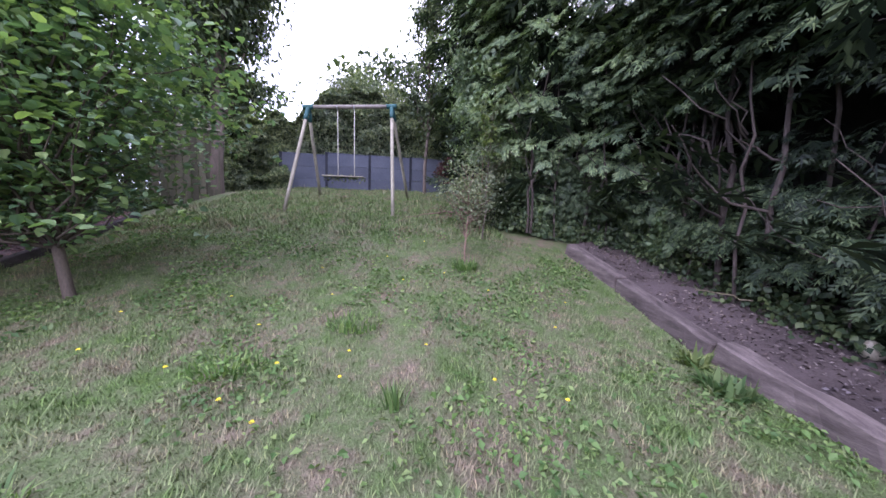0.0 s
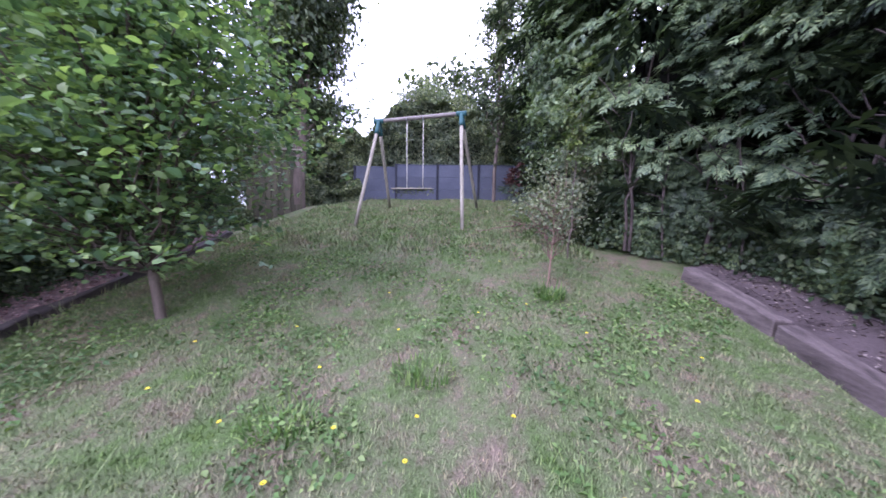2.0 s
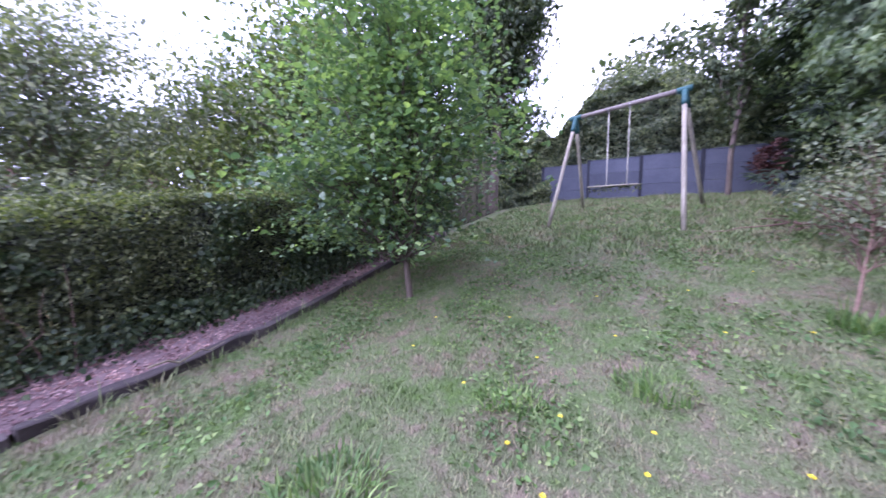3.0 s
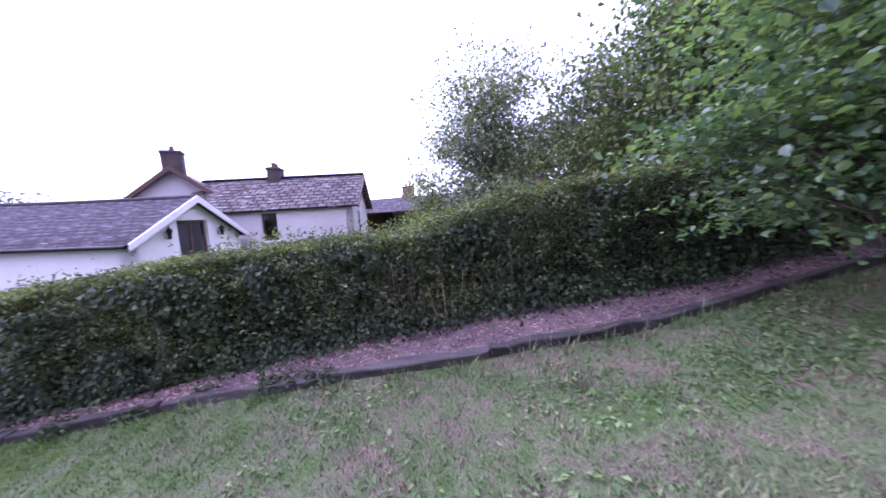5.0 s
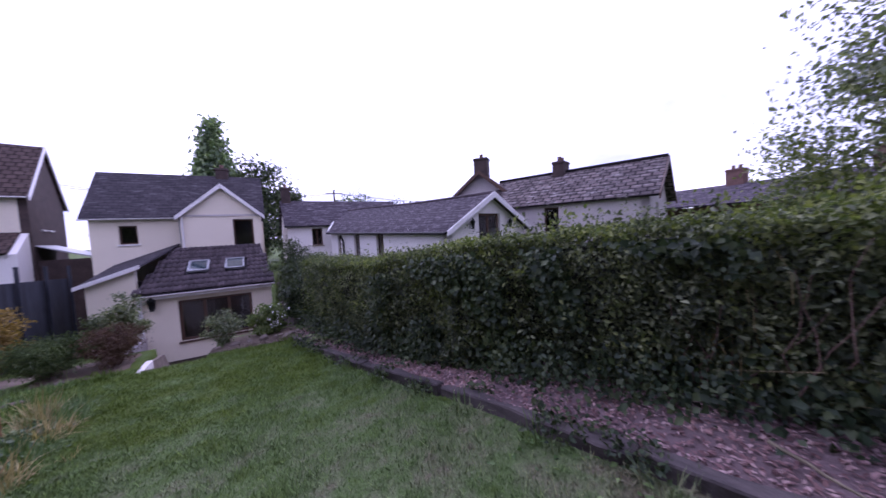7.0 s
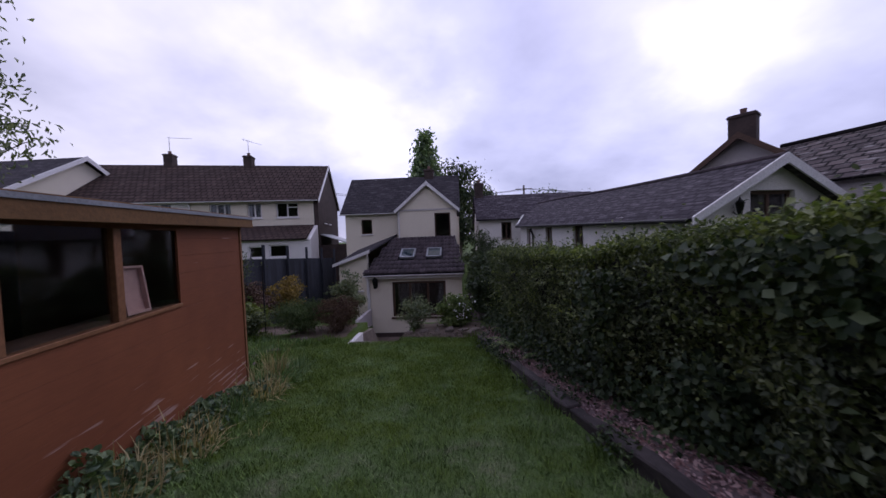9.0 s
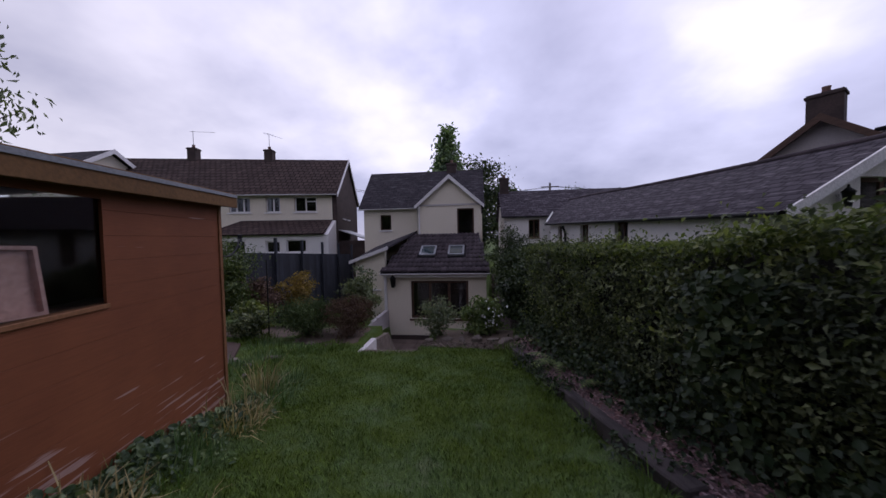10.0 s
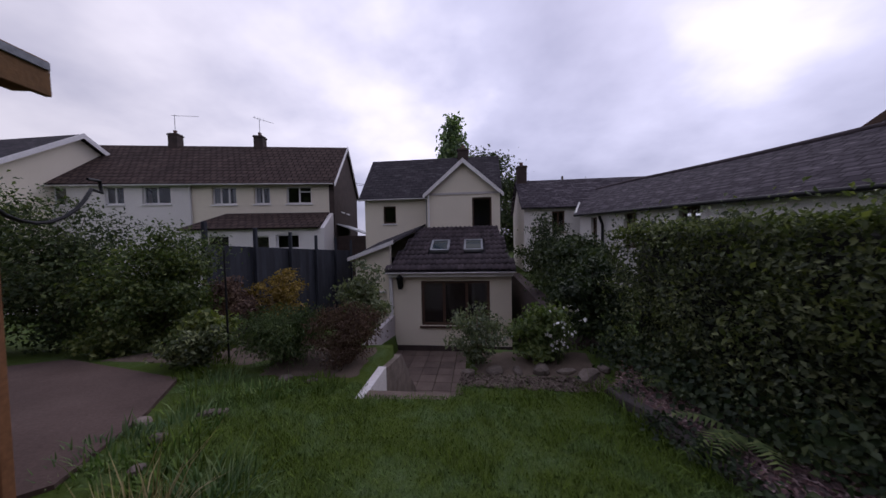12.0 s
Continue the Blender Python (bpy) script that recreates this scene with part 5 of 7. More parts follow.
# ---- houses ----
def slope(name, pts, material, parent, thick=0.07, label=""):
    """A roof slope from its four (or three) corners, eave first, with slate coordinates along the eave and up the slope, and real thickness."""
    p = [Vector(q) for q in pts]
    n = (p[1] - p[0]).cross(p[-1] - p[0]).normalized()
    if n.z < 0:
        n = -n
    u = (p[1] - p[0]).normalized()
    v = n.cross(u)
    if v.z < 0:
        v = -v
    bm = bmesh.new()
    uvl = bm.loops.layers.uv.new("UVMap")
    a = [bm.verts.new(q) for q in p]
    b = [bm.verts.new(q - n * thick) for q in p]
    fs = [bm.faces.new(a), bm.faces.new(b[::-1])]
    for i in range(len(p)):
        j = (i + 1) % len(p)
        fs.append(bm.faces.new((a[j], a[i], b[i], b[j])))
    for f in fs:
        for l in f.loops:
            w = l.vert.co - p[0]
            l[uvl].uv = (w.dot(u), w.dot(v))
    bmesh.ops.recalc_face_normals(bm, faces=bm.faces)
    return part(name, bm, material, parent, label)


def prism(name, outline, y0, y1, material, parent, label="", axis_y=True):
    """A wall with thickness from an outline in x and z, between two y."""
    bm = bmesh.new()
    a = [bm.verts.new((x, y0, z)) for x, z in outline]
    b = [bm.verts.new((x, y1, z)) for x, z in outline]
    bm.faces.new(a)
    bm.faces.new(b[::-1])
    for i in range(len(outline)):
        j = (i + 1) % len(outline)
        bm.faces.new((a[j], a[i], b[i], b[j]))
    bmesh.ops.recalc_face_normals(bm, faces=bm.faces)
    return part(name, bm, material, parent, label)


def prism_x(name, outline, x0, x1, material, parent, label=""):
    """A wall with thickness from an outline in y and z, between two x."""
    bm = bmesh.new()
    a = [bm.verts.new((x0, y, z)) for y, z in outline]
    b = [bm.verts.new((x1, y, z)) for y, z in outline]
    bm.faces.new(a)
    bm.faces.new(b[::-1])
    for i in range(len(outline)):
        j = (i + 1) % len(outline)
        bm.faces.new((a[j], a[i], b[i], b[j]))
    bmesh.ops.recalc_face_normals(bm, faces=bm.faces)
    return part(name, bm, material, parent, label)


def wall_x(name, x0, x1, y, z0, z1, holes, material, parent, thick=0.25, top=None, label=""):
    """A wall that faces +y, with real openings (xa, xb, za, zb), built of blocks round them."""
    bm = bmesh.new()
    xs = sorted({x0, x1, *[h[0] for h in holes], *[h[1] for h in holes]})
    for a, b in zip(xs[:-1], xs[1:]):
        cuts = sorted((h[2], h[3]) for h in holes if h[0] <= a + 1e-6 and h[1] >= b - 1e-6)
        z = z0
        for ca, cb in cuts:
            if ca > z:
                box(bm, a, b, y - thick, y, z, ca)
            z = cb
        if z1 > z:
            box(bm, a, b, y - thick, y, z, z1)
    bmesh.ops.remove_doubles(bm, verts=bm.verts, dist=1e-4)
    return part(name, bm, material, parent, label)


def window(parent, x0, x1, y, z0, z1, frame_mat, lights=1, fw=0.06, sill=True, transom=None, curtain=False, deep=0.25, sill_mat=None):
    """A window set in a wall that faces +y: frame, bars, panes and sill, with a near-black sheet behind it for the
    unlit room.
    """
    win = thing("window")
    win.parent = parent
    bm = bmesh.new()
    yf = y - 0.1
    box(bm, x0, x1, yf - 0.05, yf, z0, z0 + fw)
    box(bm, x0, x1, yf - 0.05, yf, z1 - fw, z1)
    for k in range(lights + 1):
        c = x0 + (x1 - x0) * k / lights
        a = min(max(c - fw / 2, x0), x1 - fw)
        box(bm, a, a + fw, yf - 0.05, yf - 0.002, z0 + fw, z1 - fw)
    if transom:
        box(bm, transom[0], transom[1], yf - 0.05, yf - 0.004, transom[2] - fw * 0.4, transom[2] + fw * 0.4)
    part("window_frame", bm, frame_mat, win)
    for k in range(lights):
        a, b = x0 + (x1 - x0) * k / lights, x0 + (x1 - x0) * (k + 1) / lights
        pane = part("pane", boxm(a + fw / 2, b - fw / 2, yf - 0.03, yf - 0.022, z0 + fw, z1 - fw), M["glass"], win)
        pane.visible_shadow = False
    if sill:
        part("window_sill", boxm(x0 - 0.06, x1 + 0.06, y - 0.09, y + 0.06, z0 - 0.07, z0 - 0.002, bevel=0.008), sill_mat or M["white_paint"], win)
    # added sheet, its dark colour stands for the room's shade
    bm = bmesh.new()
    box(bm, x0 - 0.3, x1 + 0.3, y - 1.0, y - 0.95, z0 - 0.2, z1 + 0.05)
    part("room_back", bm, M["unlit_inside"], win)
    if curtain:
        w = (x1 - x0) * 0.24
        for a in (x0, x1 - w):
            bm = bmesh.new()
            for k in range(6):
                box(bm, a + w * k / 6, a + w * (k + 0.9) / 6, y - 0.27 - 0.02 * (k % 2), y - 0.25, z0, z1)
            part("curtain", bm, M["curtain"], win)
    return win


def gutter(parent, x0, x1, y, z, m=None):
    V, F = [], []
    for k in range(2):
        x = (x0, x1)[k]
        for s in range(7):
            w = math.pi * s / 6
            V.append((x, y + 0.055 - 0.055 * math.cos(w), z - 0.055 * math.sin(w)))
        for s in range(7):
            w = math.pi * (6 - s) / 6
            V.append((x, y + 0.055 - 0.047 * math.cos(w), z - 0.047 * math.sin(w)))
    F = [(s, s + 14, (s + 1) % 14 + 14, (s + 1) % 14) for s in range(14)]
    return arrays("gutter", V, F, m or M["white_paint"], parent)


def downpipe(parent, x, y, z0, z1, m=None):
    V, F = tube([[(x, y + 0.05, z1, 0.035), (x, y, z1 - 0.22, 0.035), (x, y, z0, 0.035)]], 8)
    return arrays("downpipe", V, F, m or M["white_paint"], parent, smooth=True)


def chimney(parent, x, y, z0, z1, w, material, pots=1, d=None):
    d = d or w
    ch = thing("chimney")
    ch.parent = parent
    bm = boxm(x - w / 2, x + w / 2, y - d / 2, y + d / 2, z0, z1, bevel=0.01)
    box(bm, x - w / 2 - 0.035, x + w / 2 + 0.035, y - d / 2 - 0.035, y + d / 2 + 0.035, z1 - 0.12, z1 - 0.04, 0.01)
    part("chimney_shaft", bm, material, ch)
    for k in range(pots):
        px = x + (k - (pots - 1) / 2) * 0.3
        V, F = tube([[(px, y, z1 - 0.02, 0.1), (px, y, z1 + 0.14, 0.085), (px, y, z1 + 0.2, 0.1), (px, y, z1 + 0.21, 0.02)]], 10)
        arrays("pot", V, F, M["brick_red"], ch, smooth=True)
    return ch


# -- the rendered house at the foot of the garden
house = thing("cottage", (0, 0, 0), 0, "cream rendered house with a tiled single-storey extension and dark slate roof", "house")
EX0, EX1, EY = -2.25, 1.92, -16.6
wall_x("extension_wall", EX0, EX1, EY, -3.17, -0.42, [(-1.55, 0.74, -2.3, -0.79)], M["render_cream"], house)
part("side_wall", boxm(EX0, EX0 + 0.25, -19.3, EY - 0.25, -3.17, -0.42), M["render_cream"], house)
part("side_wall", boxm(EX1 - 0.25, EX1, -19.3, EY - 0.25, -3.17, -0.42), M["render_cream"], house)
part("plinth", boxm(EX0 - 0.02, EX1 + 0.02, EY, EY + 0.03, -3.17, -2.97), M["brick_dark"], house, "dark painted plinth")
window(house, -1.55, 0.74, EY, -2.3, -0.79, M["wood_brown"], 3, 0.09, True, None, False, sill_mat=M["wood_brown"])
# hipped lean-to roof with rows of tiles
E0, E1, ZE = (-2.38, 1.9), (-2.0, 1.2), (-0.4, 1.1)
YE = (EY + 0.28, -19.42)
slope("extension_roof", [(E0[0], YE[0], ZE[0] - 0.05), (E0[1], YE[0], ZE[0] - 0.05), (E1[1], YE[1], ZE[1] - 0.05), (E1[0], YE[1], ZE[1] - 0.05)], M["slate_dark"], house)
slope("hip_roof", [(E0[0], -19.42, ZE[0]), (E0[0], YE[0], ZE[0] - 0.05), (E1[0], YE[1], ZE[1] - 0.05)], M["slate_dark"], house)
gutter(house, E0[0], E0[1], YE[0] - 0.02, ZE[0] - 0.06)
part("fascia", boxm(E0[0] + 0.1, E0[1] - 0.1, YE[0] - 0.09, YE[0] - 0.05, ZE[0] - 0.22, ZE[0] - 0.09), M["white_paint"], house)
downpipe(house, 1.78, EY + 0.06, -3.1, ZE[0] - 0.12)
for xa, xb in ((0.51, -0.13), (-0.68, -1.36)):
    sk = thing("skylight")
    sk.parent = house
    r = math.atan2(ZE[1] - ZE[0], YE[0] - YE[1])
    cx, cy = (xa + xb) / 2, -17.75
    cz = ZE[0] + (YE[0] - cy) / (YE[0] - YE[1]) * (ZE[1] - ZE[0])
    bm = bmesh.new()
    w, h = 0.34, 0.42
    for a in ((-w, w, -h, -h + 0.07), (-w, w, h - 0.07, h), (-w, -w + 0.07, -h, h), (w - 0.07, w, -h, h)):
        box(bm, *a, 0.0, 0.1)
    fr = part("skylight_frame", bm, M["galv"], sk)
    gl = part("pane", boxm(-w + 0.07, w - 0.07, -h + 0.07, h - 0.07, 0.06, 0.075), M["skylight_glass"], sk)
    for o in (fr, gl):
        o.matrix_local = pose(cx, cy, cz + 0.02, -math.degrees(r), 0, 0)
# side part with a raking verge
prism("lean_to_wall", [(1.95, -3.1), (3.22, -3.1), (3.22, 0.02), (1.95, 0.5)], -17.4, -17.15, M["render_cream"], house)
prism_x("lean_to_side", [(-20.4, -3.1), (-17.4, -3.1), (-17.4, 0.02), (-20.4, 0.42)], 2.97, 3.22, M["render_cream"], house)
slope("lean_to_roof", [(3.42, -16.95, -0.02), (3.42, -20.49, 0.5), (1.2, -20.49, 1.3), (1.2, -19.42, 1.14), (1.75, -16.95, 0.58)], M["slate_dark"], house)
downpipe(house, 1.72, EY + 0.08, -3.05, -0.3, M["white_paint"])
prism("bargeboard", [(3.42, -0.12), (3.42, 0.01), (1.75, 0.61), (1.75, 0.46)], -16.95, -16.9, M["white_paint"], house)
window(house, 2.19, 2.66, -17.14, -1.21, -0.12, M["wood_brown"], 1, 0.06)
# two-storey gable
GX0, GX1, GY_ = -2.12, 0.92, -19.4
wall_x("gable_lower_wall", GX0, GX1, GY_, -3.17, 2.5, [(-1.78, -0.97, 0.95, 2.3)], M["render_cream"], house)
prism("gable_wall", [(GX0, 2.5), (GX1, 2.5), (-0.62, 3.78)], GY_ - 0.25, GY_, M["render_cream"], house)
part("band", boxm(GX0, GX1, GY_, GY_ + 0.04, 2.44, 2.52), M["render_old"], house, "grey drip band below the gable")
window(house, -1.78, -0.97, GY_, 0.95, 2.3, M["wood_brown"], 1, 0.07, False)
part("gable_side", boxm(GX0, GX0 + 0.25, -25.5, GY_ - 0.25, -3.17, 2.5), M["render_cream"], house)
for s, x in ((-1, GX0), (1, GX1)):
    xo = x + s * 0.14
    zo = 2.5 - 0.14 * 1.28 / (abs(x + 0.62))
    slope("gable_roof", [(xo, GY_ + 0.2, zo + 0.06), (xo, -24.0, zo + 0.06), (-0.62, -24.0, 3.89), (-0.62, GY_ + 0.2, 3.89)], M["slate"], house)
    prism("bargeboard", [(xo, zo - 0.1), (xo, zo + 0.07), (-0.62, 3.9), (-0.62, 3.7)], GY_ + 0.2, GY_ + 0.24, M["white_paint"], house)
# left wing
chimney(house, -0.5, -22.7, 4.4, 5.2, 0.55, M["brick_dark"], 1)
wall_x("wing_wall", GX1, 4.05, -20.5, -3.1, 2.45, [(2.57, 3.17, 1.36, 2.16)], M["render_cream"], house)
window(house, 2.57, 3.17, -20.5, 1.36, 2.16, M["wood_brown"], 1, 0.06)
prism_x("wing_end", [(-20.76, -3.1), (-24.99, -3.1), (-24.99, 2.45), (-22.7, 4.6), (-20.76, 2.6)], 3.8, 4.050, M["render_cream"], house)
slope("wing_roof", [(4.25, -20.25, 2.5), (-2.3, -20.25, 2.5), (-2.3, -22.6, 4.78), (4.3, -22.6, 4.78)], M["slate_dark"], house)
slope("wing_roof", [(-2.3, -25.2, 2.5), (4.25, -25.2, 2.5), (4.3, -22.6, 4.78), (-2.3, -22.6, 4.78)], M["slate_dark"], house)
part("back_wall", boxm(-2.25, 4.05, -25.2, -25.0, -3.1, 2.45), M["render_cream"], house)
gutter(house, GX1, 4.25, -20.25, 2.46)
downpipe(house, 0.84, GY_ + 0.1, 1.1, 2.45)
downpipe(house, 1.1, -20.4, 0.9, 2.45, M["galv"])


def wall_lantern(x, y, z, turn=0.0, label="black iron wall lantern on the render", size=1.0):
    lan = thing("wall_lantern", (x, y, z), turn, label, "lantern")
    lan.scale = (size, size, size)
    bm = boxm(-0.05, 0.05, -0.02, 0.0, -0.12, 0.12, bevel=0.008)
    part("back_plate", bm, M["black_metal"], lan)
    V, F = tube([[(0, 0, -0.05, 0.012), (0, 0.08, -0.12, 0.012), (0, 0.14, -0.1, 0.012)]], 6)
    arrays("arm", V, F, M["black_metal"], lan)
    V, F = tube([[(0, 0.14, -0.12, 0.045), (0, 0.14, 0.12, 0.085), (0, 0.14, 0.13, 0.1), (0, 0.14, 0.22, 0.02), (0, 0.14, 0.26, 0.015)]], 6)
    arrays("cage", V, F, M["black_metal"], lan)
    return lan


wall_lantern(1.41, EY, -0.85, size=1.45)

# -- long bungalow in the next garden
bung = thing("bungalow", (-7.12, -10.48, 0), 11.0, "long low white rendered bungalow with a grey slate roof", "house")
# local frame: x along -(hedge normal), y toward the gable end that faces the garden; the front wall runs down -y at x = 0
BL, BW, BZ = 9.3, 4.3, -1.15
cut = [(-8.5, -8.1), (-6.6, -6.02), (-4.5, -3.88)]
y = -BL
for a, b in cut:
    part("front_wall", boxm(-0.25, 0, y, a, BZ, 1.3), M["render_white"], bung)
    part("front_wall", boxm(-0.25, 0, a, b, BZ, 0.2), M["render_white"], bung)
    y = b
part("front_wall", boxm(-0.25, 0, y, 0, BZ, 1.3), M["render_white"], bung)
part("wall_head", boxm(-0.25, -0.002, -BL, -2.0, 1.3, 1.42), M["render_white"], bung)
for a, b in cut:
    w = window(bung, a, b, 0, 0.2, 1.3, M["wood_brown"], 2, 0.06)
    w.matrix_local = pose(0, 0, 0, 0, 0, -90) @ Matrix.Translation((0, 0, 0)) @ Matrix(((1, 0, 0, -(a + b)), (0, 1, 0, 0), (0, 0, 1, 0), (0, 0, 0, 1)))
wall_x("gable_wall", -BW, 0, 0, BZ, 1.3, [(-2.75, -1.55, -0.3, 1.3)], M["render_white"], bung)
prism("gable_top", [(-BW, 1.3), (-2.75, 1.3), (-2.75, 1.84), (-1.55, 1.84), (-1.55, 1.3), (0, 1.3), (-BW / 2, 2.5)], -0.25, 0, M["render_white"], bung)
window(bung, -2.75, -1.55, 0, -0.3, 1.84, M["wood_brown"], 2, 0.08, False)
part("back_wall", boxm(-BW, -BW + 0.25, -BL, -0.25, BZ, 1.3), M["render_white"], bung)
prism("far_gable", [(-BW + 0.25, BZ), (-0.25, BZ), (-0.25, 1.42), (-BW / 2, 2.6), (-BW + 0.25, 1.42)], -BL, -BL + 0.25, M["render_white"], bung)
for s in (0, 1):
    xo = 0.2 if s == 0 else -BW - 0.2
    n = 8
    for k in range(n):
        ya, yb = 0.25 - (BL + 0.25) * k / n, 0.25 - (BL + 0.25) * (k + 1) / n
        sag = lambda q: 2.57 - 0.025 * q - 0.06 * math.sin(math.pi * min(1, max(0, (-q) / BL))) + 0.02 * (-q) / BL
        slope("roof_slope", [(xo, ya, 1.25 - 0.026 * ya), (xo, yb, 1.25 - 0.026 * yb), (-BW / 2, yb, sag(yb)), (-BW / 2, ya, sag(ya))], M["slate"], bung)
        if s == 0:
            V, F = tube([[(-BW / 2, ya, sag(ya) + 0.0, 0.07), (-BW / 2, yb, sag(yb), 0.07)]], 8)
            arrays("ridge_tile", V, F, M["tile"], bung, smooth=True)
    prism("bargeboard", [(xo, 1.1), (xo, 1.28), (-BW / 2, 2.61), (-BW / 2, 2.39)], 0.25, 0.29, M["white_paint"], bung)
# the roof runs on into the valley of the end wing
slope("roof_slope", [(-BW / 2, -BL, sag(-BL)), (-BW / 2, -BL - 3.6, sag(-BL - 2.0)), (0.2, -BL, 1.25 + 0.026 * BL)], M["slate"], bung)
V, F = tube([[(-BW / 2, -BL, sag(-BL), 0.07), (-BW / 2, -BL - 3.6, sag(-BL - 2.0), 0.07)]], 8)
arrays("ridge_tile", V, F, M["tile"], bung, smooth=True)
V, F = tube([[(0.2, -BL, 1.27 + 0.026 * BL, 0.05), (-BW / 2, -BL - 3.6, sag(-BL - 2.0) + 0.03, 0.05)]], 6)
arrays("valley_flashing", V, F, M["galv"], bung, "pale lead valley flashing", smooth=True)
V, F = tube([[(0.24, 0.2, 1.2, 0.05), (0.24, -BL, 1.2 + 0.026 * BL, 0.05)]], 8)
arrays("gutter", V, F, M["black_metal"], bung, smooth=True)
V, F = tube([[(0.22, -7.6, 1.3, 0.05), (0.1, -7.6, 1.0, 0.05), (0.1, -7.6, -0.9, 0.05)]], 8)
arrays("downpipe", V, F, M["black_metal"], bung, smooth=True)
for x, lx in ((-3.2, 0), (-1.1, 0)):
    p = bung.matrix_world @ Vector((x, 0.0, 1.42))
    wall_lantern(p.x, p.y, p.z, 11.0, "black iron wall lantern beside the glazed gable door")
# corner block across its far end
blk = thing("bungalow_wing", (0, 0, 0), 0, "white rendered end wing of the bungalow under slates", "house")
wall_x("front_wall", -6.2, -3.35, -21.2, -1.0, 1.95, [(-5.18, -4.61, 0.82, 1.77)], M["render_white"], blk)
window(blk, -5.18, -4.61, -21.2, 0.82, 1.77, M["wood_brown"], 2, 0.06, True, None, False, sill_mat=M["fence_wood"])
prism_x("end_wall", [(-21.46, -1.0), (-25.6, -1.0), (-25.6, 1.95), (-23.4, 3.45), (-21.46, 2.1)], -3.6, -3.350, M["render_white"], blk)
slope("roof_slope", [(-3.2, -21.0, 1.95), (-10.5, -21.0, 1.95), (-10.5, -23.4, 3.58), (-3.2, -23.4, 3.58)], M["slate"], blk)
slope("roof_slope", [(-10.5, -25.8, 1.95), (-3.2, -25.8, 1.95), (-3.2, -23.4, 3.58), (-10.5, -23.4, 3.58)], M["slate"], blk)
gutter(blk, -6.2, -3.2, -21.0, 1.92, M["black_metal"])
part("back_wall", boxm(-10.3, -3.6, -25.6, -25.4, -1.0, 1.95), M["render_white"], blk)
chimney(blk, -3.55, -23.4, 3.3, 4.35, 0.5, M["brick_dark"], 1)

# -- gabled stone-slated house behind the bungalow
old = thing("slated_house", (-13.05, -7.35, 0), 17.5, "weathered pale rendered house with lichened stone slates", "house")
# local y runs along the ridge toward the garden's top end, x toward the garden
OL, OW, OE, OR = 5.4, 4.4, 2.25, 3.62
wl = [(-3.55, -2.95, 1.0, 2.0)]
bm = bmesh.new()
box(bm, -0.25, 0, -OL, -3.6, -1.2, OE)
box(bm, -0.25, 0, -3.6, -3.0, -1.2, 0.9)
box(bm, -0.25, 0, -3.6, -3.0, 2.0, OE)
box(bm, -0.25, 0, -3.0, 0, -1.2, OE)
part("front_wall", bm, M["render_old"], old)
w = window(old, -0.3, 0.3, 0, 0.9, 2.0, M["wood_brown"], 1, 0.06)
w.matrix_local = pose(0, -3.3, 0, 0, 0, -90)
wall_x("end_wall", -OW, 0, 0, -1.2, OE, [(-2.0, -1.4, 0.9, 1.95)], M["render_old"], old)
prism("end_gable", [(-OW, OE), (0, OE), (-OW / 2, OR - 0.05)], -0.25, 0, M["render_old"], old)
window(old, -2.0, -1.4, 0, 0.9, 1.95, M["wood_brown"], 1, 0.06)
for s, xo in ((0, 0.25), (1, -OW - 0.25)):
    slope("roof_slope", [(xo, 0.3, OE - 0.12), (xo, -OL - 1.5, OE - 0.12), (-OW / 2, -OL - 1.5, OR + 0.05), (-OW / 2, 0.3, OR + 0.05)], M["slate_old"], old)
    prism("bargeboard", [(xo, OE - 0.28), (xo, OE - 0.1), (-OW / 2, OR + 0.07), (-OW / 2, OR - 0.12)], 0.3, 0.34, M["wood_brown"], old)
part("back_wall", boxm(-OW, -OW + 0.25, -OL - 1.5, -0.25, -1.2, OE), M["render_old"], old)
chimney(old, -OW / 2, -3.7, 3.2, 4.15, 0.7, M["brick_dark"], 2, 0.5)
V, F = tube([[(-OW / 2, 0.3, OR + 0.05, 0.09), (-OW / 2, -OL - 1.5, OR + 0.05, 0.09)]], 8)
arrays("ridge_tile", V, F, M["slate_old"], old, smooth=True)
# its cross wing with the tall stack
wing = thing("slated_house_wing", (-11.9, -14.75, 0), -52.0, "gabled wing of the slated house with a brick chimney", "house")
CW, CE, CR = 4.3, 2.35, 4.14
wall_x("gable_wall", -CW / 2, CW / 2, 0, -1.2, CE, [], M["render_old"], wing)
prism("gable_top", [(-CW / 2, CE), (CW / 2, CE), (0, CR)], -0.25, 0, M["render_old"], wing)
for s in (-1, 1):
    xo = s * (CW / 2 + 0.3)
    slope("roof_slope", [(xo, 0.35, CE - 0.18), (xo, -4.0, CE - 0.18), (0, -4.0, CR + 0.06), (0, 0.35, CR + 0.06)], M["slate_old"], wing)
    prism("bargeboard", [(xo, CE - 0.36), (xo, CE - 0.16), (0, CR + 0.08), (0, CR - 0.14)], 0.35, 0.4, M["wood_brown"], wing)
    part("side_wall", boxm(min(s * CW / 2, s * (CW / 2 - 0.25)), max(s * CW / 2, s * (CW / 2 - 0.25)), -4.0, -0.25, -1.2, CE), M["render_old"], wing)
chimney(wing, 0.0, -0.35, 3.6, 4.92, 0.72, M["brick_dark"], 1, 0.5)

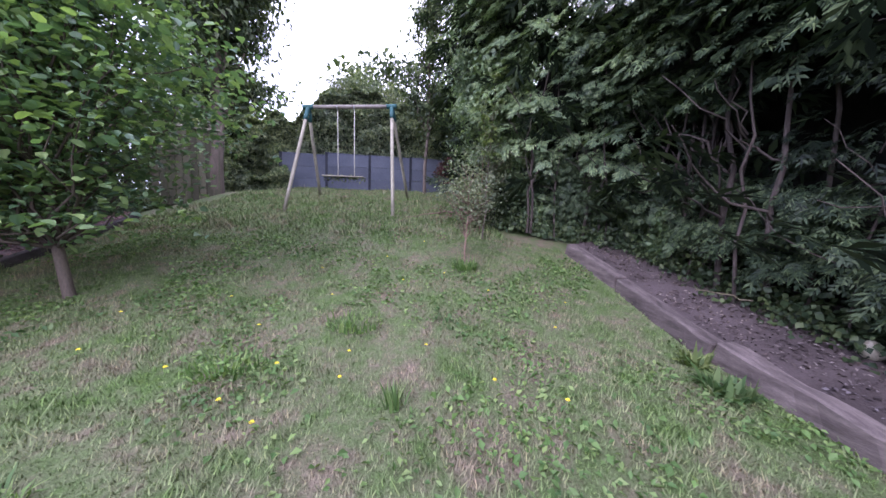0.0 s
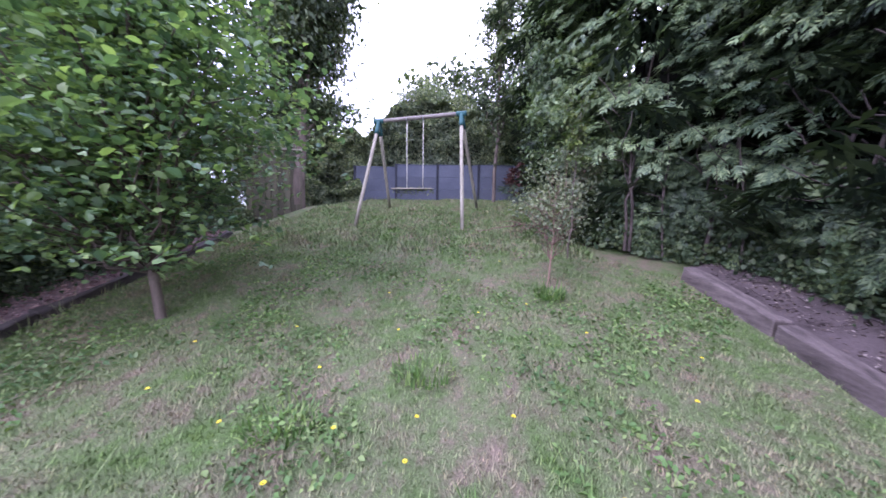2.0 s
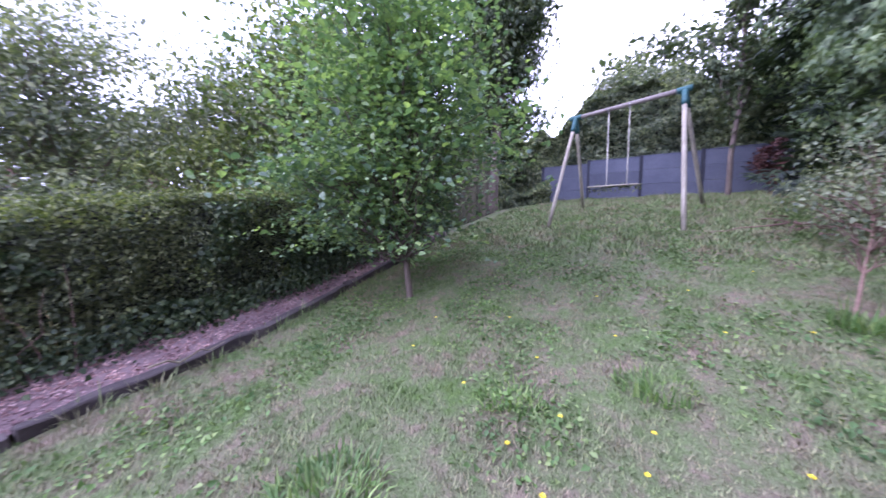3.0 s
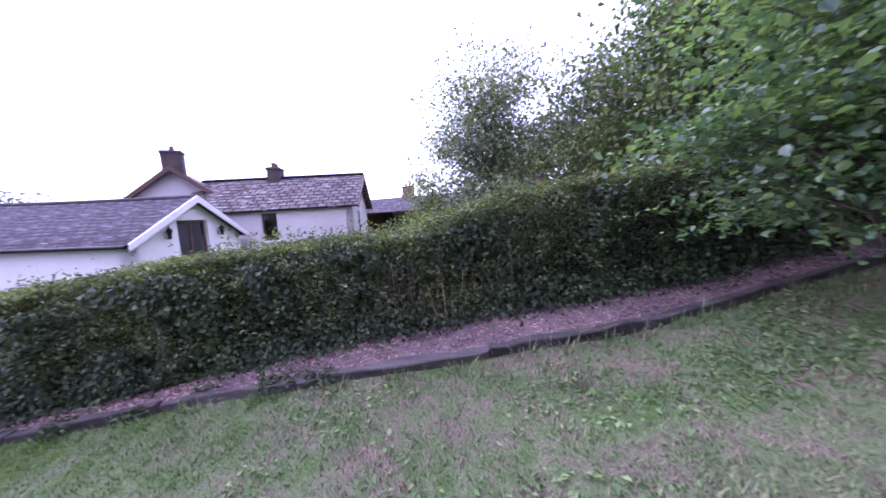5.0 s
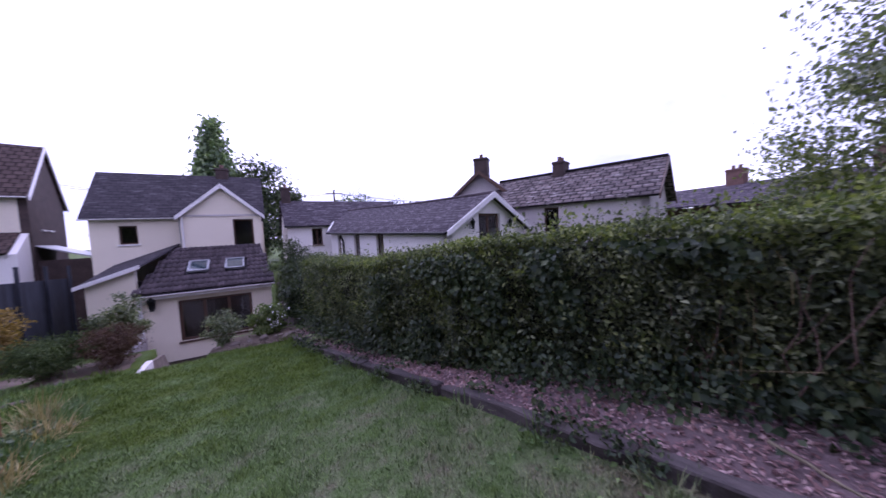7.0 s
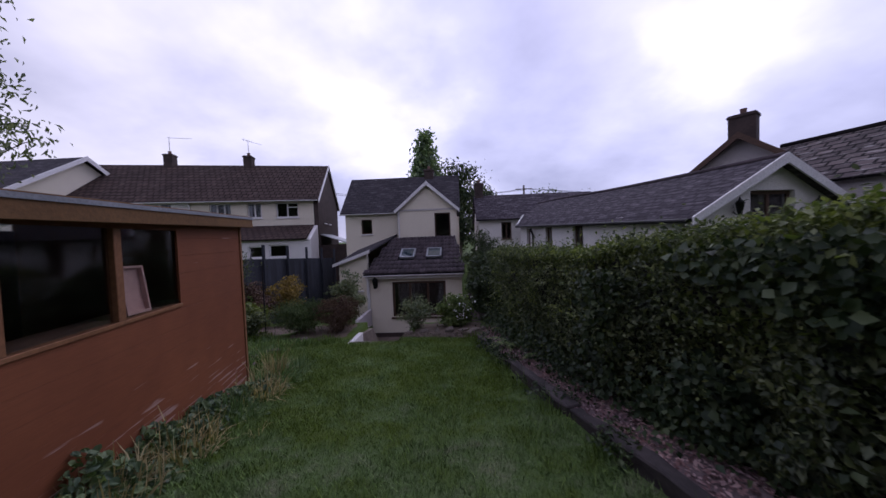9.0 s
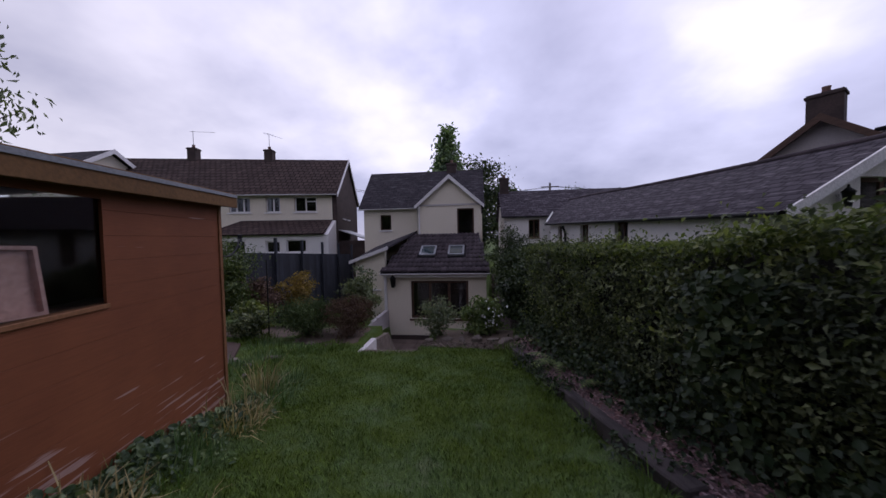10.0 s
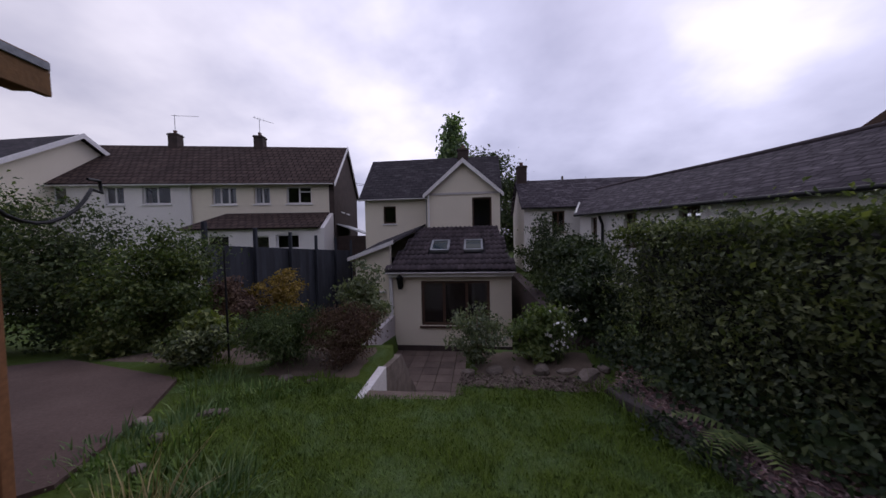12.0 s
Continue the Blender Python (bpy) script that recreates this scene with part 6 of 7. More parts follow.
# -- terrace across the lane
ter = thing("terrace_house", (6.2, -21.32, 0), 10.97, "rendered terrace with brown tiled roof and dark brick end wall", "house")
wins = [(0.85, 2.07), (2.83, 3.6), (4.43, 5.57), (7.42, 8.69), (9.5, 10.35), (12.0, 13.2)]
wall_x("front_wall", 0, 6.5, 0, -2.8, 3.45, [(a, b, 2.5, 3.37) for a, b in wins[:3]], M["render_cream"], ter)
wall_x("front_wall", 6.5, 15.5, 0.05, -2.8, 3.5, [(a, b, 2.55, 3.42) for a, b in wins[3:]], M["render_white"], ter)
for k, (a, b) in enumerate(wins):
    window(ter, a, b, 0 if k < 3 else 0.05, 2.5 if k < 3 else 2.55, 3.37 if k < 3 else 3.42, M["white_paint"], (2, 2, 3, 2, 2, 2)[k], 0.07, True, (a, (a + b) / 2, 3.1) if k == 0 else None, k in (1, 2))
prism_x("end_wall", [(0, -2.8), (-5.9, -2.8), (-5.9, 3.4), (-2.95, 6.0), (0, 3.4)], -0.25, 0.000, M["brick_dark"], ter)
slope("roof_slope", [(-0.35, 0.3, 3.42), (15.8, 0.3, 3.55), (15.8, -2.95, 6.25), (-0.35, -2.95, 6.12)], M["tile_brown"], ter)
slope("roof_slope", [(15.8, -6.2, 3.42), (-0.35, -6.2, 3.42), (-0.35, -2.95, 6.12), (15.8, -2.95, 6.25)], M["tile_brown"], ter)
for s in (0, 1):
    o = [(0.3, 3.3), (0.3, 3.46), (-2.95, 6.16), (-2.95, 5.98)] if s == 0 else [(-6.2, 3.3), (-6.2, 3.46), (-2.95, 6.16), (-2.95, 5.98)]
    prism_x("bargeboard", o, -0.4, -0.350, M["white_paint"], ter)
part("back_wall", boxm(0.0, 15.5, -5.9, -5.7, -2.8, 3.4), M["render_cream"], ter)
prism_x("far_end_wall", [(-0.2, -2.8), (-5.7, -2.8), (-5.7, 3.4), (-2.95, 6.0), (-0.2, 3.4)], 15.25, 15.5, M["render_white"], ter)
gutter(ter, -0.3, 15.8, 0.3, 3.44)
downpipe(ter, 6.5, 0.12, 0, 3.4)
for y0 in (-1.7, -2.9):
    w = window(ter, -0.28, 0.28, 0, 2.2, 3.3, M["white_paint"], 1, 0.07)
    w.matrix_local = pose(-0.26, y0, 0, 0, 0, 90)
chimney(ter, 4.6, -2.95, 5.9, 6.75, 0.5, M["brick_dark"], 1)
chimney(ter, 9.2, -2.95, 5.9, 6.85, 0.5, M["brick_dark"], 1)
V, F = tube([[(9.2, -2.95, 6.7, 0.02), (9.2, -2.95, 7.95, 0.015)], [(9.35, -2.95, 7.9, 0.012), (7.9, -2.95, 7.85, 0.01)]], 5)
arrays("aerial", V, F, M["galv"], ter)
V, F = tube([[(4.6, -2.95, 6.6, 0.02), (4.6, -2.95, 7.8, 0.015)], [(4.95, -2.95, 7.85, 0.012), (3.8, -2.95, 7.5, 0.01)]] + [[(4.85 - 0.16 * k, -2.95, 7.57 + 0.2 - 0.05 * k, 0.008), (4.85 - 0.16 * k, -2.95, 7.92 - 0.05 * k, 0.008)] for k in range(4)], 5)
arrays("aerial", V, F, M["galv"], ter)
# porch extension along the front
slope("porch_roof", [(0.0, 1.9, 1.25), (5.9, 1.9, 1.25), (4.9, 0.05, 2.05), (0.0, 0.05, 2.05)], M["tile_brown"], ter)
wall_x("porch_wall", 0.0, 5.7, 1.7, -2.8, 1.2, [(0.9, 1.9, 0.3, 0.95), (2.2, 2.9, 0.3, 0.9), (3.9, 5.0, 0.3, 0.95)], M["render_white"], ter)
for a, b in ((0.9, 1.9), (2.2, 2.9), (3.9, 5.0)):
    window(ter, a, b, 1.7, 0.3, 0.9 if a == 2.2 else 0.95, M["white_paint"], 1, 0.06)
prism_x("porch_cheek", [(0.05, -2.8), (1.7, -2.8), (1.7, 1.2), (0.05, 2.0)], -0.2, 0.000, M["render_white"], ter)
slope("side_canopy", [(-2.0, -3.6, 0.85), (-2.0, -0.3, 0.85), (-0.25, -0.3, 1.5), (-0.25, -3.6, 1.5)], M["galv"], ter, 0.05, "pale corrugated side canopy")
part("canopy_front", boxm(-1.75, -0.25, -0.5, -0.35, -2.8, 0.85), M["brick_dark"], ter)
part("canopy_wall", boxm(-1.9, -1.75, -3.5, -0.3, -2.8, 0.85), M["brick_dark"], ter)

# -- houses glimpsed beyond
far = thing("far_house", (18.6, -20.0, 0), 90, "pale house with a dark roof and white gable board", "house")
wall_x("gable_wall", -3.8, 3.8, 0, -2, 3.5, [], M["render_cream"], far)
prism("gable_top", [(-3.8, 3.5), (3.8, 3.5), (0, 6.0)], -0.25, 0, M["render_cream"], far)
for s in (-1, 1):
    slope("roof_slope", [(s * 4.2, 0.3, 3.3), (s * 4.2, -9, 3.3), (0, -9, 6.2), (0, 0.3, 6.2)], M["slate_dark"], far)
    prism("bargeboard", [(s * 4.2, 3.12), (s * 4.2, 3.36), (0, 6.24), (0, 5.98)], 0.3, 0.34, M["white_paint"], far)
row = thing("brick_terrace", (-28.0, -9.5, 0), 80, "distant red brick terrace with slate roofs and chimneys", "house")
wall_x("front_wall", -2, 16, 0, -1.5, 2.0, [(k * 2.2 - 1.3, k * 2.2 - 0.5, 0.6, 1.6) for k in range(8)], M["brick_red"], row)
for k in range(8):
    window(row, k * 2.2 - 1.3, k * 2.2 - 0.5, 0, 0.6, 1.6, M["white_paint"], 2, 0.07)
slope("roof_slope", [(-2.3, 0.25, 1.95), (16.3, 0.25, 1.95), (16.3, -3, 3.1), (-2.3, -3, 3.1)], M["slate"], row)
slope("roof_slope", [(16.3, -6, 1.95), (-2.3, -6, 1.95), (-2.3, -3, 3.1), (16.3, -3, 3.1)], M["slate"], row)
part("end_wall", boxm(-2, -1.75, -6, -0.25, -1.5, 2.0), M["brick_red"], row)
for x in (1.5, 6.5, 11.5):
    chimney(row, x, -3, 2.9, 3.9, 0.8, M["brick_red"], 2, 0.5)
pole = thing("telegraph_pole", (-9.5, -38, -2), 0, "wooden telegraph pole with wires above the roofs", "pole")
V, F = tube([[(0, 0, 0, 0.13), (0, 0, 8.4, 0.1)], [(-0.9, 0, 8.0, 0.05), (0.9, 0, 8.0, 0.05)]], 8)
arrays("post", V, F, M["bark"], pole, smooth=True)
V, F = tube([[(-0.8 + k * 0.8 + f * dx, f * 6 * sg, 8.0 - 1.2 * math.sin(math.pi * f) + f * 0.3, 0.018) for f in (0, 0.25, 0.5, 0.75, 1)] for k in range(2) for dx, sg in ((24, 1), (-26, 0.4))], 4)
arrays("wire", V, F, M["black_metal"], pole)

# ---- patio, steps and beds by the house ----
patio = thing("patio", (0, 0, 0), 0, "brown paving slabs of the sunk patio by the house", "patio", kind="structure")
slab_me = None
for a in range(10):
    for b in range(12):
        x, y = -2.7 + a * 0.45 + 0.225, -16.55 + b * 0.45 + 0.225
        if slab_me is None:
            ob = part("slab", boxm(-0.219, 0.219, -0.219, 0.219, -0.03, 0.02, bevel=0.006), M["slab"], patio)
            slab_me = ob.data
        else:
            ob = part("slab", slab_me, None, patio)
        ob.location = (x, y, PATIO + 0.02)
steps = thing("garden_steps", (0, 0, 0), 0, "brown garden steps down to the patio between white walls", "steps")
for k in range(12):
    part("step", boxm(-0.88, 0.02, -9.28 - (k + 1) * 0.27, -9.28 - k * 0.27, PATIO, -0.97 - k * 0.18, bevel=0.01), M["slab"], steps)
part("side_wall", boxm(0.02, 0.2, -10.2, -9.32, PATIO, -0.99), M["render_white"], steps, "white rendered side wall")
prism_x("side_wall", [(-10.2, PATIO), (-12.6, PATIO), (-12.6, PATIO + 0.4), (-11.05, -1.15), (-10.2, -1.03)], 0.03, 0.2, M["stone"], steps, "brown stone side wall")
prism_x("side_wall", [(-9.32, PATIO), (-12.6, PATIO), (-12.6, PATIO + 0.4), (-9.7, -1.08), (-9.32, -0.98)], -0.98, -0.9, M["render_white"], steps, "white rendered side wall")
retain = thing("retaining_wall", (0, 0, 0), 0, "rendered retaining wall of the upper garden", "wall", kind="structure")
part("wall_length", boxm(-2.75, -1.02, -11.05, -10.9, PATIO, -1.1), M["render_old"], retain)
part("wall_length", boxm(0.14, 1.7, -11.05, -10.9, PATIO, -1.3), M["render_old"], retain)
part("wall_length", boxm(1.66, 1.8, -16.6, -11.05, PATIO, -1.95), M["render_old"], retain)
part("wall_length", boxm(-2.95, -2.6, -20, -11.05, PATIO, -0.93), M["brick_dark"], retain)

# concrete pad beside the shed
pad = bmesh.new()
pts = ((1.35, -7.9), (1.75, -8.75), (2.3, -9.55), (4.6, -10.1), (6.2, -9.0), (6.2, -5.5), (3.0, -5.6))
fv = [pad.verts.new((x, y, gz(x, y) + 0.03)) for x, y in pts]
bv = [pad.verts.new((x, y, gz(x, y) - 0.15)) for x, y in pts]
pad.faces.new(fv)
for i in range(len(pts)):
    j = (i + 1) % len(pts)
    pad.faces.new((fv[i], bv[i], bv[j], fv[j]))
bmesh.ops.recalc_face_normals(pad, faces=pad.faces)
tagged(part("concrete_pad", pad, M["concrete"]), "dusty brown concrete pad beside the shed", "paving", kind="structure")


def stone(rng, size):
    bm = bmesh.new()
    bmesh.ops.create_icosphere(bm, subdivisions=2, radius=size)
    o = Vector(rng.normal(0, 5, 3))
    for v in bm.verts:
        v.co *= 1 + 0.35 * noise.noise(v.co / size * 0.9 + o)
        v.co.z *= 0.62
    return bm


rngk = np.random.default_rng(17)
for k, (x, y, s) in enumerate(((-1.05, -10.0, 0.11), (-1.35, -10.05, 0.13), (-1.62, -10.1, 0.1), (-1.9, -10.08, 0.14), (-2.18, -10.1, 0.12), (-2.4, -10.0, 0.15), (-2.62, -10.15, 0.12), (1.62, -8.6, 0.08), (1.2, -8.85, 0.1), (1.25, -8.42, 0.1), (1.05, -8.1, 0.07), (-2.75, -9.7, 0.13), (0.75, -9.7, 0.1), (1.1, -9.75, 0.09))):
    ob = part("rockery_stone", stone(rngk, s * 0.75), M["stone"])
    ob.matrix_world = pose(x, y, gz(x, y) + s * 0.12, 8 * math.sin(k), 6 * math.cos(k), k * 47) @ Matrix.Diagonal((1.0 + 0.35 * (k % 3), 0.8 + 0.2 * (k % 2), 0.7 + 0.2 * (k % 4), 1))
    tagged(ob, "rough brown stone edging the planting bed", "stone", "stones edging the beds")
n = 2600
q = np.stack([rngk.uniform(-2.55, -0.95, n), rngk.uniform(-9.95, -9.6, n)], axis=1)
tagged(leaves("gravel", np.concatenate([q, land(q[:, 0], q[:, 1])[:, None] + 0.012], axis=1), np.tile((0, 0, 1.0), (n, 1)), np.full(n, 0.03), M["gravel"], seed=18, aspect=0.9, loose=0.4), "brown gravel strip before the planting bed", "gravel", kind="stuff")



def soil_bed(x0, x1, y0, y1, label):
    """A bed of bare earth laid over the land, uneven at its rim."""
    n, m = max(6, int((x1 - x0) / 0.12)), max(6, int((y1 - y0) / 0.12))
    X, Y = np.meshgrid(np.linspace(x0, x1, n), np.linspace(y0, y1, m))
    X = X + 0.05 * np.sin(Y * 9.0)
    Y = Y + 0.06 * np.sin(X * 7.0)
    Z = land(np.clip(X, x0, x1), np.clip(Y, y0, y1)) + 0.012 + 0.006 * np.sin(X * 23) * np.sin(Y * 19)
    rim = np.minimum(np.minimum(X - X.min(), X.max() - X), np.minimum(Y - Y.min(), Y.max() - Y))
    Z -= 0.04 * (1 - smooth(0.0, 0.16, rim))
    ii = np.arange(n * m).reshape(m, n)
    F = np.stack([ii[:-1, :-1], ii[:-1, 1:], ii[1:, 1:], ii[1:, :-1]], axis=-1).reshape(-1, 4)
    return tagged(arrays("soil_bed", np.stack([X, Y, Z], axis=-1).reshape(-1, 3), F, M["soil"], smooth=True), label, "soil bed", kind="structure")


soil_bed(-2.66, -1.06, -10.85, -9.93, "bare brown soil of the planting bed above the patio")
soil_bed(0.22, 1.6, -10.82, -9.75, "bare brown soil under the twiggy shrubs by the steps")
soil_bed(1.85, 4.3, -12.8, -10.1, "bare brown soil of the border beside the dark fence")

# shrubs of the lower garden
tree("border_shrub", (-1.15, -10.4), 0.78, 0.42, M["grey_shrub"], "loose grey-green shrub before the extension window", 201, 40, 75, 0.045, 0.016, 0.05, category="shrub", bark="stem_red")
tree("border_shrub", (-2.0, -10.6), 0.7, 0.42, M["fern"], "fresh green shrub in the bed", 202, 40, 110, 0.06, 0.018, 0.05, category="shrub", bark="stem_red")
tree("rose_bush", (0.52, -10.9), 1.25, 0.4, M["grey_shrub"], "tall loose rose bush by the steps", 203, 36, 90, 0.055, 0.014, 0.1, category="shrub", bark="stem_red")
tree("border_shrub", (-3.0, -12.4), 1.5, 0.7, M["dark_leaf"], "dark shrub beyond the rockery", 204, 50, 120, 0.08, 0.03, 0.05, category="shrub")
tree("border_shrub", (-3.7, -14.2), 2.0, 0.75, M["dark_leaf"], "rounded dark shrub by the end of the hedge", 205, 50, 120, 0.08, 0.03, 0.1, category="shrub")
tree("border_shrub", (-2.9, -11.3), 1.3, 0.6, M["ivy"], "dark green shrub at the hedge end", 206, 50, 120, 0.07, 0.02, 0.05, category="shrub")
tree("rosemary_bush", (1.4, -10.2), 0.8, 0.58, M["rosemary"], "upright grey-green needle-leaved bush", 207, 80, 130, 0.055, 0.018, 0.02, category="shrub", bark="stem_red", aspect=0.16, droop=-0.9, spread=0.3)
tree("heather_bush", (0.5, -10.2), 0.82, 0.45, M["heather"], "purple-brown twiggy bush beside the steps", 208, 80, 110, 0.05, 0.018, 0.02, category="shrub", bark="stem_red", aspect=0.16, droop=-0.9, spread=0.3)
tree("amber_shrub", (3.1, -12.6), 1.55, 0.55, M["amber_leaf"], "amber and yellow leaved shrub by the dark fence", 209, 40, 110, 0.06, 0.02, 0.1, category="shrub", bark="stem_red")
tree("border_shrub", (3.75, -12.0), 1.5, 0.6, M["heather"], "brown-leaved shrub by the dark fence", 210, 40, 110, 0.06, 0.02, 0.1, category="shrub", bark="stem_red")
tree("border_shrub", (2.0, -14.5), 1.3, 0.6, M["dark_leaf"], "rounded dark shrub by the path", 211, 36, 110, 0.07, 0.02, 0.05, category="shrub")
tree("yellow_shrub", (2.75, -10.4), 0.7, 0.45, M["hedge_young"], "bright yellow-green leaved shrub", 212, 36, 90, 0.07, 0.015, 0.05, category="shrub", bark="stem_red")
tree("yellow_shrub", (4.4, -10.6), 0.55, 0.5, M["hedge_young"], "low variegated yellow-green plants", 213, 30, 80, 0.07, 0.012, 0.05, category="shrub", bark="stem_red")
tree("border_shrub", (2.45, -10.0), 0.55, 0.4, M["hedge"], "low green plant at the edge of the pad", 214, 26, 80, 0.06, 0.012, 0.05, category="shrub", bark="stem_red")
tree("laurel_bush", (4.35, -11.2), 2.2, 0.95, M["tree"], "tall mixed shrub behind the concrete pad", 215, 80, 210, 0.06, 0.03, 0.05, category="shrub")
tree("laurel_bush", (5.9, -10.9), 2.7, 1.2, M["dark_leaf"], "tall dark shrub behind the concrete pad", 216, 100, 170, 0.062, 0.04, 0.03, category="shrub")
tree("laurel_bush", (7.6, -10.6), 3.1, 1.4, M["tree"], "tall green shrub beyond the shed", 217, 100, 170, 0.066, 0.04, 0.03, category="shrub")
tree("border_shrub", (-4.0, -16.8), 1.6, 0.8, M["tree"], "green shrub before the bungalow wall", 218, 46, 110, 0.08, 0.03, 0.05, category="shrub")
tree("border_shrub", (-3.1, -15.4), 2.3, 0.8, M["dark_leaf"], "tall dark shrub beside the extension", 219, 56, 130, 0.07, 0.03, 0.05, category="shrub")
# white-flowering spray
rngw = np.random.default_rng(19)
fl = thing("white_flowers", (-2.15, -10.35, gz(-2.15, -10.35)), 0, "spray of white flowers on the rockery", "flowers")
paths = [limb((0, 0, 0), (rngw.normal(0, 0.12), rngw.normal(0, 0.1), 0.75 * rngw.uniform(0.5, 1)), 0.005, 0.003, rngw, 0.04, 4) for _ in range(9)]
V, F = tube(paths, 4)
arrays("stems", V, F, M["hedge"], fl)
q = np.concatenate([np.array([p[int(rngw.integers(2, 5))][:3] for _ in range(6)]) + rngw.normal(0, 0.03, (6, 3)) for p in paths])
leaves("blossom", q, np.tile((0, 0.8, 0.5), (len(q), 1)), np.full(len(q), 0.04), M["petal_white"], fl, 20, aspect=0.9)
# bird box on a post among the shrubs
bb = thing("bird_box", (4.7, -10.6, gz(4.7, -10.6) - 0.02), 10, "small pale wooden bird box on a post", "bird box")
part("post", boxm(-0.03, 0.03, -0.03, 0.03, -0.1, 0.72, bevel=0.005), M["fence_wood"], bb)
part("box", boxm(-0.06, 0.06, -0.06, 0.06, 0.72, 0.95, bevel=0.006), M["fence_wood"], bb)
part("lid", boxm(-0.075, 0.075, -0.075, 0.09, 0.95, 0.97, bevel=0.006), M["fence_wood"], bb)
# dark boundary fence
df = thing("dark_fence", (0, 0, 0), 0, "dark blue-grey boarded boundary fence with tall posts", "fence")
A, B = np.array((4.45, -19.5)), np.array((4.5, -12.2))
for k in range(42):
    p = A + (B - A) * (k + 0.5) / 42
    ob = part("board", boxm(-0.09, 0.09, -0.012, 0.012, -0.3, 2.22, bevel=0.004), M["fence_dark"], df)
    ob.matrix_local = pose(p[0], p[1], -2.05 + 0.06 * (p[1] + 19.5), 0, 0, math.degrees(math.atan2(B[1] - A[1], B[0] - A[0])))
for k in range(6):
    p = A + (B - A) * k / 5
    ob = part("post", boxm(-0.04, 0.04, -0.04, 0.04, -0.1, 2.7, bevel=0.006), M["fence_dark"], df)
    ob.matrix_local = pose(p[0] - 0.08, p[1], -2.05 + 0.06 * (p[1] + 19.5), 0, 0, 90)
# slender black stake by the pad
V, F = tube([[(0, 0, -0.1, 0.014), (0, 0, 1.55, 0.012)]], 6)
st = arrays("garden_stake", V, F, M["black_metal"])
st.location = (2.22, -10.2, gz(2.22, -10.2))
tagged(st, "slender black garden stake among the shrubs", "stake")

for k, (x, y) in enumerate(((1.0, -8.2), (1.25, -8.6), (1.5, -9.1), (1.8, -9.5), (0.7, -8.0), (1.1, -9.3), (0.6, -9.5), (1.4, -8.2), (2.2, -9.8))):
    tuft("rough_grass", x, y, 260, 0.09, 0.32, M["weed"] if k % 2 else M["blade"], "rough uncut grass beside the concrete pad", "grass", 230 + k, 0.9, 0.006)


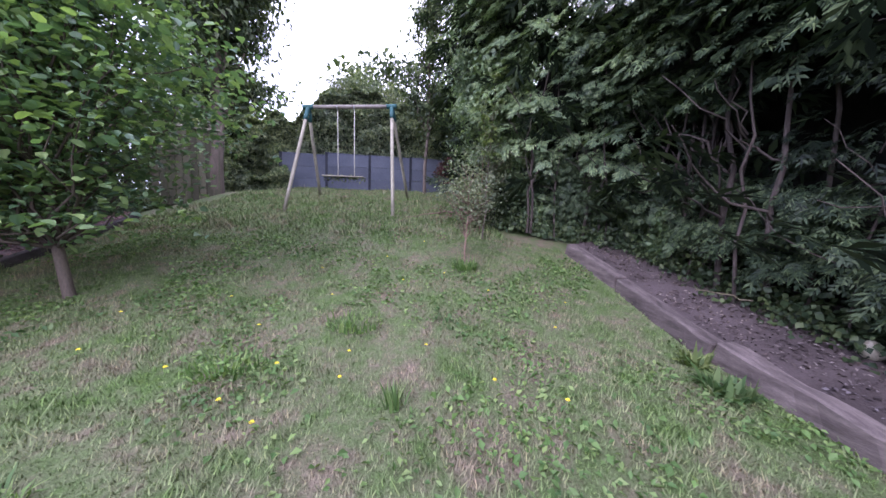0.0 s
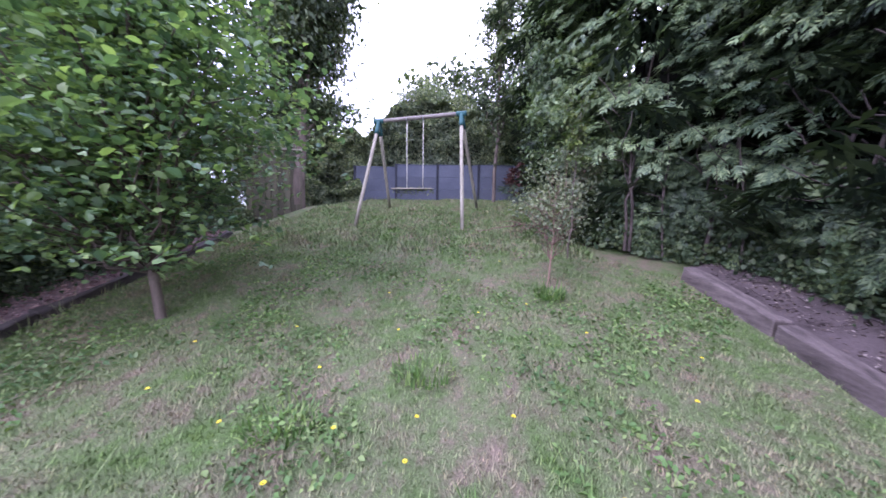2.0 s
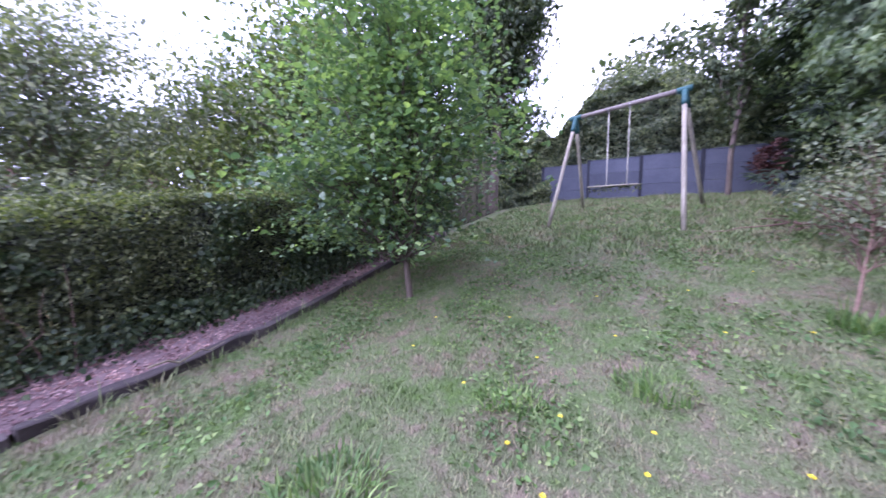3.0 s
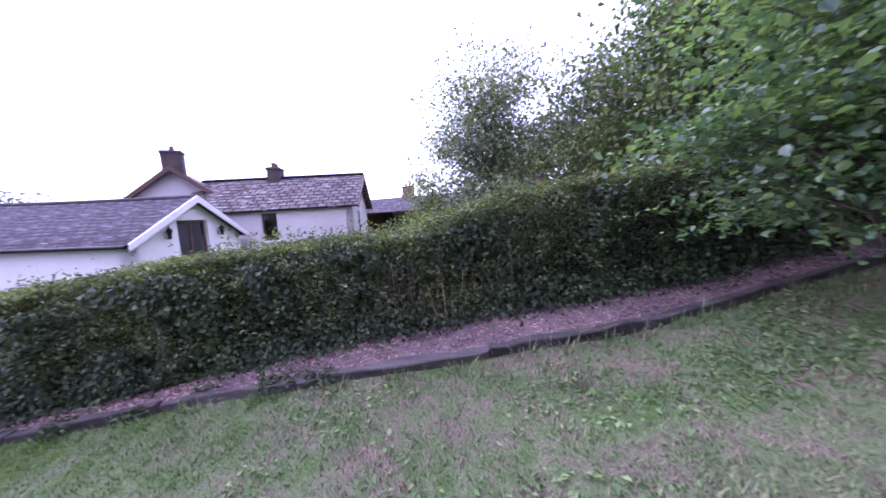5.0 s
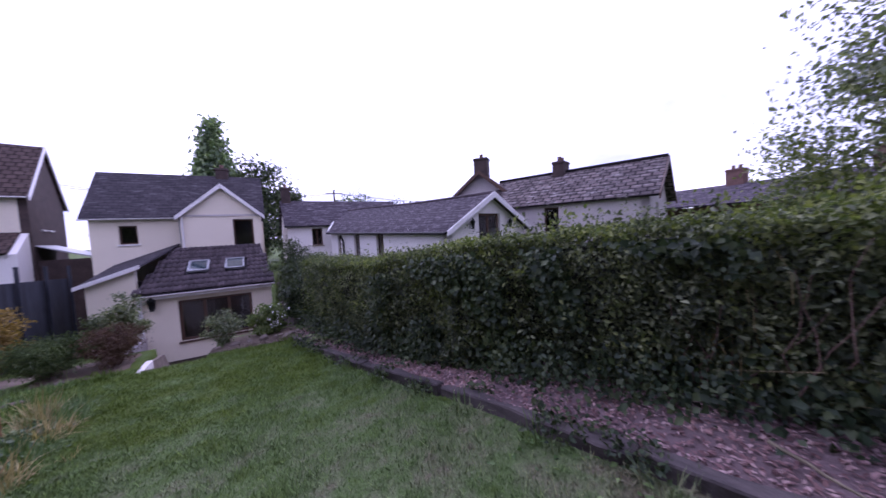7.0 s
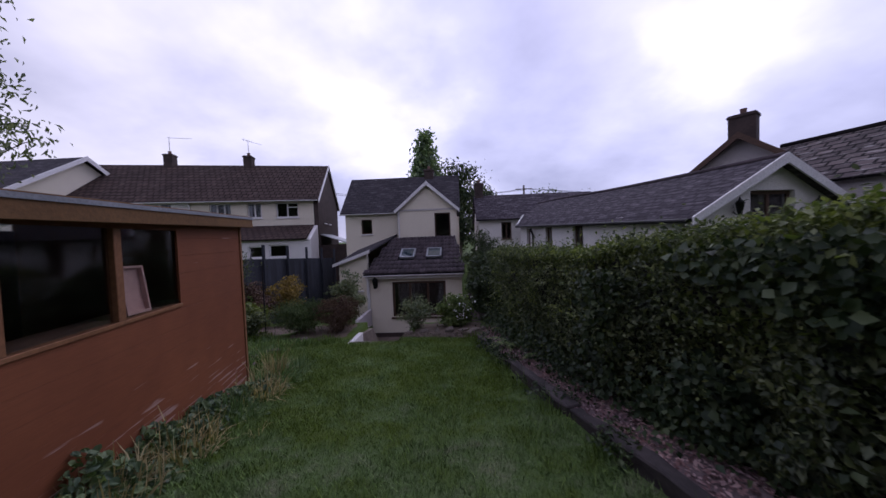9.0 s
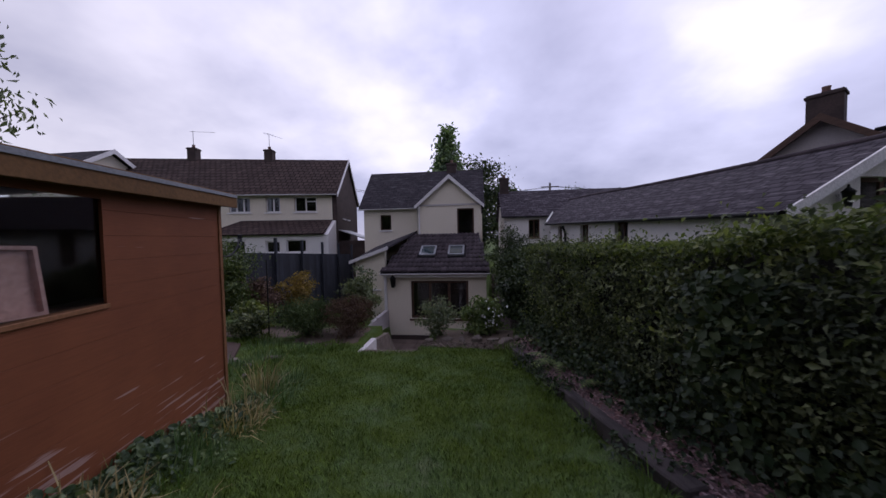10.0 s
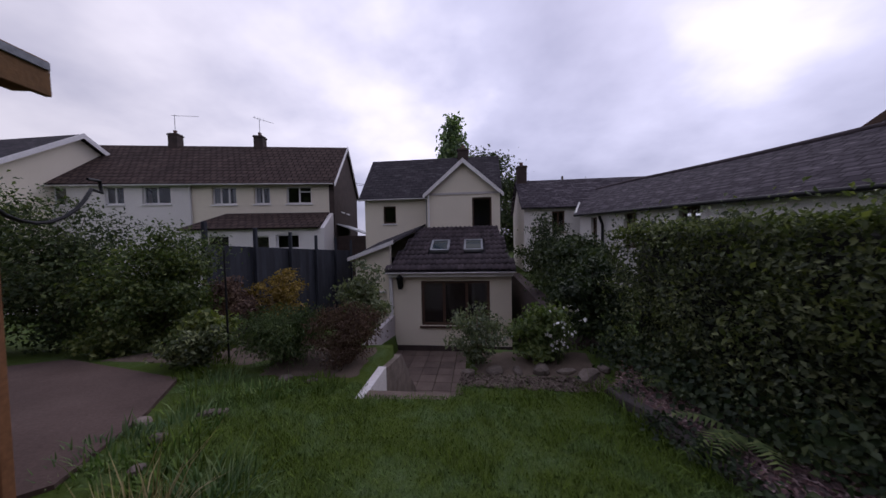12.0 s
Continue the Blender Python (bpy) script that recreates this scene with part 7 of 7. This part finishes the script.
# ---- shed ----
def shed():
    """Local frame: the long wall lies in x = 0 and runs along +y from the garden corner; the shed's body lies at +x."""
    root = thing("garden_shed", (0.615, -7.33, -0.76), 13.2, "orange-brown stained timber shed with scratched boards and a felt roof", "shed")
    L, W, H = 4.2, 2.3, 2.03
    holes = ((1.2, 1.80), (1.865, 2.5), (2.565, 3.15))
    z0, z1 = 1.30, 1.94
    # horizontal boards, each one a piece, cut round the window openings
    nb = 13
    bh = H / nb
    for k in range(nb):
        a, b = k * bh, (k + 1) * bh - 0.0012
        segs = [(0.0, L)]
        if b > z0 and a < z1:
            segs = [(0.0, holes[0][0]), (holes[-1][1], L)]
            if a < z0:
                segs = [(0.0, L)]
                b2 = z0
                bm = boxm(0.0, 0.018, holes[0][0], holes[-1][1], a, min(b, b2))
                part("board", bm, M["shed"], root)
                segs = [(0.0, holes[0][0]), (holes[-1][1], L)]
            elif b > z1:
                part("board", boxm(0.0, 0.018, holes[0][0], holes[-1][1], z1, b), M["shed"], root)
        for s0, s1 in segs:
            bm = bmesh.new()
            box(bm, -0.0008 * (k % 2), 0.018, s0, s1, a, b, 0.0008)
            part("board", bm, M["shed"], root)
    # frame posts and mullions of the windows
    for a, b in ((holes[0][1], holes[1][0]), (holes[1][1], holes[2][0])):
        part("mullion", boxm(-0.012, 0.045, a, b, z0, z1, bevel=0.004), M["shed_frame"], root, "orange-brown window post")
    part("window_sill", boxm(-0.014, 0.05, holes[0][0] - 0.01, holes[-1][1] + 0.02, z0 - 0.03, z0, bevel=0.004), M["shed_frame"], root, "worn brown sill strip")
    for a, b in holes:
        p = part("pane", boxm(0.022, 0.026, a, b, z0, z1), M["glass"], root)
        p.visible_shadow = False
    # other walls, floor, roof
    part("end_wall", boxm(0.02, W, 0.0, 0.02, 0, H + 0.085), M["shed"], root)
    part("end_wall", boxm(0.02, W, L - 0.02, L, 0, H), M["shed"], root)
    # back wall and floor near black: the shed's inner shade put into their colour
    part("back_wall", boxm(W - 0.02, W, 0.02, L - 0.02, 0, H + 0.01), M["unlit_inside"], root)
    part("floor", boxm(0.02, W - 0.02, 0.02, L - 0.02, 0.02, 0.06), M["unlit_inside"], root)
    part("corner_post", boxm(-0.014, 0.03, -0.014, 0.03, 0, H, bevel=0.003), M["shed_frame"], root, "dark corner strip")
    bm = bmesh.new()
    n = 6
    for k in range(n):
        a, b = -0.12 + (W + 0.24) * k / n, -0.12 + (W + 0.24) * (k + 1) / n
        za, zb = H + 0.11 + 0.07 * math.sin(math.pi * k / n), H + 0.11 + 0.07 * math.sin(math.pi * (k + 1) / n)
        v = [bm.verts.new(c) for c in ((a, -0.12, za), (b, -0.12, zb), (b, L + 0.2, zb), (a, L + 0.2, za), (a, -0.12, za - 0.03), (b, -0.12, zb - 0.03), (b, L + 0.2, zb - 0.03), (a, L + 0.2, za - 0.03))]
        for f in ((0, 1, 2, 3), (7, 6, 5, 4), (0, 4, 5, 1), (2, 6, 7, 3), (0, 3, 7, 4), (1, 5, 6, 2)):
            bm.faces.new([v[i] for i in f])
    bmesh.ops.remove_doubles(bm, verts=bm.verts, dist=1e-4)
    tip = Matrix.Translation((0, 0, H)) @ Matrix.Rotation(radians(-1.3), 4, "X") @ Matrix.Translation((0, 0, -H))
    part("roof", bm, M["felt"], root, "grey mineral felt roof").matrix_local = tip
    part("fascia", boxm(-0.11, -0.085, -0.13, L + 0.2, H - 0.02, H + 0.12, bevel=0.003), M["fascia_wood"], root, "brown fascia board under the roof edge").matrix_local = tip
    part("soffit", boxm(-0.085, 0.0, -0.1, L + 0.2, H - 0.01, H + 0.012), M["fascia_wood"], root).matrix_local = tip
    # bracket on the corner
    V, F = tube([[(0.05 + 0.02 * math.sin(f * 6), -0.02 - 0.42 * f, H - 0.42 - 0.12 * math.sin(math.pi * f) + 0.08 * f * f, 0.009) for f in np.linspace(0, 1, 10)] + [(0.05, -0.5, H - 0.35, 0.009), (0.05, -0.49, H - 0.29, 0.009), (0.05, -0.43, H - 0.29, 0.008)]], 7)
    arrays("bracket", V, F, M["black_metal"], root, "black iron hanging bracket", smooth=True)
    return root


M["shed_frame"] = surface("brown_window_post", (0.17, 0.075, 0.03), (0.24, 0.11, 0.05), 3, 40, 0.7, 0.3, rand=0.05)
shed_ob = shed()
tray = thing("plastic_tray", (0, 0, 0), 0, "dusty pink plastic tray leaning inside the shed window", "tray")
tray.matrix_world = shed_ob.matrix_world @ pose(0.1, 1.56, 1.295, 0, 0, 0) @ pose(0, 0, 0, 2, 8, 0)
bm = boxm(0.0, 0.012, -0.1, 0.1, 0.0, 0.36, bevel=0.005)
part("tray_base", bm, M["tray"], tray)
bm = bmesh.new()
for a in ((-0.115, -0.095, 0, 0.37), (0.095, 0.115, 0, 0.37), (-0.095, 0.095, 0.35, 0.37), (-0.095, 0.095, 0.0, 0.02)):
    box(bm, -0.03, 0.014, *a)
part("rim", bm, M["tray"], tray)
shelf = thing("window_shelf", (0, 0, 0), 0, "dark wooden shelf inside the shed window", "shelf")
shelf.matrix_world = shed_ob.matrix_world
part("shelf_board", boxm(0.03, 0.35, 0.9, 3.2, 1.265, 1.29), M["wood_brown"], shelf)

rngd = np.random.default_rng(33)
n = 4200
f, o = rngd.random(n) * 3.6 - 0.1, np.abs(rngd.normal(0.0, 0.17, n)) + 0.02
x, y = 0.615 - 0.228 * f - 0.974 * o, -7.33 + 0.974 * f - 0.228 * o
clump = np.array([noise.noise((a * 2.6, b * 2.6, 5.0)) for a, b in zip(x, y)])
k = clump > -0.12
x, y, o = x[k], y[k], o[k]
z = land(x, y) + rngd.random(len(x)) * np.maximum(0.04, 0.26 - o * 0.5) * (0.6 + clump[k])
shed_weeds = leaves("shed_weeds", np.stack([x, y, z], axis=1), np.tile((-0.6, 0, 0.8), (len(x), 1)), np.full(len(x), 0.05), M["bramble"], seed=34, aspect=0.6, oval=True)
tagged(shed_weeds, "dark leafy weeds along the foot of the shed", "weeds", kind="stuff")

# ---- roof tiles of the extension ----
tiles_root = house
rows_n, cols_n = 10, 23
rlen = math.hypot(YE[0] - YE[1], ZE[1] - ZE[0])
ang = math.degrees(math.atan2(ZE[1] - ZE[0], YE[0] - YE[1]))


def tile_mesh(w, h):
    V, F = [], []
    n = 7
    for j, (yy, lift) in enumerate(((0.0, 0.035), (-h, 0.0))):
        for i in range(n):
            f = i / (n - 1)
            V.append((-w / 2 + w * f, yy, lift + 0.022 * math.sin(2 * math.pi * f) + 0.012))
    for i in range(n):
        V.append((V[i][0], 0.0, V[i][2] - 0.03))
    for i in range(n - 1):
        F.append((i, i + 1, n + i + 1, n + i))
        F.append((i + 1, i, 2 * n + i, 2 * n + i + 1))
    me = bpy.data.meshes.new("roof_tile")
    me.from_pydata(V, [], F)
    me.materials.append(M["tile"])
    me.polygons.foreach_set("use_smooth", [True] * len(F))
    return me


tw, th = (E0[1] - E0[0]) / cols_n, rlen / rows_n
tme = tile_mesh(tw, th * 1.08)
for r in range(rows_n):
    f = (r + 0.0) / rows_n
    xa, xb = E0[0] + (E1[0] - E0[0]) * f, E0[1] + (E1[1] - E0[1]) * f
    yy, zz = YE[0] + (YE[1] - YE[0]) * f, ZE[0] + (ZE[1] - ZE[0]) * f
    for c in range(cols_n):
        x = E0[0] + tw * (c + 0.5)
        if x - tw / 2 < xa - 0.05 or x + tw / 2 > xb + 0.05:
            continue
        if any(x0 - 0.05 < x < x1 + 0.05 and -18.2 < yy - 0.12 < -17.25 for x0, x1 in ((-0.13, 0.51), (-1.36, -0.68))):
            continue
        ob = part("roof_tile", tme, None, house)
        ob.matrix_local = pose(x, yy, zz, -ang, 0, 0)
